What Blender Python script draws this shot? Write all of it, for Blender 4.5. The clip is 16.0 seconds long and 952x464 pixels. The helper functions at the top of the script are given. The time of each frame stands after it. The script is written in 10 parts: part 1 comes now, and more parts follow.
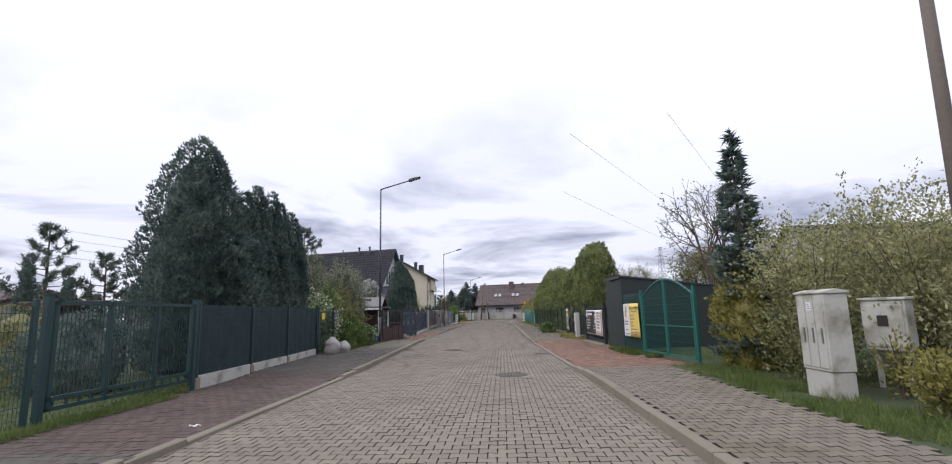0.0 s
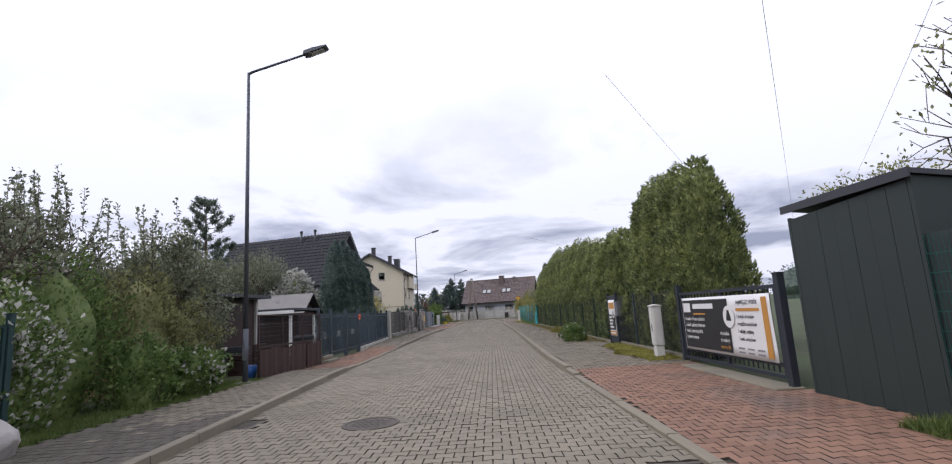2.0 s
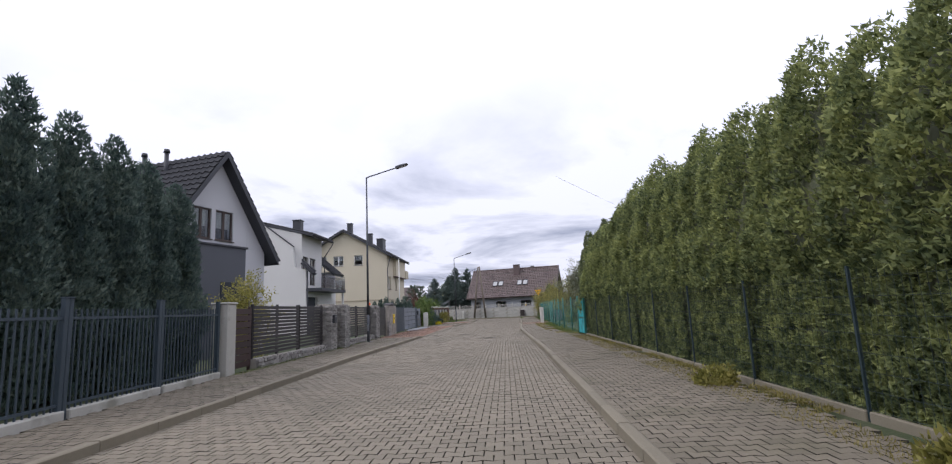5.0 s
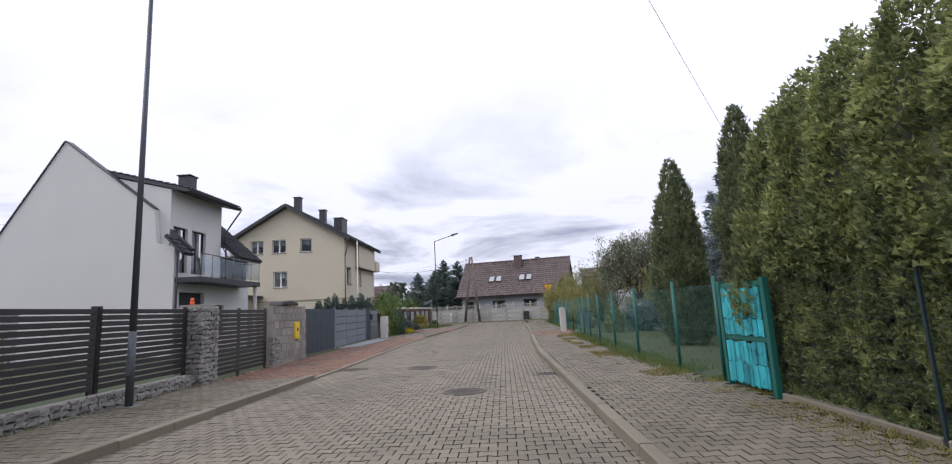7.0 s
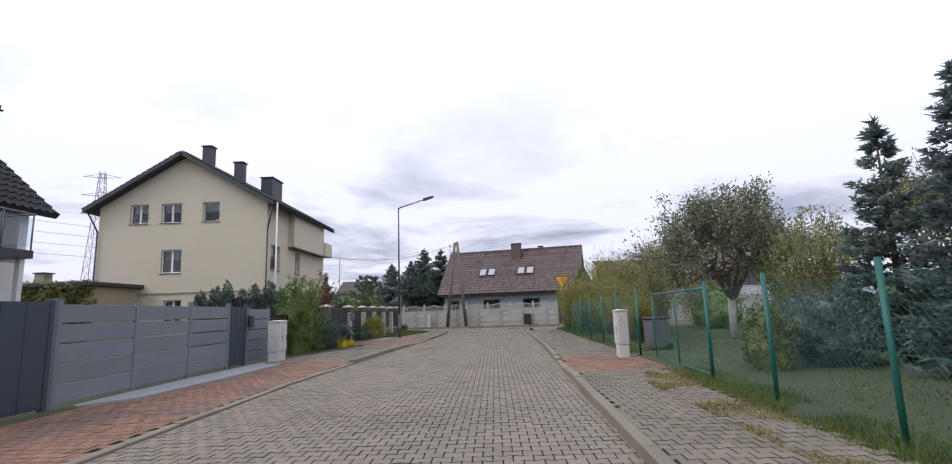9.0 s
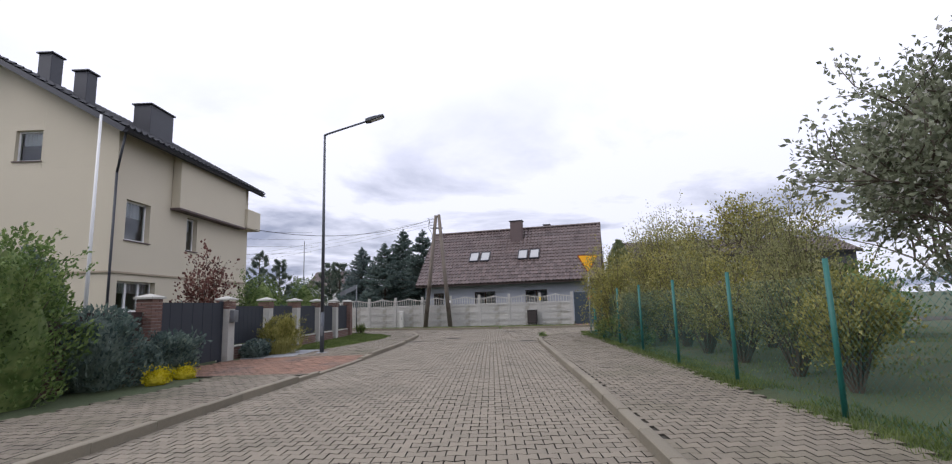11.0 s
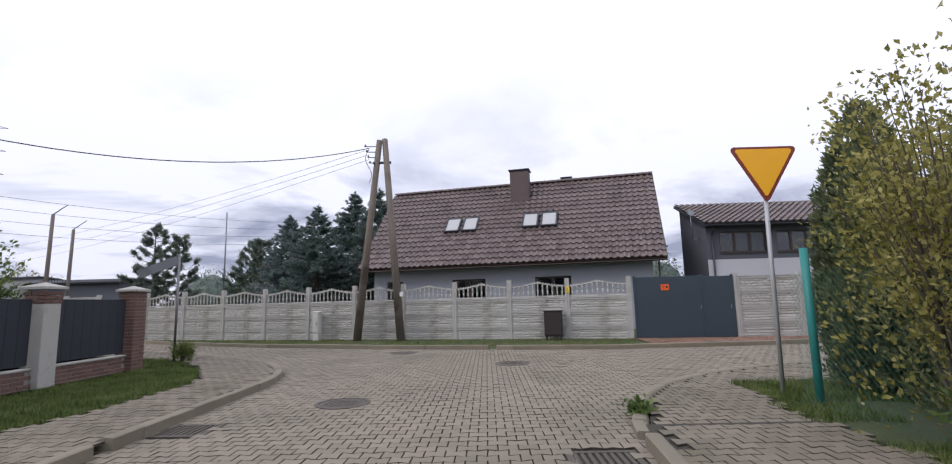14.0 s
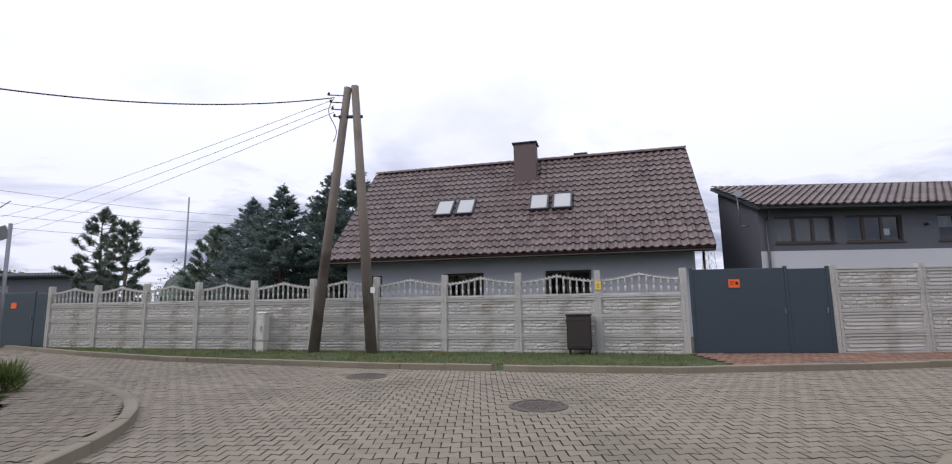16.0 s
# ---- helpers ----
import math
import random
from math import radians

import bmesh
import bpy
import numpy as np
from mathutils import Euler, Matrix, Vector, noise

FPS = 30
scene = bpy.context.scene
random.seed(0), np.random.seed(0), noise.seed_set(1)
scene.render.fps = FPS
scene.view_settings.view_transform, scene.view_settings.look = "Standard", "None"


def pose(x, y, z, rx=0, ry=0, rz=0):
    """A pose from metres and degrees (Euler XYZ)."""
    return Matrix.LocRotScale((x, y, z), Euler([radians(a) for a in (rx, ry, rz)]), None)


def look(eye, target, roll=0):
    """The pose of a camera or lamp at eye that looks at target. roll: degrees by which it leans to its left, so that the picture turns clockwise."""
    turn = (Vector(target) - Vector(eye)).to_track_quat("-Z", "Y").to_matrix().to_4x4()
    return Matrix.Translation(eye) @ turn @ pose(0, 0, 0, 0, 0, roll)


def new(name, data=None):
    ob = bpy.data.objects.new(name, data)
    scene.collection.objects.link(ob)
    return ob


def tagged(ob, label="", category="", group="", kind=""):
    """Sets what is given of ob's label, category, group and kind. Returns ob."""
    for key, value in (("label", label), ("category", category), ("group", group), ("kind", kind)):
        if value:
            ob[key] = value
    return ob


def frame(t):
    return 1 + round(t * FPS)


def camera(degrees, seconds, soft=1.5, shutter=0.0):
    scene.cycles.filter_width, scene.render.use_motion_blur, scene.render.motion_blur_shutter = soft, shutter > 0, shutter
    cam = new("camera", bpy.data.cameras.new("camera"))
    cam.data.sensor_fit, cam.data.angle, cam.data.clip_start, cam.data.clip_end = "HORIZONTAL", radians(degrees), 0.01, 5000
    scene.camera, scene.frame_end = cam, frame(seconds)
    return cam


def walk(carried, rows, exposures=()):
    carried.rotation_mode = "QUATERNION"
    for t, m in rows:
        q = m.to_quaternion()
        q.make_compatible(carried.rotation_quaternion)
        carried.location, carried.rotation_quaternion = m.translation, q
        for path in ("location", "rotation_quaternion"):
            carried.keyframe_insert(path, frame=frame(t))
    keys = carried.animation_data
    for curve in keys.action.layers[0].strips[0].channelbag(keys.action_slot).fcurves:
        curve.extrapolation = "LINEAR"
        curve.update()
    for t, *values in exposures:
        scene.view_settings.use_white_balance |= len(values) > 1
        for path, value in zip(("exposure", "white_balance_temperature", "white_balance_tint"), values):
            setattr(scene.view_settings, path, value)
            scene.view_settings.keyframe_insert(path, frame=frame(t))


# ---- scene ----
cam = camera(87.4, 16.0, soft=1.15)
PATH = [
    (0, (0.000, -0.000, 1.452), (-0.479, 9.858, 3.061), -1.41),
    (0.5, (-0.087, 3.310, 1.459), (-0.521, 13.185, 2.976), -1.72),
    (1, (-0.138, 6.824, 1.433), (-0.513, 16.691, 3.014), -1.77),
    (1.5, (-0.186, 10.056, 1.415), (-0.486, 19.952, 2.828), -2.45),
    (2, (-0.217, 13.368, 1.447), (-0.427, 23.240, 3.028), -3.54),
    (2.5, (-0.190, 16.758, 1.433), (-0.395, 26.644, 2.922), -3.35),
    (3, (-0.140, 20.265, 1.421), (-0.376, 30.121, 3.093), -2.41),
    (3.5, (-0.091, 23.634, 1.452), (-0.408, 33.531, 2.848), -2.01),
    (3.7, (-0.074, 24.935, 1.443), (-0.428, 34.827, 2.871), -2.22),
    (5.8, (0.148, 39.121, 1.420), (-0.433, 48.984, 2.960), -2.83),
    (6, (0.121, 40.790, 1.474), (-0.431, 50.659, 2.987), -3.23),
    (6.5, (0.036, 44.900, 1.446), (-0.467, 54.777, 2.924), -3.05),
    (7, (-0.054, 48.931, 1.452), (-0.520, 58.800, 2.996), -2.90),
    (7.5, (-0.138, 52.565, 1.433), (-0.576, 62.440, 2.946), -2.68),
    (8, (-0.228, 56.238, 1.459), (-0.644, 66.127, 2.884), -2.39),
    (8.5, (-0.274, 59.670, 1.422), (-0.665, 69.542, 2.970), -2.10),
    (9, (-0.326, 62.972, 1.438), (-0.642, 72.844, 2.999), -1.91),
    (9.2, (-0.327, 64.269, 1.439), (-0.633, 74.150, 2.948), -1.74),
    (11.3, (-0.059, 76.147, 1.448), (-0.317, 86.037, 2.903), -1.75),
    (11.5, (-0.043, 77.271, 1.438), (-0.328, 87.159, 2.903), -1.41),
    (12, (0.000, 79.939, 1.467), (-0.262, 89.839, 2.859), -1.20),
    (12.5, (0.057, 82.425, 1.453), (-0.183, 92.322, 2.863), -1.19),
    (13, (0.136, 85.082, 1.452), (-0.050, 94.991, 2.789), -1.72),
    (13.5, (0.206, 87.573, 1.420), (0.031, 97.476, 2.802), -1.57),
    (14, (0.227, 89.935, 1.418), (0.055, 99.838, 2.798), -1.42),
    (14.5, (0.205, 91.616, 1.396), (0.047, 101.529, 2.704), -1.29),
    (15, (0.103, 92.953, 1.401), (0.014, 102.870, 2.681), -1.33),
    (15.5, (0.031, 93.872, 1.404), (-0.017, 103.787, 2.706), -0.96),
    (16, (-0.000, 94.618, 1.418), (-0.034, 104.525, 2.784), -0.92),
]
walk(cam, [(t, look(e, g, r)) for t, e, g, r in PATH])

# ---- world, sun and light: bright overcast ----
world = bpy.data.worlds.new("overcast_sky")
scene.world = world
world.use_nodes = True
wn, wl = world.node_tree.nodes, world.node_tree.links
wn.clear()


def wnode(kind, **values):
    n = wn.new(kind)
    for k, v in values.items():
        n.inputs[k].default_value = v
    return n


SUN_ELEVATION, SUN_TURN = radians(42), radians(245)
sky = wn.new("ShaderNodeTexSky")
sky.sky_type, sky.sun_disc = "NISHITA", False
sky.sun_elevation, sky.sun_rotation = SUN_ELEVATION, SUN_TURN
sky.air_density, sky.dust_density = 1.0, 3.0
coord = wn.new("ShaderNodeTexCoord")
split = wn.new("ShaderNodeSeparateXYZ")
wl.new(coord.outputs["Generated"], split.inputs[0])


def wmath(op, a, b=None, clamp=False):
    n = wn.new("ShaderNodeMath")
    n.operation, n.use_clamp = op, clamp
    for i, v in enumerate((a, b)):
        if v is None:
            continue
        if isinstance(v, (int, float)):
            n.inputs[i].default_value = v
        else:
            wl.new(v, n.inputs[i])
    return n.outputs[0]


up = wmath("MAXIMUM", split.outputs[2], 0.0)
depth = wmath("ADD", up, 0.12)
flat = wn.new("ShaderNodeCombineXYZ")
wl.new(wmath("DIVIDE", split.outputs[0], depth), flat.inputs[0])
wl.new(wmath("DIVIDE", split.outputs[1], depth), flat.inputs[1])
clouds = wnode("ShaderNodeTexNoise", Scale=0.75, Detail=8.0, Roughness=0.55, Distortion=0.35)
wl.new(flat.outputs[0], clouds.inputs["Vector"])
# thick cloud is grey, thin cloud is white and the vault brightens towards the zenith
thick = wmath("MULTIPLY", wmath("SUBTRACT", clouds.outputs["Fac"], 0.47), 6.5, True)
veil = wmath("MULTIPLY", wmath("SUBTRACT", 0.46, up), 3.2, True)
grey = wmath("MULTIPLY", thick, veil, True)
tone = wn.new("ShaderNodeMix")
tone.data_type = "RGBA"
wl.new(grey, tone.inputs["Factor"])
tone.inputs["A"].default_value = (1.01, 1.03, 1.22, 1)
tone.inputs["B"].default_value = (0.385, 0.425, 0.59, 1)
vault = wmath("ADD", wmath("MULTIPLY", up, 0.55), 0.92)
lit = wn.new("ShaderNodeVectorMath")
lit.operation = "SCALE"
wl.new(tone.outputs["Result"], lit.inputs[0])
wl.new(vault, lit.inputs["Scale"])
back_clouds = wnode("ShaderNodeBackground", Strength=1.0)
wl.new(lit.outputs[0], back_clouds.inputs["Color"])
back_sky = wnode("ShaderNodeBackground", Strength=0.05)
wl.new(sky.outputs[0], back_sky.inputs["Color"])
both = wn.new("ShaderNodeMixShader")
both.inputs[0].default_value = 0.9
wl.new(back_sky.outputs[0], both.inputs[1])
wl.new(back_clouds.outputs[0], both.inputs[2])
world_out = wn.new("ShaderNodeOutputWorld")
wl.new(both.outputs[0], world_out.inputs["Surface"])

sun_lamp = bpy.data.lights.new("sun", "SUN")
sun_lamp.energy, sun_lamp.angle, sun_lamp.color = 1.2, radians(25), (1.0, 0.965, 0.97)
sun = new("sun", sun_lamp)
sun.matrix_basis = look((-20, -30, 60), (-20 + math.sin(radians(65)) * 10, -30 + math.cos(radians(65)) * 10, 60 - 10 * math.tan(SUN_ELEVATION)))
scene.view_settings.exposure = 0.0

# ---- materials ----


def surf(name, col, rough=0.8, var=0.12, vs=1.5, fine=0.08, fs=35.0, bump=0.15, bs=90.0, metal=0.0, rnd=0.0, isl=0.0, dirt=None, dirt_scale=0.8, dirt_at=0.55, spec=0.5):
    """A worn surface: base colour with broad and fine variation, optional stains of another colour, fine relief."""
    m = bpy.data.materials.new(name)
    m.use_nodes = True
    n, l = m.node_tree.nodes, m.node_tree.links
    p = n["Principled BSDF"]
    p.inputs["Roughness"].default_value = rough
    p.inputs["Metallic"].default_value = metal
    p.inputs["Specular IOR Level"].default_value = spec
    tc = n.new("ShaderNodeTexCoord")

    def noise_at(scale, detail=4.0):
        t = n.new("ShaderNodeTexNoise")
        t.inputs["Scale"].default_value, t.inputs["Detail"].default_value = scale, detail
        l.new(tc.outputs["Object"], t.inputs["Vector"])
        return t.outputs["Fac"]

    def math_node(op, a, b):
        q = n.new("ShaderNodeMath")
        q.operation = op
        for i, v in enumerate((a, b)):
            if isinstance(v, (int, float)):
                q.inputs[i].default_value = v
            else:
                l.new(v, q.inputs[i])
        return q.outputs[0]

    broad, small = noise_at(vs), noise_at(fs, 3.0)
    value = math_node("ADD", 1.0 - var - fine, math_node("ADD", math_node("MULTIPLY", broad, 2 * var), math_node("MULTIPLY", small, 2 * fine)))
    if rnd:
        oi = n.new("ShaderNodeObjectInfo")
        value = math_node("ADD", value, math_node("MULTIPLY", math_node("SUBTRACT", oi.outputs["Random"], 0.5), 2 * rnd))
    if isl:
        ge = n.new("ShaderNodeNewGeometry")
        value = math_node("ADD", value, math_node("MULTIPLY", math_node("SUBTRACT", ge.outputs["Random Per Island"], 0.5), 2 * isl))
    hsv = n.new("ShaderNodeHueSaturation")
    hsv.inputs["Color"].default_value = (*col, 1)
    if dirt:
        mix = n.new("ShaderNodeMix")
        mix.data_type = "RGBA"
        mix.inputs["A"].default_value, mix.inputs["B"].default_value = (*col, 1), (*dirt, 1)
        ramp = n.new("ShaderNodeValToRGB")
        ramp.color_ramp.elements[0].position, ramp.color_ramp.elements[1].position = dirt_at, dirt_at + 0.16
        l.new(noise_at(dirt_scale, 6.0), ramp.inputs[0])
        l.new(ramp.outputs[0], mix.inputs["Factor"])
        l.new(mix.outputs["Result"], hsv.inputs["Color"])
    l.new(value, hsv.inputs["Value"])
    l.new(hsv.outputs[0], p.inputs["Base Color"])
    if bump:
        b = n.new("ShaderNodeBump")
        b.inputs["Strength"].default_value, b.inputs["Distance"].default_value = bump, 0.02
        l.new(noise_at(bs, 4.0), b.inputs["Height"])
        l.new(b.outputs[0], p.inputs["Normal"])
    return m


def leafy(name, dark, mid, light, rough=0.5, through_light=0.4, clump=5.0):
    """Leaves: every leaf takes its own tone between three greens, and lets some light through."""
    m = bpy.data.materials.new(name)
    m.use_nodes = True
    n, l = m.node_tree.nodes, m.node_tree.links
    p = n["Principled BSDF"]
    p.inputs["Roughness"].default_value = rough
    p.inputs["Specular IOR Level"].default_value = 0.3
    ge = n.new("ShaderNodeNewGeometry")
    tc = n.new("ShaderNodeTexCoord")
    t = n.new("ShaderNodeTexNoise")
    t.inputs["Scale"].default_value, t.inputs["Detail"].default_value = 1.3, 3.0
    l.new(tc.outputs["Object"], t.inputs["Vector"])
    a = n.new("ShaderNodeMath")
    a.operation = "MULTIPLY_ADD"
    l.new(t.outputs["Fac"], a.inputs[0])
    a.inputs[1].default_value, a.inputs[2].default_value = 1.3, -0.4
    s = n.new("ShaderNodeMath")
    s.operation = "MULTIPLY_ADD"
    l.new(ge.outputs["Random Per Island"], s.inputs[0])
    s.inputs[1].default_value = 0.55
    l.new(a.outputs[0], s.inputs[2])
    t2 = n.new("ShaderNodeTexNoise")
    t2.inputs["Scale"].default_value, t2.inputs["Detail"].default_value = clump, 2.0
    l.new(tc.outputs["Object"], t2.inputs["Vector"])
    s2 = n.new("ShaderNodeMath")
    s2.operation = "MULTIPLY_ADD"
    l.new(t2.outputs["Fac"], s2.inputs[0])
    s2.inputs[1].default_value = 1.1
    l.new(s.outputs[0], s2.inputs[2])
    s3 = n.new("ShaderNodeMath")
    s3.operation = "SUBTRACT"
    l.new(s2.outputs[0], s3.inputs[0])
    s3.inputs[1].default_value = 0.55
    r = n.new("ShaderNodeValToRGB")
    e = r.color_ramp.elements
    e[0].color, e[1].color = (*dark, 1), (*light, 1)
    e[0].position, e[1].position = 0.1, 0.95
    k = e.new(0.5)
    k.color = (*mid, 1)
    l.new(s3.outputs[0], r.inputs[0])
    l.new(r.outputs[0], p.inputs["Base Color"])
    tr = n.new("ShaderNodeBsdfTranslucent")
    l.new(r.outputs[0], tr.inputs["Color"])
    mx = n.new("ShaderNodeMixShader")
    mx.inputs[0].default_value = through_light
    l.new(p.outputs[0], mx.inputs[1])
    l.new(tr.outputs[0], mx.inputs[2])
    l.new(mx.outputs[0], n["Material Output"].inputs["Surface"])
    return m


def glass(name, tint=(0.8, 0.86, 0.88), rough=0.02):
    m = bpy.data.materials.new(name)
    m.use_nodes = True
    p = m.node_tree.nodes["Principled BSDF"]
    p.inputs["Base Color"].default_value = (*tint, 1)
    p.inputs["Roughness"].default_value = rough
    p.inputs["Transmission Weight"].default_value = 1.0
    p.inputs["IOR"].default_value = 1.5
    return m


PAVER = surf("grey_paver", (0.205, 0.176, 0.131), 0.85, 0.13, 0.5, 0.10, 45, 0.25, 120, isl=0.10, dirt=(0.168, 0.146, 0.107), dirt_scale=0.45, dirt_at=0.52)
PAVER_ONE = surf("grey_paver_single", (0.197, 0.170, 0.126), 0.85, 0.08, 2, 0.10, 45, 0.25, 120, rnd=0.10)
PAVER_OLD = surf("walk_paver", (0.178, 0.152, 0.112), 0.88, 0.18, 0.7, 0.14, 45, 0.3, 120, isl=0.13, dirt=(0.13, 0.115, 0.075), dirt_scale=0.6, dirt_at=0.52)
PAVER_DARK = surf("dark_walk_paver", (0.096, 0.082, 0.066), 0.9, 0.2, 0.6, 0.15, 45, 0.3, 120, isl=0.14, dirt=(0.075, 0.066, 0.05), dirt_scale=0.5, dirt_at=0.48)
PAVER_RED_DARK = surf("dark_red_paver", (0.104, 0.070, 0.057), 0.9, 0.2, 0.7, 0.15, 45, 0.3, 120, isl=0.14, dirt=(0.085, 0.066, 0.052), dirt_scale=0.5, dirt_at=0.46)
PAVER_RED = surf("red_paver", (0.225, 0.124, 0.082), 0.88, 0.16, 0.8, 0.12, 45, 0.3, 120, isl=0.16, dirt=(0.16, 0.11, 0.085), dirt_scale=0.7, dirt_at=0.52)
JOINT = surf("joint_sand_and_shade", (0.042, 0.037, 0.027), 0.95, 0.25, 1.0, 0.2, 60, 0.4, 150)
KERB = surf("kerb_concrete", (0.205, 0.180, 0.132), 0.88, 0.16, 1.2, 0.12, 40, 0.35, 90, rnd=0.10, dirt=(0.16, 0.15, 0.12), dirt_scale=1.6)
SOIL = surf("soil_and_grass", (0.048, 0.064, 0.025), 0.95, 0.3, 0.35, 0.25, 9, 0.5, 25, dirt=(0.085, 0.074, 0.042), dirt_scale=0.5, dirt_at=0.58)
IRON = surf("cast_iron", (0.10, 0.085, 0.07), 0.7, 0.25, 4, 0.2, 50, 0.4, 70, metal=0.4)
CONCRETE = surf("precast_concrete", (0.45, 0.44, 0.41), 0.88, 0.16, 1.0, 0.12, 30, 0.35, 70, rnd=0.06, dirt=(0.33, 0.315, 0.275), dirt_scale=1.4, dirt_at=0.54)
PLINTH = surf("plinth_concrete", (0.42, 0.41, 0.37), 0.88, 0.16, 1.2, 0.1, 30, 0.3, 70, dirt=(0.24, 0.24, 0.2), dirt_scale=1.7)
BLOCK = surf("cement_block", (0.27, 0.25, 0.22), 0.92, 0.15, 2.0, 0.15, 30, 0.5, 60, rnd=0.18)
STONE = surf("split_granite", (0.25, 0.238, 0.222), 0.85, 0.2, 3.0, 0.22, 28, 0.6, 40, rnd=0.28, isl=0.2)
BRICK = surf("brown_brick", (0.155, 0.088, 0.070), 0.85, 0.15, 2.0, 0.15, 40, 0.4, 60, rnd=0.2)
MORTAR = surf("mortar", (0.27, 0.25, 0.22), 0.95, 0.15, 2.0, 0.1, 50, 0.3, 90)
GALV = surf("galvanised_steel", (0.20, 0.21, 0.22), 0.5, 0.12, 3, 0.08, 40, 0.05, 60, metal=0.6, dirt=(0.14, 0.14, 0.14), dirt_scale=2.0)
LAMP_DARK = surf("lamp_post_paint", (0.075, 0.083, 0.095), 0.5, 0.12, 3, 0.08, 40, 0.05, 60, metal=0.3)
ANTHRACITE = surf("anthracite_paint", (0.020, 0.025, 0.034), 0.65, 0.12, 2, 0.06, 30, 0.06, 50)
SLATE_BLUE = surf("blue_grey_paint", (0.035, 0.052, 0.068), 0.5, 0.12, 1.5, 0.06, 30, 0.06, 50)
GREY_PANEL = surf("grey_board", (0.17, 0.19, 0.215), 0.6, 0.1, 2, 0.08, 40, 0.1, 60, rnd=0.08)
BLACK_BOARD = surf("dark_stained_board", (0.028, 0.025, 0.026), 0.55, 0.2, 2, 0.12, 40, 0.15, 60, rnd=0.15)
ROOF_FELT = surf("grey_roof_felt", (0.20, 0.19, 0.18), 0.9, 0.2, 1.5, 0.12, 40, 0.3, 90, dirt=(0.11, 0.10, 0.085), dirt_scale=1.5)
CAB_OLD = surf("old_cabinet_coating", (0.46, 0.45, 0.40), 0.75, 0.18, 1.6, 0.1, 25, 0.2, 60, dirt=(0.22, 0.20, 0.15), dirt_scale=2.2, dirt_at=0.5)
BROWN_BOARD = surf("brown_stained_board", (0.036, 0.017, 0.015), 0.6, 0.25, 2, 0.15, 40, 0.2, 60, rnd=0.2)
GREEN_PAINT = surf("dark_green_paint", (0.012, 0.040, 0.040), 0.5, 0.15, 2, 0.08, 30, 0.05, 60)
GREEN_NET = surf("dark_green_net", (0.012, 0.028, 0.034), 0.7, 0.2, 1.0, 0.1, 60, 0.1, 200)
TEAL_BRIGHT = surf("turquoise_coated_post", (0.018, 0.21, 0.19), 0.5, 0.14, 2, 0.08, 30, 0.04, 60)
STEEL_PALE = surf("pale_galvanised_tube", (0.40, 0.41, 0.42), 0.5, 0.1, 3, 0.08, 40, 0.05, 60, metal=0.25)
TEAL_POST = surf("green_coated_post", (0.013, 0.118, 0.096), 0.5, 0.12, 2, 0.06, 30, 0.04, 60)
TURQ = surf("turquoise_boards", (0.03, 0.33, 0.37), 0.6, 0.3, 4, 0.2, 25, 0.2, 50, rnd=0.4, dirt=(0.012, 0.17, 0.20), dirt_scale=6)
SHED = surf("shed_sheet", (0.022, 0.032, 0.03), 0.6, 0.15, 1, 0.1, 30, 0.08, 60)
CAB_WHITE = surf("cabinet_plastic", (0.55, 0.54, 0.50), 0.6, 0.1, 2, 0.06, 30, 0.05, 60, dirt=(0.36, 0.35, 0.31), dirt_scale=2.5, dirt_at=0.58)
PLASTIC_DARK = surf("dark_plastic", (0.03, 0.022, 0.02), 0.5, 0.15, 2, 0.05, 30, 0.04, 60)
WHITE_PAINT = surf("white_paint", (0.72, 0.72, 0.70), 0.6, 0.06, 1.5, 0.03, 30, 0.04, 60)
RENDER_WHITE = surf("white_render", (0.61, 0.60, 0.58), 0.9, 0.05, 0.5, 0.04, 30, 0.12, 120)
RENDER_YELLOW = surf("cream_render", (0.56, 0.505, 0.39), 0.9, 0.06, 0.4, 0.04, 30, 0.12, 120)
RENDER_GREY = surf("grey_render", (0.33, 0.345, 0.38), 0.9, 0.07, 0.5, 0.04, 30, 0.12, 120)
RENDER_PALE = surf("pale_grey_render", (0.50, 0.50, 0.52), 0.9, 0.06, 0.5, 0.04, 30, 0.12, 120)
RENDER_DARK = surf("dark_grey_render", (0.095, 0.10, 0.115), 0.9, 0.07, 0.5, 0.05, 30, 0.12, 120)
RENDER_BEIGE = surf("old_beige_render", (0.36, 0.30, 0.22), 0.9, 0.15, 0.6, 0.06, 30, 0.15, 80, dirt=(0.22, 0.2, 0.17), dirt_scale=0.9)
TILE_BROWN = surf("brown_roof_tile", (0.125, 0.094, 0.086), 0.42, 0.2, 0.8, 0.12, 25, 0.2, 60, rnd=0.28, isl=0.2, dirt=(0.06, 0.04, 0.038), dirt_scale=0.9)
TILE_DARK = surf("dark_roof_tile", (0.030, 0.031, 0.036), 0.8, 0.12, 1, 0.08, 25, 0.15, 60, isl=0.12)
CHIMNEY = surf("clad_chimney", (0.105, 0.075, 0.072), 0.7, 0.15, 2, 0.1, 30, 0.1, 60)
DARK_METAL = surf("dark_sheet_metal", (0.05, 0.052, 0.06), 0.5, 0.12, 2, 0.06, 30, 0.05, 60, metal=0.3)
FRAME_BROWN = surf("brown_window_frame", (0.05, 0.032, 0.026), 0.5, 0.1, 3, 0.05, 40, 0.03, 60)
FRAME_WHITE = surf("white_window_frame", (0.72, 0.72, 0.72), 0.45, 0.04, 3, 0.02, 40, 0.02, 60)
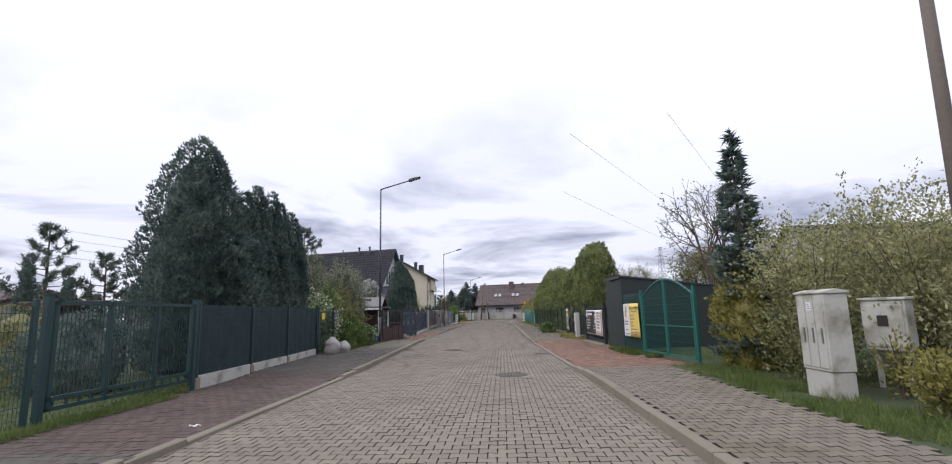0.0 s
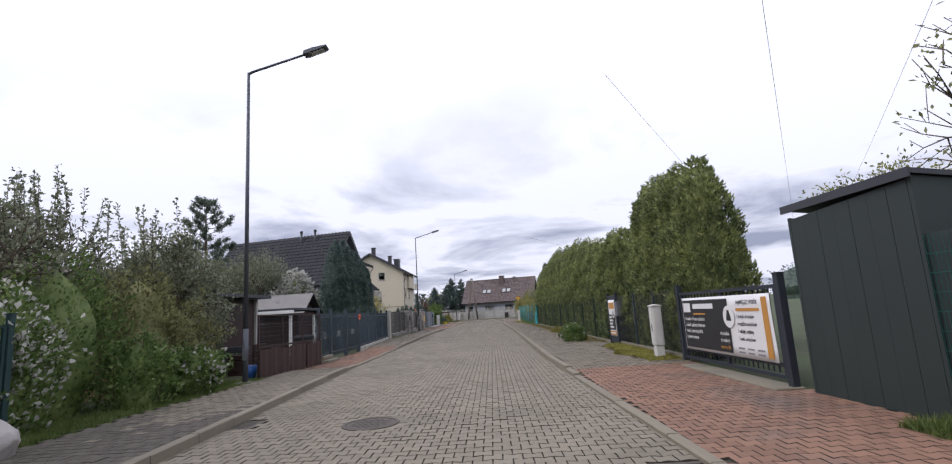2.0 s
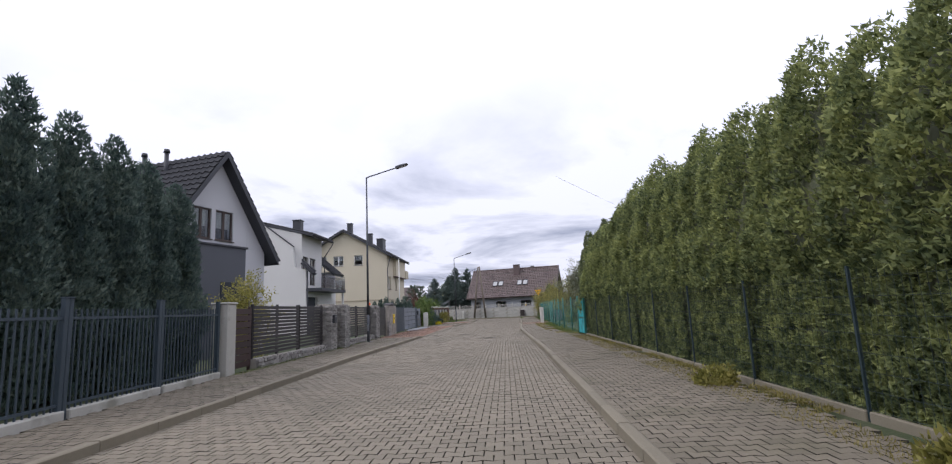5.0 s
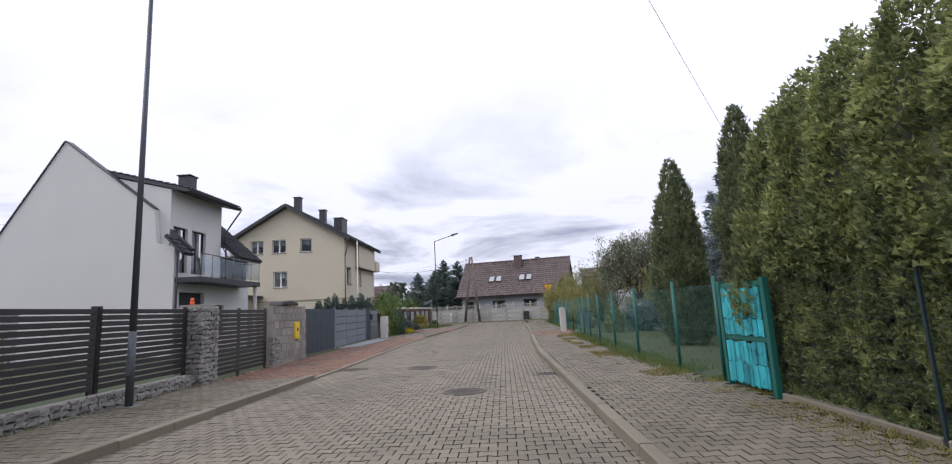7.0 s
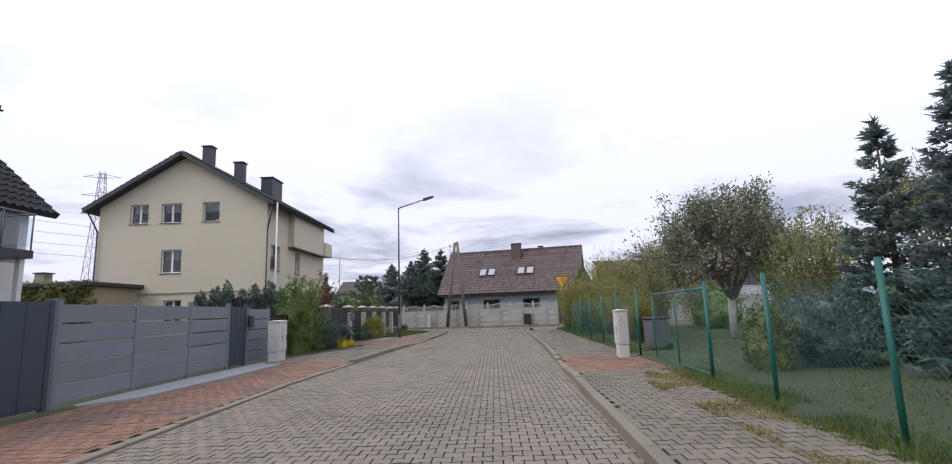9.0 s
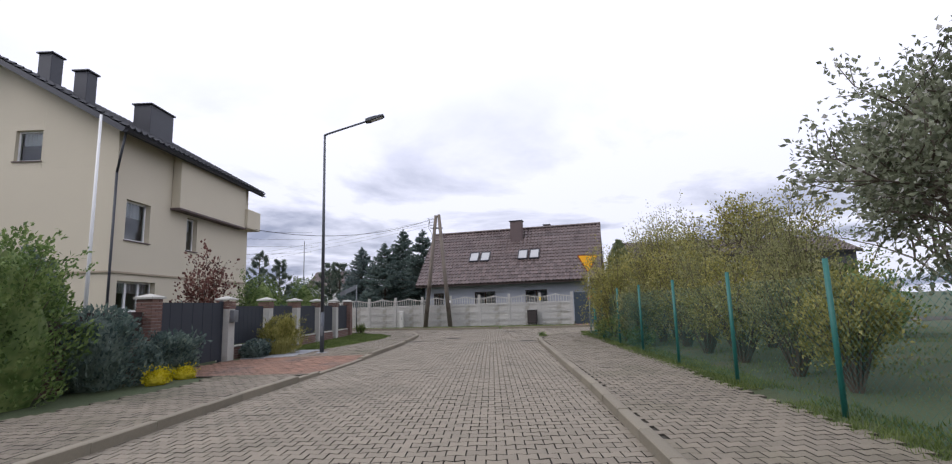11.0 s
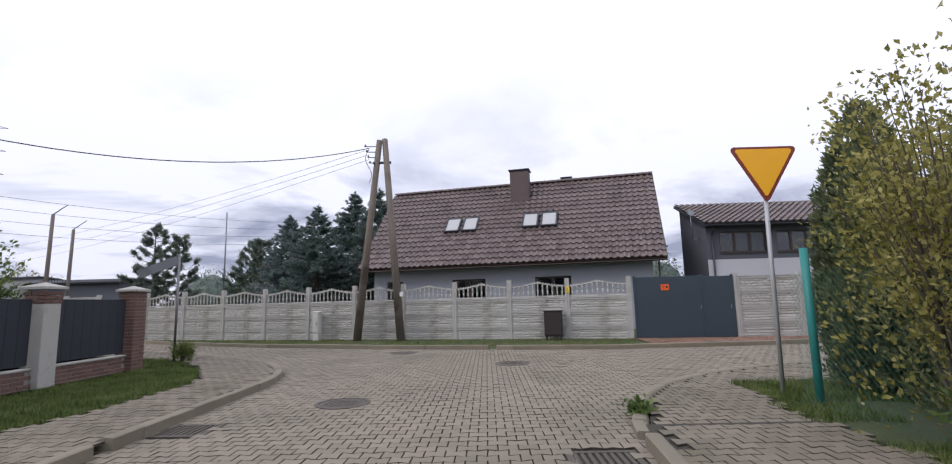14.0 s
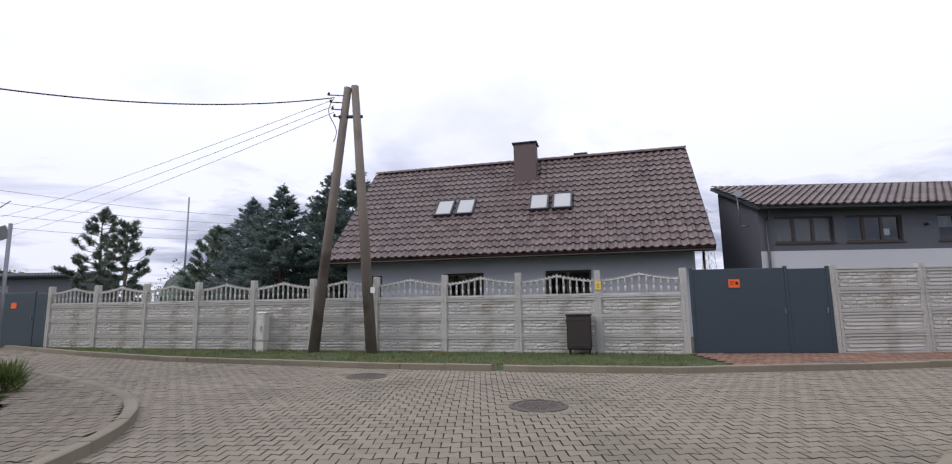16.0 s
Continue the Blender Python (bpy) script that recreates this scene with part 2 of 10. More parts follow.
CURTAIN = surf("net_curtain", (0.42, 0.42, 0.41), 0.9, 0.15, 5, 0.1, 12, 0.1, 40)
GLASS = glass("window_glass")
SKY_PANE = surf("skylight_pane", (0.40, 0.405, 0.40), 0.2, 0.06, 1.5, 0.03, 20, 0.0)
GLASS_RAIL = glass("balcony_glass", (0.75, 0.82, 0.86), 0.05)
WOOD_POLE = surf("weathered_pole", (0.16, 0.135, 0.11), 0.85, 0.25, 1.5, 0.2, 30, 0.4, 40, dirt=(0.09, 0.07, 0.055), dirt_scale=1.2)
WIRE = surf("black_cable", (0.03, 0.03, 0.032), 0.6, 0.05, 3, 0.03, 40, 0.0)
BARK = surf("bark", (0.10, 0.078, 0.058), 0.9, 0.25, 4, 0.2, 25, 0.6, 30)
BARK_WHITE = surf("limewashed_bark", (0.55, 0.53, 0.48), 0.9, 0.2, 5, 0.15, 25, 0.5, 30, dirt=(0.25, 0.2, 0.16), dirt_scale=4)
SACK = surf("woven_plastic_sack", (0.36, 0.335, 0.315), 0.7, 0.15, 6, 0.1, 60, 0.5, 14, dirt=(0.3, 0.26, 0.22), dirt_scale=5)
SAND = surf("sand_heap", (0.36, 0.24, 0.14), 0.95, 0.2, 2, 0.15, 30, 0.5, 30)
GRAVEL = surf("white_gravel", (0.29, 0.30, 0.31), 0.85, 0.2, 8, 0.3, 60, 1.0, 45)
RUST = surf("rusty_brown_sheet", (0.048, 0.025, 0.021), 0.75, 0.3, 1.5, 0.2, 25, 0.25, 50, dirt=(0.035, 0.018, 0.017), dirt_scale=1.5)
RUBBER = surf("tyre_rubber", (0.02, 0.02, 0.021), 0.8, 0.15, 5, 0.1, 50, 0.2, 80)
SIGN_YELLOW = surf("sign_amber", (0.95, 0.46, 0.012), 0.4, 0.03, 2, 0.02, 30, 0.0)
SIGN_RED = surf("sign_red_border", (0.22, 0.035, 0.02), 0.45, 0.05, 2, 0.02, 30, 0.0)
ORANGE = surf("orange_plate", (0.85, 0.13, 0.02), 0.45, 0.04, 4, 0.02, 30, 0.0)
YELLOW = surf("yellow_sheet", (0.80, 0.56, 0.04), 0.5, 0.05, 2, 0.03, 30, 0.03)
BANNER_WHITE = surf("banner_white", (0.72, 0.71, 0.70), 0.55, 0.05, 1.5, 0.03, 30, 0.1, 6)
BANNER_YELLOW = surf("banner_yellow", (0.80, 0.60, 0.14), 0.55, 0.06, 1.5, 0.03, 30, 0.1, 6)
BANNER_BLACK = surf("banner_black", (0.02, 0.02, 0.022), 0.5, 0.06, 1.5, 0.03, 30, 0.1, 6)
BANNER_OCHRE = surf("banner_ochre", (0.50, 0.24, 0.05), 0.55, 0.08, 1.5, 0.05, 30, 0.1, 6)
INK = surf("print_black", (0.02, 0.02, 0.02), 0.55, 0.02, 3, 0.02, 30, 0.0)
INK_WHITE = surf("print_white", (0.70, 0.70, 0.69), 0.55, 0.02, 3, 0.02, 30, 0.0)
INK_GREY = surf("print_grey", (0.22, 0.22, 0.23), 0.55, 0.02, 3, 0.02, 30, 0.0)
BLUE_PLASTIC = surf("blue_plastic", (0.02, 0.10, 0.32), 0.5, 0.1, 3, 0.05, 30, 0.03)
LIGHT_HEAD = surf("lamp_head_paint", (0.085, 0.09, 0.10), 0.45, 0.08, 3, 0.05, 30, 0.03, metal=0.4)
LENS = surf("lamp_lens", (0.45, 0.46, 0.47), 0.3, 0.03, 3, 0.02, 30, 0.0)

THUJA = leafy("thuja_sprays", (0.055, 0.080, 0.040), (0.198, 0.236, 0.100), (0.43, 0.46, 0.18), through_light=0.5)
THUJA_DARK = leafy("dark_thuja_sprays", (0.051, 0.081, 0.076), (0.108, 0.154, 0.132), (0.207, 0.259, 0.207), through_light=0.5)
THUJA_MID = leafy("garden_thuja_sprays", (0.060, 0.085, 0.048), (0.155, 0.190, 0.098), (0.31, 0.33, 0.17), through_light=0.5)
SPRUCE = leafy("spruce_needles", (0.053, 0.080, 0.075), (0.122, 0.169, 0.150), (0.237, 0.294, 0.256), through_light=0.5)
BLUE_SPRUCE = leafy("blue_spruce_needles", (0.064, 0.092, 0.092), (0.144, 0.190, 0.184), (0.265, 0.316, 0.299), through_light=0.5)
PINE = leafy("pine_needles", (0.053, 0.075, 0.062), (0.119, 0.156, 0.122), (0.237, 0.275, 0.200), through_light=0.5)
LEAF = leafy("fresh_leaves", (0.045, 0.075, 0.022), (0.12, 0.19, 0.055), (0.27, 0.34, 0.12), through_light=0.45)
LEAF_YELLOW = leafy("yellow_green_leaves", (0.11, 0.11, 0.028), (0.28, 0.265, 0.072), (0.50, 0.45, 0.16), through_light=0.5)
LEAF_OLIVE = leafy("olive_leaves", (0.085, 0.092, 0.040), (0.22, 0.225, 0.095), (0.41, 0.40, 0.19), through_light=0.5)
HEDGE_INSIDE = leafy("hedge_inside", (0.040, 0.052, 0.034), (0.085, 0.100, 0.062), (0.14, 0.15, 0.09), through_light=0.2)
LEAF_PALE = leafy("pale_willow_leaves", (0.13, 0.14, 0.06), (0.32, 0.32, 0.15), (0.56, 0.54, 0.30), through_light=0.5)
LEAF_GREY = leafy("grey_green_leaves", (0.075, 0.088, 0.052), (0.185, 0.205, 0.125), (0.36, 0.38, 0.27), through_light=0.45)
LEAF_RED = leafy("bronze_leaves", (0.06, 0.025, 0.02), (0.14, 0.055, 0.045), (0.26, 0.14, 0.11))
BLOSSOM = leafy("white_blossom", (0.30, 0.30, 0.25), (0.52, 0.51, 0.46), (0.72, 0.70, 0.66))
FLOWER = leafy("yellow_flowers", (0.35, 0.30, 0.01), (0.60, 0.50, 0.02), (0.78, 0.68, 0.08))
GRASS = leafy("grass_blades", (0.055, 0.085, 0.02), (0.12, 0.165, 0.045), (0.21, 0.25, 0.085))
GRASS_DRY = leafy("dry_moss_and_grass", (0.10, 0.088, 0.026), (0.22, 0.19, 0.055), (0.36, 0.30, 0.11))
MOSS = leafy("stonecrop_mat", (0.12, 0.11, 0.03), (0.27, 0.255, 0.062), (0.47, 0.43, 0.13))
# ---- building helpers ----


def box(bm, x0, x1, y0, y1, z0, z1, m=None):
    vs = [bm.verts.new((m @ Vector(c)) if m else c) for c in
          ((x0, y0, z0), (x1, y0, z0), (x1, y1, z0), (x0, y1, z0), (x0, y0, z1), (x1, y0, z1), (x1, y1, z1), (x0, y1, z1))]
    for f in ((3, 2, 1, 0), (4, 5, 6, 7), (0, 1, 5, 4), (1, 2, 6, 5), (2, 3, 7, 6), (3, 0, 4, 7)):
        bm.faces.new([vs[i] for i in f])
    return vs


def tube(bm, p0, p1, r0, r1=None, n=8, caps=True):
    r1 = r0 if r1 is None else r1
    p0, p1 = Vector(p0), Vector(p1)
    q = (p1 - p0).to_track_quat("Z", "Y")
    rings = []
    for p, r in ((p0, r0), (p1, r1)):
        rings.append([bm.verts.new(p + q @ Vector((math.cos(2 * math.pi * i / n) * r, math.sin(2 * math.pi * i / n) * r, 0))) for i in range(n)])
    for i in range(n):
        f = bm.faces.new((rings[0][i], rings[0][(i + 1) % n], rings[1][(i + 1) % n], rings[1][i]))
        f.smooth = n > 5
    if caps:
        bm.faces.new(rings[0][::-1])
        bm.faces.new(rings[1])


def bevelled(bm, w, seg=1):
    bmesh.ops.bevel(bm, geom=list(bm.edges), offset=w, segments=seg, affect="EDGES", profile=0.5)
    return bm


def bbox(*a, w=0.01):
    """A fresh bmesh with one softly bevelled box."""
    bm = bmesh.new()
    box(bm, *a)
    return bevelled(bm, w)


def prism(bm, outline, axis, a, b):
    """A closed prism: an outline of 2D points, swept along an axis (0, 1 or 2) from a to b."""
    def at(u, v, w):
        return ((w, u, v), (u, w, v), (u, v, w))[axis]
    r0 = [bm.verts.new(at(u, v, a)) for u, v in outline]
    r1 = [bm.verts.new(at(u, v, b)) for u, v in outline]
    k = len(outline)
    for i in range(k):
        bm.faces.new((r0[i], r0[(i + 1) % k], r1[(i + 1) % k], r1[i]))
    bm.faces.new(r0[::-1])
    bm.faces.new(r1)
    bmesh.ops.recalc_face_normals(bm, faces=bm.faces)


def link_mesh(name, me, material, parent=None, label="", m=None):
    if material and not me.materials:
        me.materials.append(material)
    ob = new(name, me)
    if parent:
        ob.parent = parent
    if m is not None:
        ob.matrix_basis = m
    if label:
        tagged(ob, label)
    return ob


def part(name, bm, material, parent=None, label="", m=None):
    """Links a bmesh as one mesh object under a thing or a part."""
    me = bpy.data.meshes.new(name)
    bm.to_mesh(me)
    bm.free()
    return link_mesh(name, me, material, parent, label, m)


def thing(name, label, category, group="", m=None, kind=""):
    ob = new(name)
    ob.empty_display_size = 0.2
    if m is not None:
        ob.matrix_basis = m
    return tagged(ob, label, category, group, kind)


def along(p, q, z=0.0):
    """A pose at p whose x axis runs to q; and the length."""
    d = Vector((q[0] - p[0], q[1] - p[1]))
    return pose(p[0], p[1], z, 0, 0, math.degrees(math.atan2(d.y, d.x))), d.length


def cards(verts_per, co, faces_count, name):
    """A mesh of many separate small polygons with the same number of corners."""
    me = bpy.data.meshes.new(name)
    nv = faces_count * verts_per
    me.vertices.add(nv)
    me.vertices.foreach_set("co", co.astype(np.float32).ravel())
    me.loops.add(nv)
    me.loops.foreach_set("vertex_index", np.arange(nv, dtype=np.int32))
    me.polygons.add(faces_count)
    me.polygons.foreach_set("loop_start", np.arange(0, nv, verts_per, dtype=np.int32))
    me.polygons.foreach_set("loop_total", np.full(faces_count, verts_per, dtype=np.int32))
    me.update(calc_edges=True)
    return me


def leaf_co(pts, ways, length, width, rng, spread=0.6):
    """Corners of diamond leaves that start at pts and point along ways, with a random twist."""
    k = len(pts)
    w = ways + rng.normal(0, spread, (k, 3))
    w /= np.linalg.norm(w, axis=1)[:, None] + 1e-9
    side = np.cross(w, rng.normal(0, 1, (k, 3)))
    side /= np.linalg.norm(side, axis=1)[:, None] + 1e-9
    nrm = np.cross(w, side)
    ln = (length * rng.uniform(0.6, 1.4, k))[:, None]
    wd = (width * rng.uniform(0.6, 1.4, k))[:, None]
    mid = pts + w * ln * 0.5 + nrm * wd * 0.25
    return np.stack([pts, mid + side * wd * 0.5, pts + w * ln, mid - side * wd * 0.5], 1).reshape(-1, 3)


def sliver_co(pts, ways, length, width, rng, spread=0.6):
    """Corners of narrow pointed blades that start at pts and point along ways."""
    k = len(pts)
    w = ways + rng.normal(0, spread, (k, 3))
    w /= np.linalg.norm(w, axis=1)[:, None] + 1e-9
    side = np.cross(w, rng.normal(0, 1, (k, 3)))
    side /= np.linalg.norm(side, axis=1)[:, None] + 1e-9
    ln = (length * rng.uniform(0.6, 1.4, k))[:, None]
    wd = (width * rng.uniform(0.6, 1.4, k))[:, None]
    return np.stack([pts - side * wd * 0.5, pts + side * wd * 0.5, pts + w * ln], 1).reshape(-1, 3)


def lumps(p, scale, seed=0.0):
    return np.array([noise.noise(Vector((a * scale + seed, b * scale - seed, c * scale))) for a, b, c in p])


def foliage(name, pts, ways, length, width, material, rng, parent=None, label="", m=None, spread=0.6, slim=False):
    if slim:
        return link_mesh(name, cards(3, sliver_co(pts, ways, length, width, rng, spread), len(pts), name), material, parent, label, m)
    return link_mesh(name, cards(4, leaf_co(pts, ways, length, width, rng, spread), len(pts), name), material, parent, label, m)


def core_blob(rx, ry, z0, z1, profile, seed, rows=14, n=18, shrink=0.8):
    """A dark uneven body inside a crown, so that no sky shows through its middle."""
    bm = bmesh.new()
    rings = []
    for i in range(rows + 1):
        f = i / rows
        ring = []
        for k in range(n):
            a = 2 * math.pi * k / n
            q = shrink * profile(f) * (1 + 0.25 * noise.noise(Vector((math.cos(a) * 1.3 + seed, math.sin(a) * 1.3, f * 4))))
            ring.append(bm.verts.new((math.cos(a) * rx * q, math.sin(a) * ry * q, z0 + (z1 - z0) * f)))
        rings.append(ring)
    for a, b in zip(rings, rings[1:]):
        for k in range(n):
            bm.faces.new((a[k], a[(k + 1) % n], b[(k + 1) % n], b[k]))
    bm.faces.new(rings[0][::-1])
    bm.faces.new(rings[-1])
    return bm


def column_points(k, rx, ry, h, z0, profile, rng, lump=0.25, ls=1.2, seed=0.0, shell=0.22, fine=0.0, face=None):
    """Points and outward ways in the outer shell of an upright crown."""
    f = rng.uniform(0, 1, k * 2)
    keep = rng.uniform(0, 1, k * 2) < np.array([profile(v) for v in f]) / max(profile(v) for v in np.linspace(0, 1, 30))
    f = f[keep][:k]
    k = len(f)
    a = rng.uniform(0, 2 * math.pi, k)
    if face is not None:
        a = np.where(rng.uniform(0, 1, k) < 0.55, face + rng.normal(0, 0.75, k), a)
    q = np.array([profile(v) for v in f])
    p = np.stack([np.cos(a) * rx, np.sin(a) * ry, z0 + f * h], 1)
    q = q * (1 + lump * lumps(p, ls, seed) + fine * lumps(p, 4.5, seed + 9)) * (1 - shell * rng.uniform(0, 1, k) ** 2)
    p[:, :2] *= q[:, None]
    w = np.stack([np.cos(a), np.sin(a), np.full(k, 0.9)], 1)
    return p, w


def thuja_profile(f):
    return (0.72 + 0.28 * min(1, f * 4)) * max(0.0, 1 - f ** 2.6) ** 0.75 + 0.03


def thuja(x, y, h, r, k, material=None, seed=0, label="", group="", ry=None, z=0.05, face=None, shape=None):
    material = material or THUJA
    shape = shape or thuja_profile
    rng = np.random.default_rng(seed)
    t = thing("thuja", label or "tall dense green thuja growing behind the garden fence", "tree", group, pose(x, y, z))
    bm = bmesh.new()
    tube(bm, (0, 0, 0), (0.02, 0, h * 0.75), 0.11, 0.03, 7)
    part("trunk", bm, BARK, t)
    ry = ry or r
    # every tuft fans out from one point of the shell
    n, per = int(k * 3.3) // 7, 7
    p, w = column_points(n, r, ry, h, 0.08, shape, rng, 0.26, 1.1, seed * 3.1, 0.24, 0.17, face)
    p, w = np.repeat(p, per, 0), np.repeat(w, per, 0)
    p = p + rng.normal(0, 0.035, p.shape)
    foliage("crown", p, w + np.array((0, 0, 0.5)), 0.085, 0.05, material, rng, t, slim=True)
    part("inner_growth", core_blob(r, ry, 0.15, h * 0.93, shape, seed, shrink=0.74), material, t)
    return t


def spruce(x, y, h, r, material, seed, label, z=0.05, gaps=0.0, tiers=None, dens=26, name="spruce"):
    """A conifer with a straight trunk and whorls of drooping boughs set with needles."""
    rng = np.random.default_rng(seed)
    t = thing(name, label, "tree", "", pose(x, y, z))
    bm = bmesh.new()
    tube(bm, (0, 0, 0), (0, 0, h), 0.02 * h, 0.01, 8)
    pts, ways = [], []
    tiers = tiers or int(h * 3.2)
    for i in range(tiers):
        for b in range(rng.integers(9, 14)):
            f = min(0.99, (i + rng.uniform(0, 1.0)) / tiers)
            zc = h * (0.06 + 0.94 * f)
            reach = r * (1 - f) ** 0.8 + 0.08
            if rng.uniform() < gaps:
                continue
            a = rng.uniform(0, 2 * math.pi)
            ln = reach * rng.uniform(0.65, 1.15)
            droop = rng.uniform(0.05, 0.3) - 0.35 * f
            d = np.array((math.cos(a), math.sin(a), -droop))
            tip = np.array((0, 0, zc)) + d * ln
            if ln > 0.5:
                tube(bm, (0, 0, zc), tip, 0.018, 0.006, 4, False)
            # flat fans of twigs on both sides of the bough, hanging a little, the tip turned up
            k = max(8, int(dens * 1.0 * ln))
            f_ = rng.uniform(0.06, 1.0, k) ** 0.75
            lat = rng.uniform(-1, 1, k) * 0.36 * ln * (1.0 - 0.75 * f_)
            out = np.array((math.cos(a), math.sin(a), 0.0))
            across = np.array((-math.sin(a), math.cos(a), 0.0))
            p = np.array((0, 0, zc)) + d * (f_ * ln)[:, None] + across * lat[:, None]
            p[:, 2] += 0.16 * ln * f_ ** 3 - 0.22 * np.abs(lat) + rng.normal(0, 0.035, k)
            pts.append(p)
            ways.append(out * 0.8 + across * (np.sign(lat) * 0.7)[:, None] + np.array((0, 0, 0.12)))
    part("trunk", bm, BARK, t)
    # the bare leader above the last whorl
    lead = np.stack([rng.normal(0, 0.02, 90), rng.normal(0, 0.02, 90), rng.uniform(h * 0.9, h * 1.02, 90)], 1)
    pts.append(lead)
    ways.append(np.stack([rng.normal(0, 1, 90), rng.normal(0, 1, 90), np.full(90, 0.9)], 1))
    foliage("crown", np.concatenate(pts), np.concatenate(ways), 0.17, 0.075, material, rng, t, spread=0.4, slim=True)
    return t


def pine(x, y, h, r, seed, label, from_=0.25, boughs=34, z=0.05, dens=1.0):
    """A pine: bare lower trunk, boughs that sweep upwards, each ending in brushes of needles."""
    rng = np.random.default_rng(seed)
    t = thing("pine", label, "tree", "", pose(x, y, z))
    bm = bmesh.new()
    tube(bm, (0, 0, 0), (0.06, 0.03, h * 0.55), 0.017 * h, 0.011 * h, 9)
    tube(bm, (0.06, 0.03, h * 0.55), (0.0, 0.0, h * 0.97), 0.011 * h, 0.02, 7)
    pts, ways = [], []

    def brush(c, d, size):
        k = int(46 * dens)
        w = rng.normal(0, 0.75, (k, 3)) + d * 0.9
        pts.append(c + rng.normal(0, 0.07 * size, (k, 3)) - d * rng.uniform(0, 0.3 * size, k)[:, None])
        ways.append(w)

    for b in range(boughs):
        f = from_ + (1 - from_) * ((b + rng.uniform(0, 1)) / boughs)
        zc = h * min(f, 0.97)
        g = (f - from_) / (1 - from_)
        reach = r * (0.65 + 0.35 * math.sin(min(1.0, g + 0.2) * math.pi)) * (1.08 - g) ** 0.45 * rng.uniform(0.65, 1.15)
        a = b * 2.4 + rng.uniform(-0.5, 0.5)
        rise = rng.uniform(0.05, 0.45) + 0.35 * g
        p0 = np.array((0, 0, zc))
        mid = p0 + np.array((math.cos(a), math.sin(a), rise * 0.4)) * reach * 0.55
        tip = p0 + np.array((math.cos(a + 0.15), math.sin(a + 0.15), rise)) * reach
        tube(bm, p0, mid, 0.03, 0.02, 5, False)
        tube(bm, mid, tip, 0.02, 0.008, 4, False)
        way = (tip - mid) / (np.linalg.norm(tip - mid) + 1e-6)
        brush(tip, way, 1.0)
        for _ in range(max(2, int(reach * 3.2))):
            q = rng.uniform(0.35, 1.0)
            base = p0 + (mid - p0) * q * 2 if q < 0.5 else mid + (tip - mid) * (q * 2 - 1)
            d = way + rng.normal(0, 0.6, 3) + np.array((0, 0, 0.45))
            d /= np.linalg.norm(d)
            e = base + d * rng.uniform(0.18, 0.45) * max(0.6, reach * 0.4)
            tube(bm, base, e, 0.009, 0.005, 3, False)
            brush(e, d, 0.9)
    brush(np.array((0, 0, h)), np.array((0, 0, 1.0)), 0.8)
    part("trunk", bm, BARK, t)
    foliage("crown", np.concatenate(pts), np.concatenate(ways), 0.2, 0.05, PINE, rng, t, spread=0.2, slim=True)
    return t


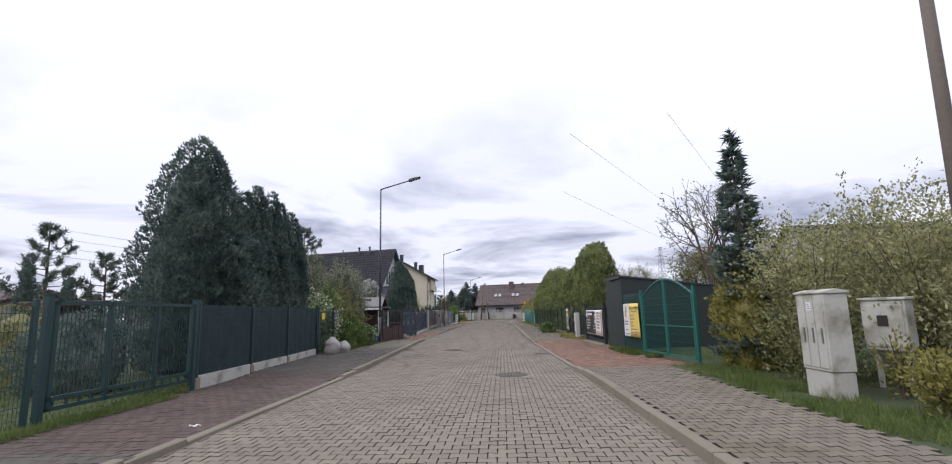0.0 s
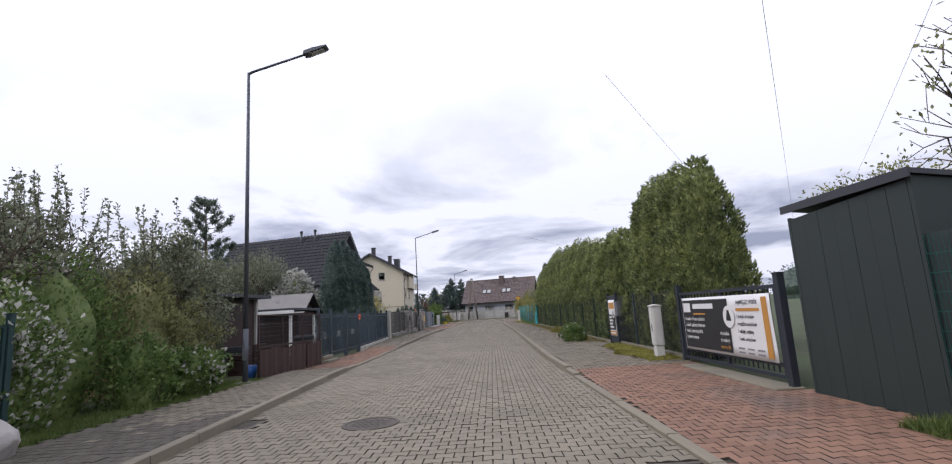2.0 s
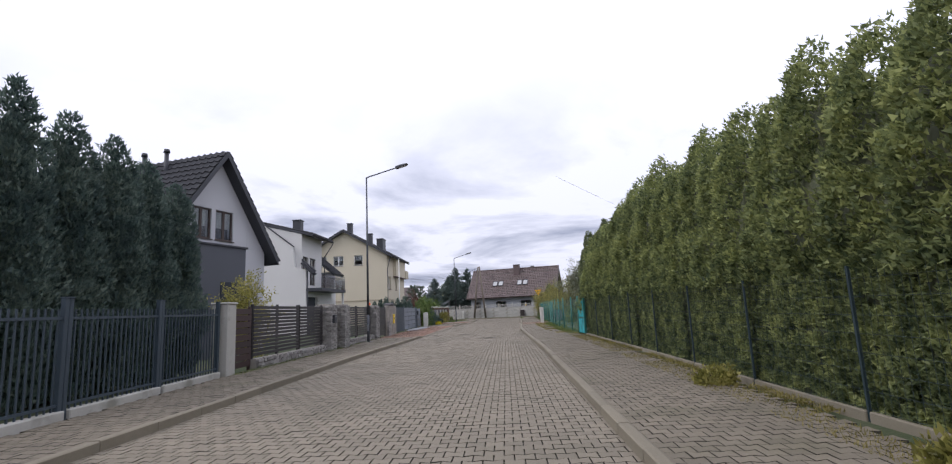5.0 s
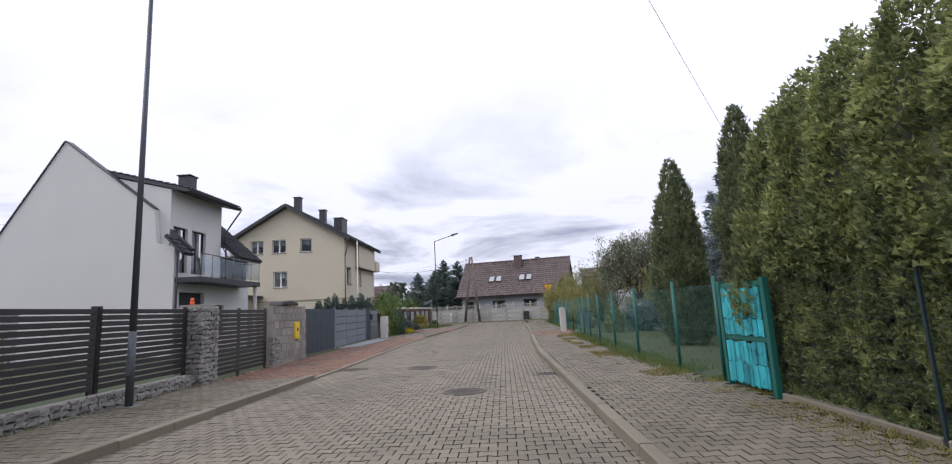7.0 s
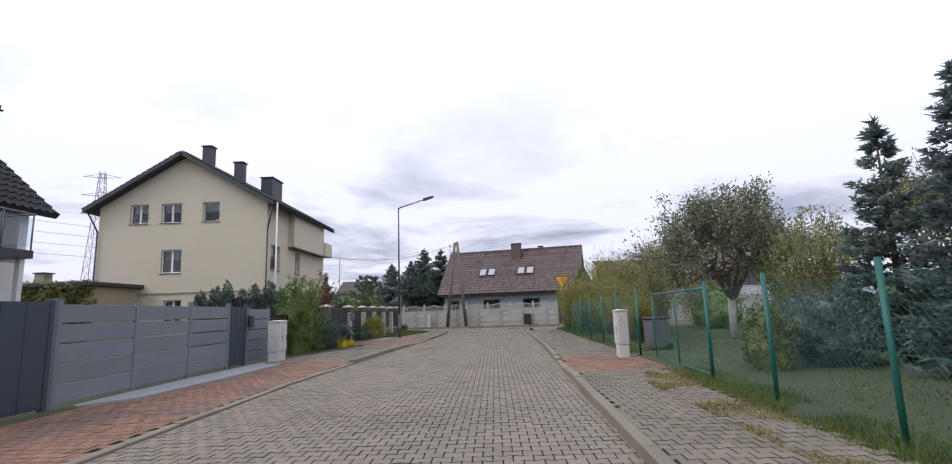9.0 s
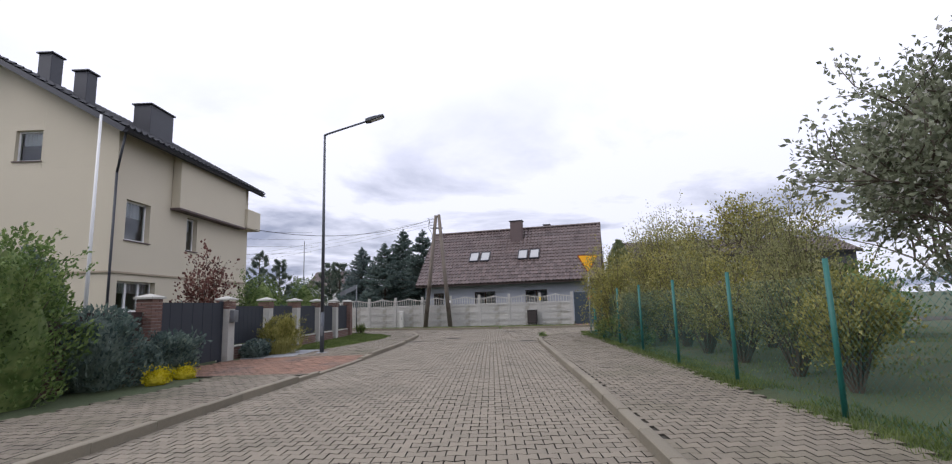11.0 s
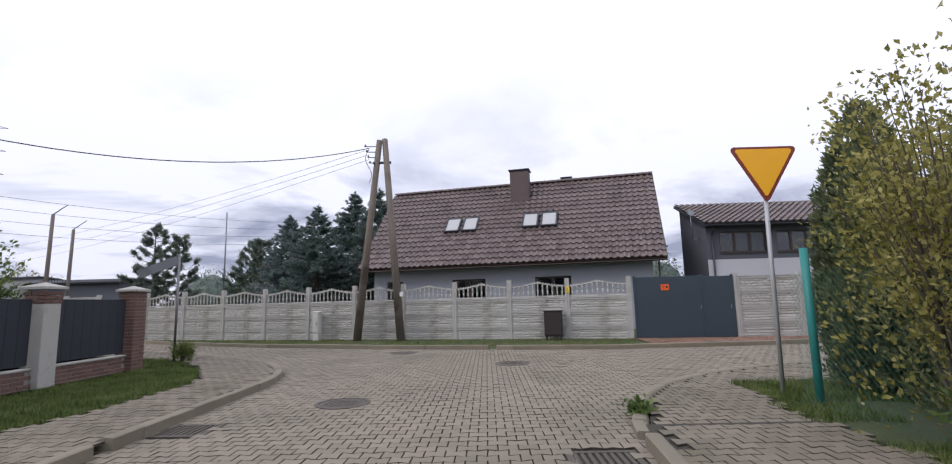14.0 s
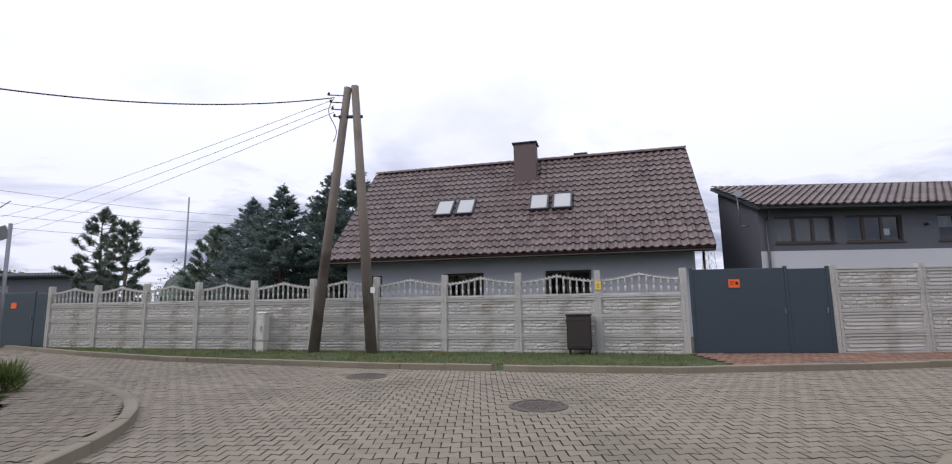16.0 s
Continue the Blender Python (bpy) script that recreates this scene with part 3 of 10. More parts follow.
def hedge_plant(x, y, h, reach, width, k, seed, label, group, clip):
    """A thuja of a roadside hedge, its street face (-x) cut flat up to the height clip and shaggy above it."""
    rng = np.random.default_rng(seed)
    t = thing("thuja", label, "tree", group, pose(x, y, 0.05))
    bm = bmesh.new()
    tube(bm, (0, 0, 0), (0.02, 0, h * 0.8), 0.09, 0.03, 7)
    part("trunk", bm, BARK, t)

    # every plant ends in a few pointed leaders of uneven height
    leaders = [(rng.uniform(-0.16, 0.16) * width, h * 1.03, 1.5)] + [(rng.uniform(-0.95, 0.95) * width, h * rng.uniform(0.84, 0.97), 1.9) for _ in range(3)]

    def crest(v):
        return np.max([top_ - np.abs(v - at) * steep for at, top_, steep in leaders], axis=0)

    def skin(v, z):
        """How far the crown reaches at the place v along the hedge and the height z."""
        f = z / crest(v)
        top = max(0.0, 1 - max(0.0, f) ** 5) ** 0.6
        side = 1.0 - 0.55 * np.abs(v / width) ** 2.5 * np.clip((z - clip) / 1.2, 0.15, 1)
        return reach * top * side

    # shaggy tufts: every tuft fans out and upwards from one point of the skin
    n = k // 8
    v = rng.uniform(-1, 1, n) * width * 1.06
    z = clip + (crest(v) - clip) * rng.uniform(0, 1, n) ** 0.9
    base = np.stack([np.zeros(n), v, z], 1)
    bulge = lumps(base + np.array((0, y, 0)), 1.15, seed * 0.37) * 0.24 + lumps(base + np.array((0, y, 0)), 3.4, seed * 0.91) * 0.15
    q = np.array([skin(a, b) for a, b in zip(v, z)])
    face = rng.uniform(0, 1, n) < 0.8
    base[:, 0] = np.where(face, -q * (1 + bulge), q * rng.uniform(-0.7, 1.0, n))
    per = 8
    p = np.repeat(base, per, 0) + rng.normal(0, 0.045, (n * per, 3))
    way = np.stack([np.where(face, -1.0, 0.2), v / width * 0.5, np.full(n, 0.75)], 1)
    foliage("crown", p, np.repeat(way, per, 0), 0.070, 0.049, material=THUJA, rng=rng, parent=t, spread=0.65, slim=True)
    # the clipped face: small leaf ends in one plane with dark gaps between them
    n = int(k * 0.62)
    z = rng.uniform(0.06, clip + 0.12, n)
    v = rng.uniform(-1, 1, n) * (width + 0.05)
    p = np.stack([np.zeros(n), v, z], 1)
    rough = lumps(p + np.array((0, y, 0)), 6.0, 3.0)
    keep = rough > -0.32
    p[:, 0] = -reach * 0.93 + 0.05 * rng.uniform(0, 1, n) ** 2 - 0.05 * rough
    p = p[keep]
    foliage("clipped_face", p, np.tile((-0.7, 0, 0.55), (len(p), 1)), 0.062, 0.048, THUJA, rng, t, "clipped green hedge face", spread=0.7, slim=True)
    # solid body inside; its dark colour paints the shade seen between the leaves
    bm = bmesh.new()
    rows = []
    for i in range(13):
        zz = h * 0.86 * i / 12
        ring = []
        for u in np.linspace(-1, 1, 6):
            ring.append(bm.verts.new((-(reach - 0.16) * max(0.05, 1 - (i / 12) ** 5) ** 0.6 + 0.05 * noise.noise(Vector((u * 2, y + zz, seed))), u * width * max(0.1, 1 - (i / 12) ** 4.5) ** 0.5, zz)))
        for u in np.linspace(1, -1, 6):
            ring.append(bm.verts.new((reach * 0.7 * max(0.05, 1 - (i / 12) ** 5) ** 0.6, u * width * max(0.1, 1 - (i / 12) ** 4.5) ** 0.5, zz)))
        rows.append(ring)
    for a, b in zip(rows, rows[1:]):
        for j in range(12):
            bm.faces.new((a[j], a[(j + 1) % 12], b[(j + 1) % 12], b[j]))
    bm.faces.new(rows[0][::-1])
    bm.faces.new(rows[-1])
    part("inner_growth", bm, HEDGE_INSIDE, t, "solid filler body, coloured dark as the shade inside the hedge")
    return t


def shrub(x, y, h, r, k, material, seed, label, category="shrub", ry=None, z=0.05, leaf=0.11, wide=0.06, stems=9, name="shrub", upright=0.4, flowers=None, core=0.55, group="", bloom=0.2, petal=0.09, bare=0.0):
    """A bush: stems that fan out from the root, and leaves in lumpy clusters along them."""
    rng = np.random.default_rng(seed)
    ry = ry or r
    t = thing(name, label, category, group, pose(x, y, z))
    bm = bmesh.new()
    cl, cw = [], []

    def dome(f):
        return max(0.05, (0.7 + 0.3 * min(1, f * 3)) * max(0, 1 - f ** 2.2) ** 0.5)

    for i in range(stems):
        a = rng.uniform(0, 2 * math.pi)
        e = rng.uniform(0.1, 0.95) ** 0.6
        tip = np.array((math.cos(a) * r * e, math.sin(a) * ry * e, h * rng.uniform(0.62, 0.97) * (1 - 0.4 * e * e)))
        mid = tip * np.array((0.4, 0.4, 0.55))
        tube(bm, (tip[0] * 0.08, tip[1] * 0.08, 0), mid, 0.02, 0.012, 5, False)
        tube(bm, mid, tip, 0.012, 0.004, 4, False)
        # side twigs, each carrying leaves along its length
        for _ in range(11):
            f = rng.uniform(0.2, 1.0)
            base = mid * (f * 2) if f < 0.5 else mid + (tip - mid) * (f * 2 - 1)
            d = rng.normal(0, 0.6, 3) + np.array((base[0] / r * 0.7, base[1] / ry * 0.7, 0.55))
            d /= np.linalg.norm(d)
            ln = rng.uniform(0.12, 0.3) * min(h, 2 * r)
            for s in np.linspace(0.1, 1, 5):
                q = base + d * ln * s
                q[2] = min(q[2], h)
                cl.append(q)
                cw.append(d)
    cl, cw = np.array(cl), np.array(cw)
    part("branching", bm, BARK, t)
    k = int(k * 1.4)
    n1 = int(k * (0.55 if core else 0.8))
    pick = rng.integers(0, len(cl), n1)
    c = cl[pick] + rng.normal(0, 0.055, (n1, 3))
    c[:, 2] = np.clip(c[:, 2], 0.03, None)
    p2, w2 = column_points(k - n1, r * 0.92, ry * 0.92, h * 0.9, 0.0, dome, rng, 0.4, 1.4, seed * 1.7, 0.5, 0.25)
    p = np.concatenate([c, p2])
    w = np.concatenate([cw[pick], w2])
    if bare:
        # leafless stems below, the edge of the leaves uneven
        up = p[:, 2] > bare * (1 + 0.9 * lumps(p, 1.3, seed)) * (1 - 0.5 * rng.uniform(0, 1, len(p)) ** 3)
        p, w = p[up], w[up]
    w[:, 2] += upright * 0.6
    leaf, wide = leaf * 0.78, wide * 0.78
    if flowers is not None:
        k2 = int(len(p) * min(bloom, 1.0))
        pick = rng.choice(len(p), k2, False)
        foliage("blossom", p[pick] * np.array((1.05, 1.05, 1.02)) + rng.normal(0, 0.03, (k2, 3)), w[pick], petal, petal * 0.85, flowers, rng, t, "clusters of small blossom", spread=0.8)
    foliage("foliage", p, w, leaf, wide, material, rng, t)
    if core:
        part("inner_growth", core_blob(r, ry, 0.0, h * 0.8, dome, seed, 8, 14, core), material, t)
    return t


def broad_tree(x, y, h, r, crown_from, k, material, seed, label, bark=None, z=0.05, leaf=0.12, wide=0.07, limbs=7, name="tree", twig_only=False, trunk_r=0.12, flowers=None, bloom=0.3, shoots=0):
    """A broadleaf tree: trunk, forked limbs, twigs, and leaves at the twigs."""
    rng = np.random.default_rng(seed)
    t = thing(name, label, "tree", "", pose(x, y, z))
    bm = bmesh.new()
    tube(bm, (0, 0, 0), (0.05, 0.03, crown_from), trunk_r, trunk_r * 0.8, 9)
    part("trunk", bm, bark or BARK, t)
    bm = bmesh.new()
    tips = []

    def grow(p, d, ln, rad, depth):
        q = p + d * ln
        tube(bm, p, q, rad, rad * 0.65, 5, False)
        if depth >= 2:
            for f in (0.45, 0.8, 1.0):
                tips.append((np.array(p + d * ln * f), np.array(d)))
        if depth == 4:
            return
        for _ in range(3 if depth < 3 else 2):
            nd = Vector(np.array(d) + rng.normal(0, 0.55, 3) + np.array((0, 0, 0.16))).normalized()
            grow(q, nd, ln * rng.uniform(0.55, 0.85), rad * 0.62, depth + 1)

    for i in range(limbs):
        a = 2 * math.pi * (i + rng.uniform(-0.3, 0.3)) / limbs
        lean = rng.uniform(0.45, 1.05)
        d = Vector((math.cos(a) * lean * r / (h - crown_from) * 1.5, math.sin(a) * lean * r / (h - crown_from) * 1.5, 1)).normalized()
        grow(Vector((0.05, 0.03, crown_from * rng.uniform(0.75, 1.0))), d, (h - crown_from) * 0.36, trunk_r * 0.45, 0)
    # straight upright shoots, set with small leaves, on the upper side of the crown
    high = sorted(tips, key=lambda e: -e[0][2])[:max(1, len(tips) // 2)]
    sp, sd = [], []
    for _ in range(shoots):
        base = high[int(rng.integers(0, len(high)))][0]
        up_ = np.array((*rng.normal(0, 0.09, 2), 1.0))
        ln = rng.uniform(0.5, 1.25)
        tube(bm, base, base + up_ * ln, 0.009, 0.005, 3, False)
        for f in np.linspace(0.15, 1.0, int(ln * 13)):
            for _ in range(3):
                sp.append(base + up_ * ln * f + rng.normal(0, 0.018, 3))
                sd.append(np.array((*rng.normal(0, 0.7, 2), 0.8)))
    part("branching", bm, BARK, t)
    tp = np.array([a for a, _ in tips])
    td = np.array([b for _, b in tips])
    i = rng.integers(0, len(tp), k)
    p = tp[i] + rng.normal(0, 0.05 if twig_only else 0.17, (k, 3))
    way = td[i]
    if sp:
        p, way = np.concatenate([p, np.array(sp)]), np.concatenate([way, np.array(sd)])
    foliage("crown", p, way, leaf, wide, material, rng, t)
    if flowers is not None:
        i = rng.integers(0, len(tp), int(k * bloom))
        foliage("blossom", tp[i] + rng.normal(0, 0.13, (len(i), 3)), td[i], 0.09, 0.08, flowers, rng, t, "clusters of white blossom")
    return t


def tuft_field(name, pts, h, w, material, seed, label, lean=0.35):
    """Many grass blades at the given ground points."""
    rng = np.random.default_rng(seed)
    ways = np.tile(np.array((0, 0, 1.0)), (len(pts), 1))
    me = cards(3, sliver_co(pts, ways, h, w, rng, lean), len(pts), name)
    return tagged(link_mesh(name, me, material), label, "grass", "", "stuff")


def scatter(x0, x1, y0, y1, k, seed, z=0.08, keep=None):
    rng = np.random.default_rng(seed)
    p = np.stack([rng.uniform(x0, x1, k), rng.uniform(y0, y1, k), np.full(k, z)], 1)
    if keep is not None:
        p = p[np.array([keep(a, b) for a, b, _ in p])]
    return p


def lettering(text, size, material, parent, x, z, y=-0.006, align="LEFT", wide=1.0, name="lettering"):
    """Flat printed letters in the x-z plane of the parent, facing its -y."""
    cu = bpy.data.curves.new(name, "FONT")
    cu.body, cu.size, cu.align_x, cu.extrude = text, size, align, 0.001
    ob = new(name, cu)
    cu.materials.append(material)
    ob.parent = parent
    ob.matrix_basis = pose(x, y, z, 90, 0, 0) @ Matrix.Diagonal((wide, 1, 1, 1))
    return ob


def bar(parent, x0, x1, z0, z1, material, y=-0.006, name="print_bar"):
    bm = bmesh.new()
    box(bm, x0, x1, y, y + 0.004, z0, z1)
    return part(name, bm, material, parent)


def cable(name, label, pts, r=0.012):
    cu = bpy.data.curves.new(name, "CURVE")
    cu.dimensions, cu.bevel_depth, cu.bevel_resolution = "3D", r, 1
    sp = cu.splines.new("POLY")
    sp.points.add(len(pts) - 1)
    for q, p in zip(sp.points, pts):
        q.co = (*p, 1)
    cu.materials.append(WIRE)
    return tagged(new(name, cu), label, "cable")


def sagging(a, b, sag, n=24):
    a, b = Vector(a), Vector(b)
    return [a.lerp(b, i / n) - Vector((0, 0, sag * 4 * (i / n) * (1 - i / n))) for i in range(n + 1)]


def line_at(table):
    ys, xs = [p[0] for p in table], [p[1] for p in table]
    return lambda y: float(np.interp(y, ys, xs))

# ---- the plan: kerbs, property lines, driveways ----
KERB_R = [(-12, 2.0), (0, 1.95), (10, 1.88), (18, 1.6), (28, 1.27), (50, 1.25), (58, 1.08), (65, 0.95), (72, 1.15), (83, 1.5), (92, 1.6), (94, 1.65)]
KERB_L = [(-12, -3.75), (0, -3.75), (14, -3.8), (28, -4.48), (50, -4.85), (63, -4.63), (74, -4.75), (83, -4.3), (88, -3.86), (94, -3.62), (98, -3.7)]
PROP_L = [(-12, -6.5), (10, -6.45), (13, -6.6), (18.6, -6.95), (26, -6.35), (33, -6.25), (36, -6.2), (45, -6.85), (55, -7.0), (60, -7.25), (67, -7.5), (72, -7.65), (77, -7.9), (90, -8.0), (101, -7.75)]
PROP_R = [(-12, 5.0), (13, 4.85), (19, 4.38), (25, 4.12), (30, 4.0), (48, 3.85), (57, 3.6), (62, 3.4), (70, 3.5), (76, 3.8), (86, 3.9), (92, 4.05), (97, 4.1)]
WALK_R = [(-12, 3.9), (11, 3.9), (12.5, 4.75), (18, 4.4), (25, 4.05), (25.6, 3.2), (30, 3.2), (31, 3.75), (36, 3.55), (57, 3.4), (62, 3.05), (72, 3.0), (74, 3.55), (77, 3.6), (79, 3.45), (84, 3.55), (92, 3.65), (96, 3.8)]
WALK_L = [(-12, -6.35), (10, -6.35), (13, -6.45), (18.6, -6.85), (20, -6.2), (26, -6.1), (33, -6.15), (36, -6.1), (45, -6.7), (55, -6.8), (60, -7.15), (67, -7.4), (72, -7.5), (77.5, -7.4), (80, -7.0), (84, -6.0), (85.5, -6.1), (86, -8.2), (89.3, -8.0), (89.8, -6.1), (92, -5.9), (97, -4.95), (99, -5.0), (101, -6.0)]
CURVE_L = [(-3.75, 99.2), (-3.95, 100.3), (-4.6, 101.6), (-5.7, 102.8), (-7.9, 104.4), (-9.8, 105.6), (-17, 109.2), (-45, 123)]
CURVE_R = [(1.8, 95.6), (2.25, 97.1), (2.95, 98.2), (4.3, 99.4), (7.0, 100.6), (12, 101.1), (50, 101.6)]
FAR_KERB = [(-45, 126.4), (-17, 112.7), (-11.8, 109.6), (-7.9, 107.65), (-2.2, 105.65), (1.4, 104.7), (3.7, 104.3), (7.5, 104.4), (10, 104.7), (50, 106.2)]


def rounded(pts, times=2):
    """Cuts the corners of a polyline, keeping its ends."""
    for _ in range(times):
        out = [pts[0]]
        for (a, b), (c, d) in zip(pts, pts[1:]):
            out += [(a * 0.75 + c * 0.25, b * 0.75 + d * 0.25), (a * 0.25 + c * 0.75, b * 0.25 + d * 0.75)]
        pts = out + [pts[-1]]
    return pts


CURVE_L, CURVE_R = rounded(CURVE_L), rounded(CURVE_R)
kerb_r, kerb_l, prop_r, prop_l, walk_r, walk_l = (line_at(t) for t in (KERB_R, KERB_L, PROP_R, PROP_L, WALK_R, WALK_L))
DRIVE_L = [(5.5, 12.5), (28.5, 37.5), (61.0, 78.0), (85.8, 89.6)]
DRIVE_R = [(12.8, 24.6), (74.2, 77.6)]


def lowered(y, drives):
    return max((min(1.0, max(0.0, min(y - a, b - y) + 0.5)) for a, b in drives), default=0.0)


def walk_z(y, drives):
    return 0.10 - 0.065 * lowered(y, drives)


def inside(poly, x, y):
    x, y = np.asarray(x), np.asarray(y)
    hit = np.zeros(x.shape, bool)
    for (x0, y0), (x1, y1) in zip(poly, poly[1:] + poly[:1]):
        if y0 != y1:
            hit ^= ((y0 > y) != (y1 > y)) & (x < (x1 - x0) * (y - y0) / (y1 - y0) + x0)
    return hit


ROAD = [(x, y) for y, x in KERB_R] + CURVE_R + FAR_KERB[::-1] + CURVE_L[::-1] + [(x, y) for y, x in KERB_L[::-1]]
PAVE_R = [(x + 0.16, y) for y, x in KERB_R] + [(x + 0.15, y - 0.15) for x, y in CURVE_R[:-1]] + [(12, 99.4), (7.5, 98.9), (5.2, 98.0), (4.0, 97.0)] + [(x, y) for y, x in WALK_R[::-1]]
PAVE_L = [(x - 0.16, y) for y, x in KERB_L] + [(x - 0.12, y - 0.11) for x, y in CURVE_L[:-1]] + [(-17, 107.4), (-9.6, 103.9), (-8.2, 103.2), (-7.0, 102.2)] + [(x, y) for y, x in WALK_L[::-1]]

# ---- ground: one sheet to the horizon, sunk a little under road and pavements ----
gx = np.concatenate([[-2500, -900, -350, -140, -70, -45], np.arange(-34, 34.1, 0.5), [45, 70, 140, 350, 900, 2500]])
gy = np.concatenate([[-1500, -500, -150, -60, -25], np.arange(-14, 126.1, 0.5), [135, 150, 180, 260, 500, 1200, 3000]])
XX, YY = np.meshgrid(gx, gy)
low = inside(ROAD, XX, YY) | inside(PAVE_R, XX, YY) | inside(PAVE_L, XX, YY)
for sx, sy in ((0.5, 0), (-0.5, 0), (0, 0.5), (0, -0.5)):
    low |= inside(ROAD, XX + sx * 0.7, YY + sy * 0.7)
bumps = lumps(np.stack([XX.ravel(), YY.ravel(), 0 * XX.ravel()], 1), 0.35, 4.0).reshape(XX.shape) * 0.03
ZZ = np.where(low, -0.06, 0.055 + np.where(np.abs(XX) < 60, bumps, 0))
ny, nx = XX.shape
me = bpy.data.meshes.new("ground")
idx = np.arange(ny * nx).reshape(ny, nx)
quads = np.stack([idx[:-1, :-1], idx[:-1, 1:], idx[1:, 1:], idx[1:, :-1]], -1).reshape(-1, 4)
me.from_pydata(np.stack([XX, YY, ZZ], -1).reshape(-1, 3).tolist(), [], quads.tolist())
me.polygons.foreach_set("use_smooth", np.ones(len(quads), bool))
tagged(link_mesh("ground", me, SOIL), "ground of earth, moss and thin grass", "ground", "", "structure")


def sheet(name, poly, z, material, label, category):
    bm = bmesh.new()
    f = bm.faces.new([bm.verts.new((x, y, z)) for x, y in poly])
    bmesh.ops.triangulate(bm, faces=[f])
    bmesh.ops.recalc_face_normals(bm, faces=bm.faces)
    if bm.faces[:][0].normal.z < 0:
        bmesh.ops.reverse_faces(bm, faces=bm.faces)
    return tagged(part(name, bm, material), label, category, "", "structure")


road = sheet("road", ROAD, -0.022, JOINT, "residential street paved with grey interlocking concrete blocks", "road")
pavement_right = sheet("pavement", PAVE_R, 0.012, JOINT, "worn footpath of grey and red concrete blocks, weeds in its joints", "pavement")
pavement_left = sheet("pavement", PAVE_L, 0.012, JOINT, "footpath of grey concrete blocks with red driveways", "pavement")

# interlocking bone-shaped pavers, laid in running rows
BONE_L, BONE_P = 0.20, 0.165
side = [(-0.1, 0.102), (0.0, 0.064), (0.1, 0.102)]
bone = np.array([(x, -w) for x, w in side] + [(x, w) for x, w in side[::-1]])
bone_out = bone * np.array((0.95, 0.935))
bone_top = bone * np.array((0.93, 0.915))


def bone_centres(x0, x1, y0, y1):
    rows = np.arange(math.floor(y0 / BONE_P), math.ceil(y1 / BONE_P))
    cols = np.arange(math.floor(x0 / BONE_L), math.ceil(x1 / BONE_L))
    c, r = np.meshgrid(cols, rows)
    return (c + 0.5 * (r % 2)).ravel() * BONE_L, r.ravel() * BONE_P


def paver_mesh(name, x, y, z, rng, material, slope=0.0):
    """Many pavers in one mesh: a flat top and steep flanks, slightly uneven heights."""
    k = len(x)
    c = np.stack([x, y], 1)[:, None, :]
    turn = rng.normal(0, 0.012, k)
    ca, sa = np.cos(turn)[:, None], np.sin(turn)[:, None]

    def ring(shape, dz):
        px, py = shape[None, :, 0], shape[None, :, 1]
        tilt = rng_t[:, :1] * px + rng_t[:, 1:] * py
        return np.stack([px * ca - py * sa + c[:, :, 0], px * sa + py * ca + c[:, :, 1], (z + jit)[:, None] + dz + tilt], -1)

    rng_t = rng.normal(0, 0.010, (k, 2))
    rng_t[:, 1] += slope
    jit = rng.normal(0, 0.0012, k)
    co = np.concatenate([ring(bone_top, 0.0), ring(bone_out, -0.024)], 1)
    nv = 12
    tops = np.arange(6)
    one = [tops]
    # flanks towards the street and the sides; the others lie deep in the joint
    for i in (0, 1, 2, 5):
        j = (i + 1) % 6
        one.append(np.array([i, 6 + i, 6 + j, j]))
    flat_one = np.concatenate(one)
    tot = np.array([len(o) for o in one])
    sta = np.concatenate([[0], np.cumsum(tot)[:-1]])
    me = bpy.data.meshes.new(name)
    me.vertices.add(k * nv)
    me.vertices.foreach_set("co", co.astype(np.float32).ravel())
    base = np.arange(k)[:, None]
    me.loops.add(k * len(flat_one))
    me.loops.foreach_set("vertex_index", (base * nv + flat_one[None]).astype(np.int32).ravel())
    me.polygons.add(k * len(tot))
    me.polygons.foreach_set("loop_start", (base * len(flat_one) + sta[None]).astype(np.int32).ravel())
    me.polygons.foreach_set("loop_total", np.tile(tot, k).astype(np.int32))
    me.polygons.foreach_set("use_smooth", np.zeros(k * len(tot), bool))
    # flanks wear the dark joint colour, which paints shade into the gaps
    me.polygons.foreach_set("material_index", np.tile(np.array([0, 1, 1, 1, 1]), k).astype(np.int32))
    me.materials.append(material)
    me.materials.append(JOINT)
    me.update(calc_edges=True)
    return me


def grown_inside(poly, x, y, d):
    k = inside(poly, x, y)
    for sx, sy in ((d, 0), (-d, 0), (0, d), (0, -d)):
        k |= inside(poly, x + sx, y + sy)
    return k


def shrunk_inside(poly, x, y, d=0.07):
    k = inside(poly, x, y)
    for sx, sy in ((d, 0), (-d, 0), (0, d), (0, -d)):
        k &= inside(poly, x + sx, y + sy)
    return k


COVERS = [(0.15, 12.2), (-2.0, 20.6), (-0.85, 58.3), (-2.3, 62.5), (-1.9, 97.4), (0.78, 101.6), (-2.2, 104.55)]
DRAINS = [(1.35, 17.9), (-4.1, 21.0), (0.85, 60.2), (-4.3, 62.8), (1.25, 94.6), (-3.35, 96.0)]


def clear_of_iron(x, y):
    k = np.ones(x.shape, bool)
    for cx, cy in COVERS:
        k &= (x - cx) ** 2 + (y - cy) ** 2 > 0.43 ** 2
    for cx, cy in DRAINS:
        k &= (np.abs(x - cx) > 0.34) | (np.abs(y - cy) > 0.30)
    return k


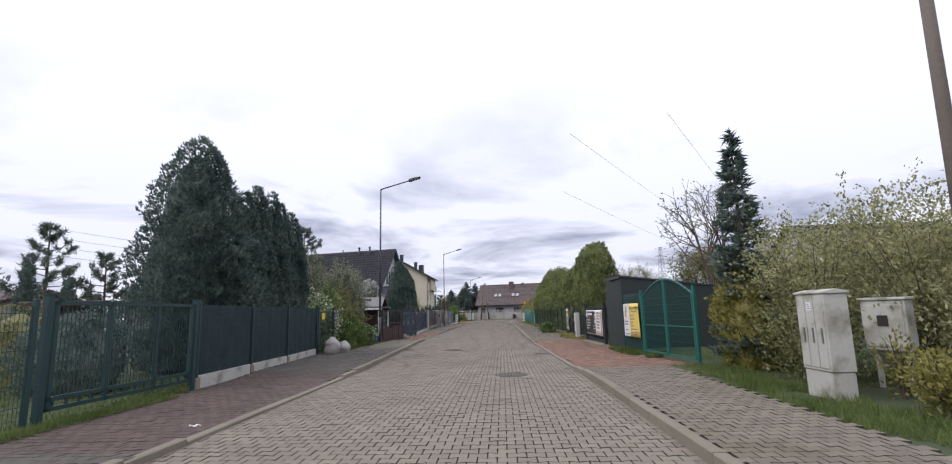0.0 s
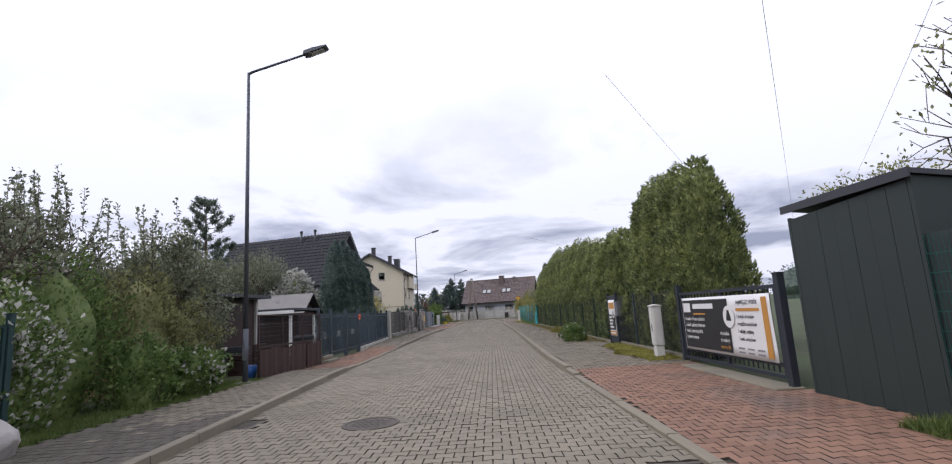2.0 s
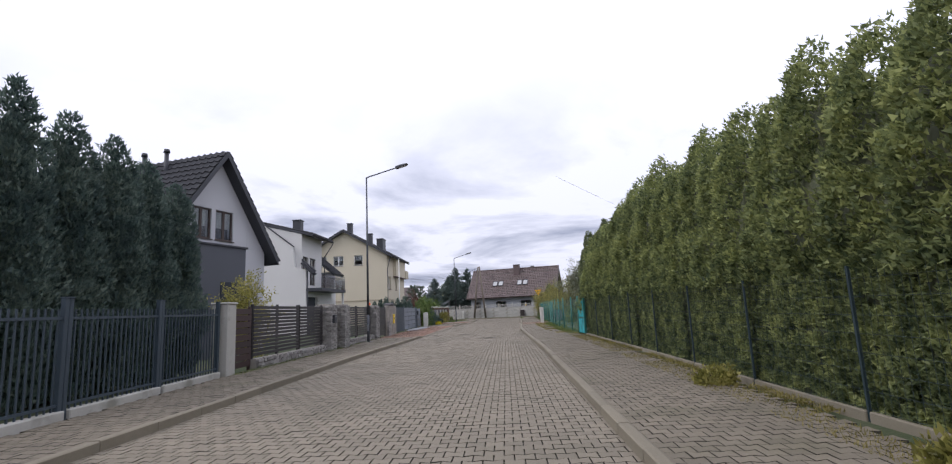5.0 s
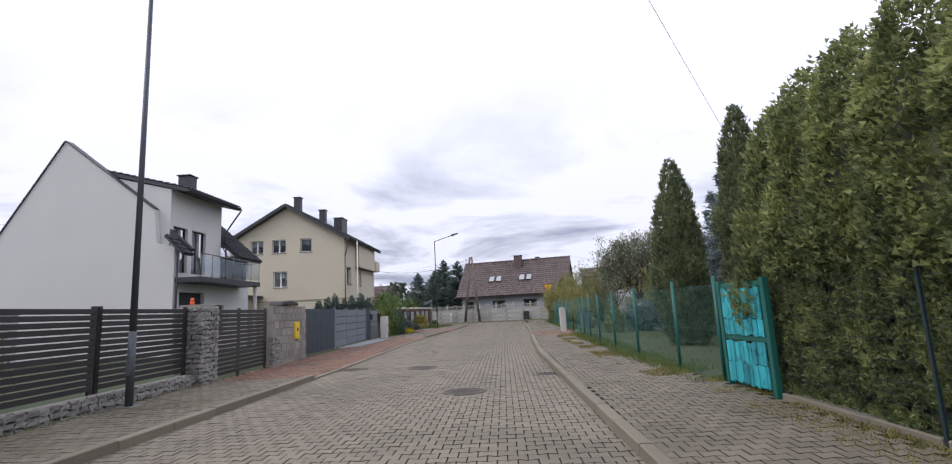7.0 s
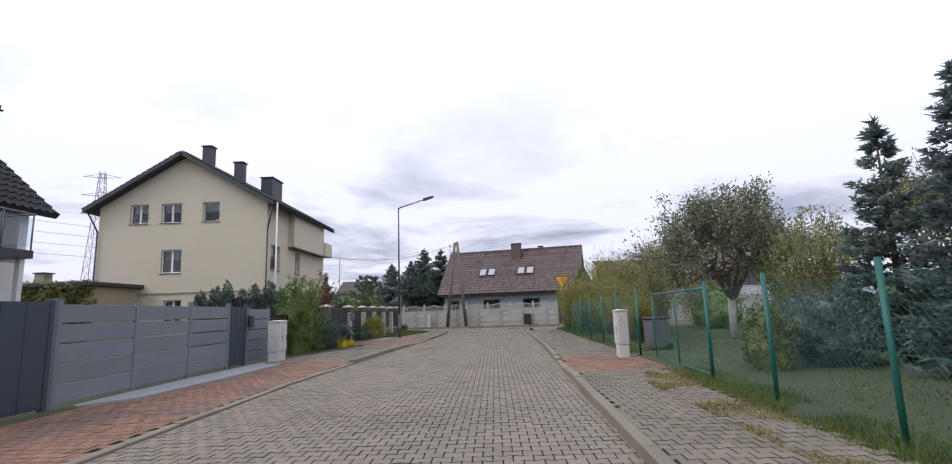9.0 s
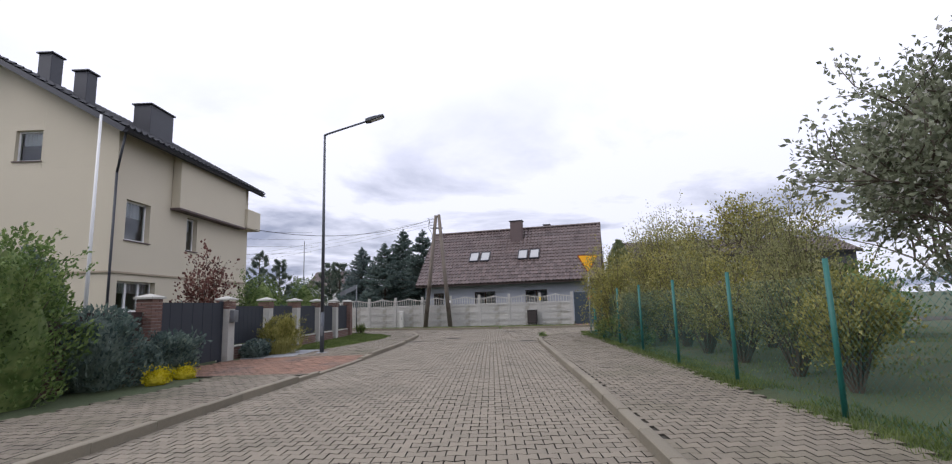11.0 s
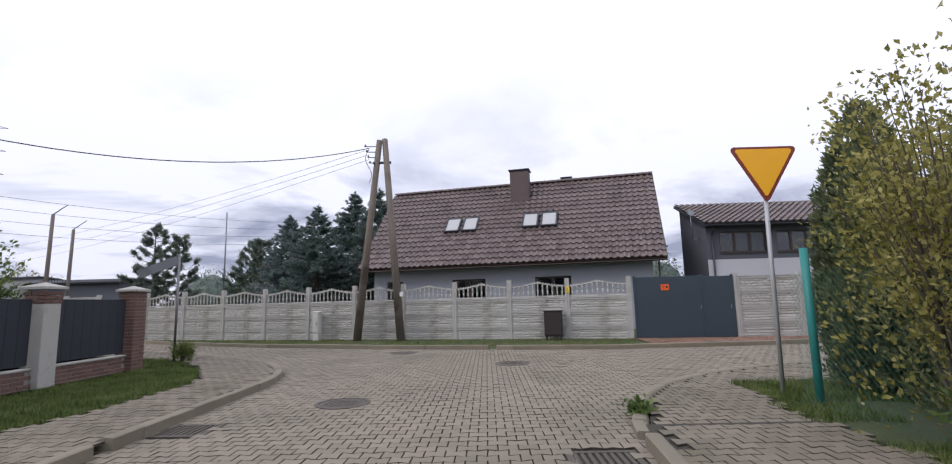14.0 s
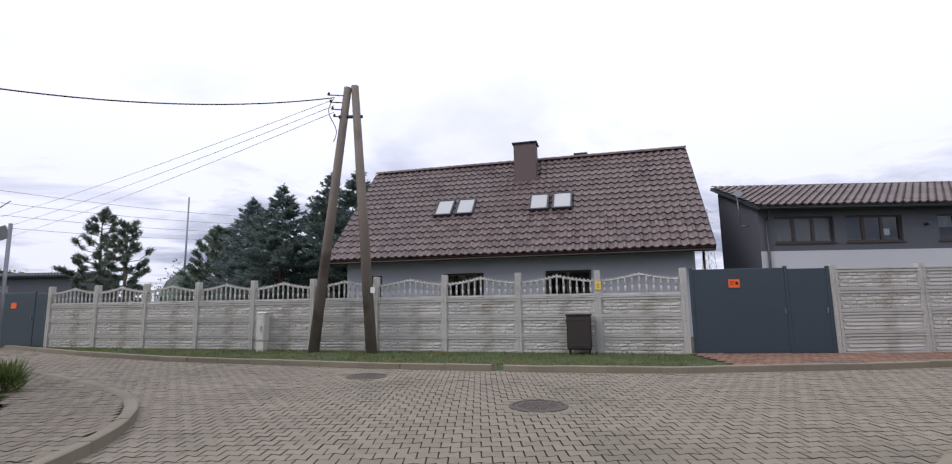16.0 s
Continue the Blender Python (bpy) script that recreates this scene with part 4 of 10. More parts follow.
rng = np.random.default_rng(5)
bx, by = bone_centres(-19, 15, 1, 114)
keep = grown_inside(ROAD, bx, by, 0.1) & clear_of_iron(bx, by)
bx, by = bx[keep], by[keep]
near = (np.abs(bx + 0.1) < 1.15) & (by > 99.0) & (by < 103.2)
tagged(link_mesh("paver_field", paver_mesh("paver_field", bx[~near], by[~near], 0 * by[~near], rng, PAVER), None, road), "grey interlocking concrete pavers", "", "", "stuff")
singles = (bx[near], by[near])

for name, poly, parent, drives in (("right", PAVE_R, pavement_right, DRIVE_R), ("left", PAVE_L, pavement_left, DRIVE_L)):
    x0, x1 = min(p[0] for p in poly), max(p[0] for p in poly)
    px, py = bone_centres(max(x0, -17), min(x1, 13), 1, 108)
    k = np.where((px > 0) & (py > 94.5), shrunk_inside(poly, px, py, 0.05), grown_inside(poly, px, py, 0.05))
    px, py = px[k], py[k] + 0.05
    pz = np.array([walk_z(b, drives) for b in py])
    if name == "right":
        pz = np.where(py > 95.4, 0.072, pz)
    slope = np.array([(walk_z(b + 0.08, drives) - walk_z(b - 0.08, drives)) / 0.16 for b in py])
    red = np.array([lowered(b, drives) > 0.4 for b in py])
    if name == "left":
        red &= px < -3.2
    # the footpath under the first gardens has darker pavers; the edge of this stretch is uneven
    darker = np.full(py.shape, False) if name == "right" else py + 1.2 * np.sin(px * 2.1) + rng.normal(0, 0.5, py.shape) < 22.0
    for pick, mat, lab in ((~red & ~darker, PAVER_OLD, "grey worn concrete pavers"), (~red & darker, PAVER_DARK, "dark concrete pavers"),
                           (red & ~darker, PAVER_RED, "faded red concrete pavers of a driveway"), (red & darker, PAVER_RED_DARK, "dark red concrete pavers of a driveway")):
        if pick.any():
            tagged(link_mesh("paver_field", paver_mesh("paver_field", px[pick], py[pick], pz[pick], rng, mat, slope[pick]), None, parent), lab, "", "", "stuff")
    # bedding that follows the paver tops
    bm = bmesh.new()
    ys = np.arange(-9.5, 95.6, 0.5)
    rows = []
    for b in ys:
        a0, a1 = ((kerb_r(b) + 0.15, walk_r(b)) if name == "right" else (walk_l(b), kerb_l(b) - 0.15))
        zz = walk_z(b, drives) - 0.022
        rows.append((bm.verts.new((a0, b, zz)), bm.verts.new((a1, b, zz))))
    for a, b in zip(rows, rows[1:]):
        bm.faces.new((a[0], a[1], b[1], b[0]))
    part("bedding", bm, JOINT, parent)
for parent, ring in ((pavement_right, [(2.0, 95.6)] + [(x + 0.13, y - 0.13) for x, y in CURVE_R[:-1]] + [(12, 99.4), (7.5, 98.9), (5.2, 98.0), (3.9, 96.8), (3.75, 95.6)]),
                           (pavement_left, [(-3.85, 95.6)] + [(x - 0.12, y - 0.1) for x, y in CURVE_L[:-1]] + [(-17, 107.4), (-9.6, 103.9), (-8.2, 103.2), (-7.0, 102.2), (-6.0, 101), (-5.0, 99), (-4.95, 97), (-5.2, 95.6)])):
    bm = bmesh.new()
    f = bm.faces.new([bm.verts.new((x, y, 0.05 if ring[0][0] > 0 else 0.078)) for x, y in ring])
    bmesh.ops.triangulate(bm, faces=[f])
    bmesh.ops.recalc_face_normals(bm, faces=bm.faces)
    part("bedding", bm, JOINT, parent)


# kerbstones, one metre each, dropped at the driveways
def kerb_mesh(h):
    bm = bmesh.new()
    prism(bm, [(-0.09, -0.12), (0.085, -0.12), (0.085, h - 0.045), (0.062, h - 0.018), (0.03, h - 0.002), (-0.07, h), (-0.09, h - 0.012)], 0, -0.494, 0.494)
    me = bpy.data.meshes.new("kerbstone")
    bm.to_mesh(me)
    bm.free()
    me.materials.append(KERB)
    return me


KERB_MESHES = {k: kerb_mesh(h) for k, h in (("full", 0.125), ("half", 0.085), ("low", 0.045))}
kerbs = {}
for nm, lab in (("kerb_right", "weathered grey concrete kerb, dropped at a driveway"), ("kerb_left", "grey concrete kerb, dropped at driveways"), ("kerb_far", "grey concrete kerb along the grass verge")):
    kerbs[nm] = thing(nm, lab, "kerb", "", None, "structure")


def lay_kerb(pts, parent, drives, flip, skip_half=False):
    """Stones along a polyline; the bevelled side faces the road."""
    d = [0.0]
    for a, b in zip(pts, pts[1:]):
        d.append(d[-1] + math.dist(a, b))
    s = 0.5
    r = random.Random(len(pts))
    while s < d[-1]:
        x, y = np.interp(s, d, [p[0] for p in pts]), np.interp(s, d, [p[1] for p in pts])
        x1, y1 = np.interp(s + 0.4, d, [p[0] for p in pts]), np.interp(s + 0.4, d, [p[1] for p in pts])
        x0, y0 = np.interp(s - 0.4, d, [p[0] for p in pts]), np.interp(s - 0.4, d, [p[1] for p in pts])
        low = lowered(y, drives) if y < 95 else (0.5 if x > 1 and y < 102 else 0)
        me = KERB_MESHES["low" if low > 0.9 else "half" if low > 0.05 else "full"]
        ang = math.degrees(math.atan2(y1 - y0, x1 - x0)) + (180 if flip else 0)
        short = y > 94.5 and abs(x) < 8 and y < 105
        link_mesh("kerbstone", me, None, parent, "", pose(x, y, r.uniform(-0.006, 0.006), 0, 0, ang + r.uniform(-0.5, 0.5)) @ Matrix.Diagonal((0.52 if short else 1.0, 1, 1, 1)))
        s += 0.5 if short else 1.0


lay_kerb([(x + 0.075, y) for y, x in KERB_R] + [(x + 0.05, y - 0.05) for x, y in CURVE_R if x < 11.5] + [(22, 101.2)], kerbs["kerb_right"], DRIVE_R, True)
lay_kerb([(x - 0.075, y) for y, x in KERB_L] + [(x - 0.05, y - 0.05) for x, y in CURVE_L[:-1]], kerbs["kerb_left"], DRIVE_L, False)
lay_kerb([(x, y + 0.07) for x, y in FAR_KERB[1:-1]] + [(24, 105.6)], kerbs["kerb_far"], [], False)


# manhole covers and gully grates, set level with the pavers
def manhole(x, y, turn):
    t = thing("manhole_cover", "round rusty cast-iron manhole cover set in concrete pavers", "manhole cover", "manhole covers", pose(x, y, 0.0, 0, 0, turn))
    bm = bmesh.new()
    k = 28
    outer = [bm.verts.new((math.cos(a) * 0.40, math.sin(a) * 0.40, 0.006)) for a in np.linspace(0, 2 * math.pi, k, False)]
    inner = [bm.verts.new((math.cos(a) * 0.345, math.sin(a) * 0.345, 0.009)) for a in np.linspace(0, 2 * math.pi, k, False)]
    down = [bm.verts.new((v.co.x, v.co.y, -0.03)) for v in inner]
    skirt = [bm.verts.new((v.co.x, v.co.y, -0.05)) for v in outer]
    for i in range(k):
        j = (i + 1) % k
        bm.faces.new((outer[i], outer[j], inner[j], inner[i]))
        bm.faces.new((inner[i], inner[j], down[j], down[i]))
        bm.faces.new((skirt[i], skirt[j], outer[j], outer[i]))
    part("surround", bm, IRON, t)
    bm = bmesh.new()
    rim = [bm.verts.new((math.cos(a) * 0.57, math.sin(a) * 0.57, -0.005)) for a in np.linspace(0, 2 * math.pi, k, False)]
    lip = [bm.verts.new((math.cos(a) * 0.395, math.sin(a) * 0.395, -0.005)) for a in np.linspace(0, 2 * math.pi, k, False)]
    for i in range(k):
        bm.faces.new((rim[i], rim[(i + 1) % k], lip[(i + 1) % k], lip[i]))
    part("setting_bed", bm, PAVER_ONE, t)
    bm = bmesh.new()
    tube(bm, (0, 0, -0.03), (0, 0, 0.004), 0.338, 0.338, 28)
    for i in range(-4, 5):
        for j in range(-4, 5):
            if (i * i + j * j) < 17:
                box(bm, i * 0.068 - 0.022, i * 0.068 + 0.022, j * 0.068 - 0.022, j * 0.068 + 0.022, 0.004, 0.008)
    part("lid", bm, IRON, t)
    return t


for i, (x, y) in enumerate(COVERS):
    manhole(x, y, i * 31)


def gully(x, y):
    t = thing("drain_grate", "rectangular cast-iron gully grate beside the kerb", "drain", "drain grates", pose(x, y, 0))
    bm = bmesh.new()
    for a in ((-0.33, 0.33, -0.29, -0.23), (-0.33, 0.33, 0.23, 0.29), (-0.33, -0.27, -0.23, 0.23), (0.27, 0.33, -0.23, 0.23)):
        box(bm, *a, -0.04, -0.002)
    part("frame", bm, IRON, t)
    for i in range(8):
        bm = bmesh.new()
        box(bm, -0.262 + i * 0.068, -0.225 + i * 0.068, -0.228, 0.228, -0.035, -0.005)
        part("slat", bm, IRON, t)


for x, y in DRAINS:
    gully(x, y)

# ---- kinds of things: houses, fences, lamps, cabinets ----


def window_in(parent, m, u0, u1, z0, z1, frame_mat, leaves=2, recess=0.14, sill=True, curtain=0.0, name="window", sill_mat=None):
    """A framed window set back in its opening; m puts x along the wall and -y outwards."""
    bm = bmesh.new()
    f = 0.07
    y0, y1 = recess, recess + 0.07
    box(bm, u0, u1, y0, y1, z0, z0 + f)
    box(bm, u0, u1, y0, y1, z1 - f, z1)
    box(bm, u0, u0 + f, y0, y1, z0 + f, z1 - f)
    box(bm, u1 - f, u1, y0, y1, z0 + f, z1 - f)
    for i in range(1, leaves):
        c = u0 + (u1 - u0) * i / leaves
        box(bm, c - 0.055, c + 0.055, y0, y1, z0 + f, z1 - f)
    w = part(name, bm, frame_mat, parent, "", m)
    step = (u1 - u0) / leaves
    for i in range(leaves):
        bm = bmesh.new()
        box(bm, u0 + step * i + 0.056, u0 + step * (i + 1) - 0.056, recess + 0.028, recess + 0.044, z0 + f, z1 - f)
        part("pane", bm, GLASS, w)
    if curtain:
        bm = bmesh.new()
        k = max(8, int((u1 - u0) / 0.06))
        top = [bm.verts.new((u0 + 0.05 + (u1 - u0 - 0.1) * i / k, recess + 0.2 + 0.025 * math.sin(i * 1.9), z1 - 0.03)) for i in range(k + 1)]
        bot = [bm.verts.new((v.co.x, v.co.y, z0 + 0.03 + (1 - curtain) * (z1 - z0))) for v in top]
        for i in range(k):
            bm.faces.new((top[i], top[i + 1], bot[i + 1], bot[i]))
        part("curtain", bm, CURTAIN, w, "pale net curtain")
    if sill:
        bm = bmesh.new()
        box(bm, u0 - 0.05, u1 + 0.05, -0.05, recess, z0 - 0.045, z0 - 0.003)
        part("sill", bm, sill_mat or frame_mat, w)
    return w


def wall(parent, m, length, height, openings, material, t=0.3, gable=None, name="wall"):
    """A wall with real openings, from x = 0 to length; gable: outline points above its top edge."""
    us = sorted({0.003, length - 0.003, *(o[0] for o in openings), *(o[1] for o in openings)})
    zs = sorted({0.0, height, *(min(o[2], height) for o in openings), *(min(o[3], height) for o in openings)})
    bm = bmesh.new()
    for a, b in zip(us, us[1:]):
        for c, d in zip(zs, zs[1:]):
            u, z = (a + b) / 2, (c + d) / 2
            if not any(o[0] < u < o[1] and o[2] < z < o[3] for o in openings):
                box(bm, a, b, 0, t, c, d)
    bmesh.ops.remove_doubles(bm, verts=bm.verts, dist=1e-5)
    pairs = {}
    for f in bm.faces:
        pairs.setdefault(tuple(round(v, 4) for v in f.calc_center_median()), []).append(f)
    bmesh.ops.delete(bm, geom=[f for fs in pairs.values() if len(fs) > 1 for f in fs], context="FACES")
    if gable:
        g = bmesh.new()
        prism(g, gable, 1, 0.0, t)
        tmp = bpy.data.meshes.new("tmp")
        g.to_mesh(tmp)
        g.free()
        bm.from_mesh(tmp)
        bpy.data.meshes.remove(tmp)
    return part(name, bm, material, parent, "", m)


def tile_field(name, width, rows, tile_w, tile_l, material, parent, m, row0=0, label="", seg=4, wave=0.045, step=0.055):
    """Courses of wavy roof tiles, each course lapping the one below; x along the eave, y up the slope."""
    cols = max(1, round(width / tile_w))
    tw = width / cols
    u = np.linspace(0, width, cols * seg + 1)
    ph = (u / tw) % 1.0
    z = wave * (np.sin(ph * 2 * math.pi) * 0.6 + np.maximum(0, np.sin(ph * 2 * math.pi)) * 0.6)
    vs, fs = [], []
    nu = len(u)
    for r in range(row0, row0 + rows):
        base = len(vs)
        for y, dz in ((r * tile_l, -0.012), (r * tile_l, step), ((r + 1) * tile_l + 0.02, 0.0)):
            vs += [(a, y, b + dz) for a, b in zip(u, z)]
        for k in (0, 1):
            o = base + k * nu
            fs += [(o + i, o + i + 1, o + nu + i + 1, o + nu + i) for i in range(nu - 1)]
    me = bpy.data.meshes.new(name)
    me.from_pydata(vs, [], fs)
    return tagged(link_mesh(name, me, material, parent, label, m), label or "courses of lapped roof tiles", "", "", "stuff")


def slope_pose(p, along_deg, pitch):
    """x along the eave, y up the slope, z off the slope."""
    return pose(*p, 0, 0, along_deg) @ pose(0, 0, 0, pitch, 0, 0)


def gutter_on(parent, m, length, r=0.06, material=None):
    bm = bmesh.new()
    k = 8
    rows = []
    for x in (0, length):
        rows.append([bm.verts.new((x, -0.07 + math.cos(math.pi + math.pi * i / k) * r, -0.02 + math.sin(math.pi + math.pi * i / k) * r)) for i in range(k + 1)])
    for i in range(k):
        bm.faces.new((rows[0][i], rows[0][i + 1], rows[1][i + 1], rows[1][i]))
    for f in list(bm.faces):
        f.smooth = True
    return part("gutter", bm, material or DARK_METAL, parent, "", m)


def chimney_on(parent, x0, x1, y0, y1, z0, z1, material, cap=True, name="chimney"):
    bm = bmesh.new()
    box(bm, x0, x1, y0, y1, z0, z1)
    bevelled(bm, 0.02)
    c = part(name, bm, material, parent)
    if cap:
        bm = bmesh.new()
        box(bm, x0 - 0.07, x1 + 0.07, y0 - 0.07, y1 + 0.07, z1, z1 + 0.07)
        part("cap", bevelled(bm, 0.015), DARK_METAL, c)
    return c


def downpipe(parent, pts, material=None, r=0.045):
    bm = bmesh.new()
    for a, b in zip(pts, pts[1:]):
        tube(bm, a, b, r, r, 8)
    return part("downpipe", bm, material or DARK_METAL, parent)


def post(parent, x, y, z0, z1, w, material, cap=0.0, name="post", round_=False):
    bm = bmesh.new()
    if round_:
        tube(bm, (x, y, z0), (x, y, z1), w / 2, w / 2, 10)
    else:
        box(bm, x - w / 2, x + w / 2, y - w / 2, y + w / 2, z0, z1)
        bevelled(bm, min(0.008, w * 0.12))
    if cap:
        box(bm, x - w / 2 - cap, x + w / 2 + cap, y - w / 2 - cap, y + w / 2 + cap, z1, z1 + 0.02)
    return part(name, bm, material, parent)


def wires_panel(parent, L, z0, z1, dx, dz, r, material, name="mesh_panel", y=0.0):
    """A welded mesh panel of thin round wires."""
    bm = bmesh.new()
    for i in range(int(L / dx) + 1):
        tube(bm, (i * dx, y, z0), (i * dx, y, z1), r, r, 3, False)
    for i in range(int((z1 - z0) / dz) + 1):
        tube(bm, (0, y + r, z0 + i * dz), (L, y + r, z0 + i * dz), r * 1.3, r * 1.3, 3, False)
    return part(name, bm, material, parent)


def chain_link(parent, L, z0, z1, cell, r, material, y=0.0):
    """Diamond wire netting."""
    bm = bmesh.new()
    h = z1 - z0
    for s in (1, -1):
        a = -h
        while a < L + h:
            # a wire climbs at 45 degrees, clipped to the panel
            x0, x1 = (a, a + h) if s > 0 else (a + h, a)
            za, zb = z0, z1
            (xa, ya), (xb, yb) = (x0, za), (x1, zb)
            pts = []
            for f in (0.0, 1.0):
                pts.append([xa + (xb - xa) * f, ya + (yb - ya) * f])
            lo, hi = 0.0, 1.0
            dxx = xb - xa
            for lim, sign in ((0.0, 1), (L, -1)):
                fa = (lim - xa) / dxx
                if sign * dxx > 0:
                    lo = max(lo, fa)
                else:
                    hi = min(hi, fa)
            if hi > lo + 0.01:
                p = [(xa + dxx * f, y + 0.004 * s, ya + (yb - ya) * f) for f in (lo, hi)]
                tube(bm, p[0], p[1], r, r, 3, False)
            a += cell
    return part("netting", bm, material, parent)


def street_lamp(x, y, h, arm_x, rise, label, turn=0.0, lean=0.0):
    t = thing("street_lamp", label, "street lamp", "street lamps", pose(x, y, 0.08, 0, lean, turn))
    bm = bmesh.new()
    tube(bm, (0, 0, 0), (0, 0, 1.3), 0.066, 0.064, 14)
    tube(bm, (0, 0, 1.3), (0, 0, h), 0.058, 0.036, 14)
    part("column", bm, LAMP_DARK, t)
    bm = bmesh.new()
    box(bm, -0.16, 0.16, -0.16, 0.16, -0.02, 0.03)
    bevelled(bm, 0.01)
    part("base_plate", bm, GALV, t)
    bm = bmesh.new()
    tube(bm, (0, 0, h - 0.03), (0.1, 0, h + 0.02), 0.04, 0.035, 10)
    tube(bm, (0.1, 0, h + 0.02), (arm_x, 0, h + rise), 0.034, 0.03, 10)
    part("arm", bm, LAMP_DARK, t)
    bm = bmesh.new()
    prism(bm, [(0, -0.05), (0.12, -0.075), (0.62, -0.05), (0.68, -0.02), (0.66, 0.01), (0.3, 0.05), (0.05, 0.045)], 1, -0.13, 0.13)
    head = part("lamp_head", bevelled(bm, 0.012), LIGHT_HEAD, t, "", pose(arm_x - 0.06, 0, h + rise) @ pose(0, 0, 0, 0, -math.degrees(math.atan2(rise, arm_x)), 0))
    bm = bmesh.new()
    box(bm, 0.2, 0.58, -0.1, 0.1, -0.076, -0.07)
    part("lens", bm, LENS, head)
    bm = bmesh.new()
    box(bm, -0.045, 0.045, -0.071, -0.062, 0.55, 0.85)
    part("service_door", bm, GALV, t)
    return t


def cabinet(x, y, turn, w, d, h, label, material=None, name="utility_cabinet", doors=1, sheet_label=True, ribs=True):
    """A cable cabinet with a plinth, doors and a sloping lid; its front is -y."""
    material = material or CAB_WHITE
    t = thing(name, label, "utility cabinet", "", pose(x, y, 0.07, 0, 0, turn))
    part("plinth", bbox(-w / 2 + 0.015, w / 2 - 0.015, -d / 2 + 0.015, d / 2 - 0.015, -0.12, h * 0.24, w=0.01), material, t)
    part("body", bbox(-w / 2, w / 2, -d / 2, d / 2, h * 0.245, h * 0.955, w=0.012), material, t)
    bm = bmesh.new()
    prism(bm, [(-d / 2 - 0.025, h * 0.955), (d / 2 + 0.025, h * 0.955), (d / 2 + 0.025, h * 0.975), (0, h), (-d / 2 - 0.025, h * 0.975)], 0, -w / 2 - 0.025, w / 2 + 0.025)
    part("lid", bevelled(bm, 0.008), material, t)
    for i in range(doors):
        a, b = -w / 2 + 0.03 + i * (w - 0.04) / doors, -w / 2 + 0.01 + (i + 1) * (w - 0.04) / doors
        dr = part("door", bbox(a, b, -d / 2 - 0.014, -d / 2 + 0.002, h * 0.275, h * 0.93, w=0.006), material, t)
        bm = bmesh.new()
        box(bm, b - 0.07, b - 0.045, -d / 2 - 0.032, -d / 2 - 0.013, h * 0.5, h * 0.64)
        part("handle", bevelled(bm, 0.005), GALV, dr)
    if sheet_label:
        bm = bmesh.new()
        box(bm, -0.055, 0.055, -d / 2 - 0.018, -d / 2 - 0.0145, h * 0.8, h * 0.88)
        pl = part("plate", bm, INK_WHITE, t, "white information plate")
        bm = bmesh.new()
        for k in range(3):
            box(bm, -0.04, 0.04 - 0.012 * k, -d / 2 - 0.0205, -d / 2 - 0.0185, h * (0.815 + 0.021 * k), h * (0.823 + 0.021 * k))
        part("print_bar", bm, INK_GREY, pl)
    if ribs:
        for i in range(5):
            v = -d / 2 + 0.05 + i * (d - 0.1) / 4
            for s in (-1, 1):
                part("rib", bbox(s * (w / 2 + 0.004) - 0.006, s * (w / 2 + 0.004) + 0.006, v - 0.012, v + 0.012, h * 0.28, h * 0.92, w=0.003), material, t)
    return t


def rough_block(rng, w, d, h, amount):
    """A split-faced stone: a box with jittered corners and one cut per edge."""
    bm = bmesh.new()
    box(bm, -w / 2, w / 2, -d / 2, d / 2, -h / 2, h / 2)
    bmesh.ops.subdivide_edges(bm, edges=bm.edges, cuts=1, use_grid_fill=True)
    for v in bm.verts:
        v.co += Vector(rng.normal(0, amount, 3))
    me = bpy.data.meshes.new("stone")
    bm.to_mesh(me)
    bm.free()
    me.materials.append(STONE)
    return me


STONES = [rough_block(np.random.default_rng(40 + i), 0.17, 0.12, 0.095, 0.012) for i in range(6)]


def stone_pier(x, y, turn, w, d, h, label, seed):
    """A pier faced with split granite setts."""
    t = thing("stone_pier", label, "pier", "stone piers", pose(x, y, 0.05, 0, 0, turn))
    part("core", bbox(-w / 2 + 0.05, w / 2 - 0.05, -d / 2 + 0.05, d / 2 - 0.05, -0.1, h - 0.02, w=0.01), MORTAR, t)
    r = random.Random(seed)
    rows = int(h / 0.105)
    for i in range(rows):
        z = 0.05 + i * 0.105
        for face in range(4):
            ln = w if face % 2 == 0 else d
            off = d / 2 if face % 2 == 0 else w / 2
            k = max(2, round(ln / 0.18))
            for j in range(k):
                u = -ln / 2 + (j + 0.5) * ln / k + r.uniform(-0.012, 0.012) + (0.03 if i % 2 else -0.03)
                m = pose(0, 0, 0, 0, 0, face * 90) @ pose(u, -off + 0.05, z, r.uniform(-5, 5), r.uniform(-5, 5), r.uniform(-6, 6))
                m = m @ Matrix.Diagonal((ln / k / 0.18 * r.uniform(0.85, 1.05), 1, r.uniform(0.88, 1.05), 1))
                link_mesh("stone", STONES[r.randrange(6)], None, t, "", m)
    return t


BRICK_MESH = bpy.data.meshes.new("brick")
_b = bmesh.new()
box(_b, -0.12, 0.12, -0.055, 0.055, -0.0315, 0.0315)
bevelled(_b, 0.004)
_b.to_mesh(BRICK_MESH)
_b.free()
BRICK_MESH.materials.append(BRICK)


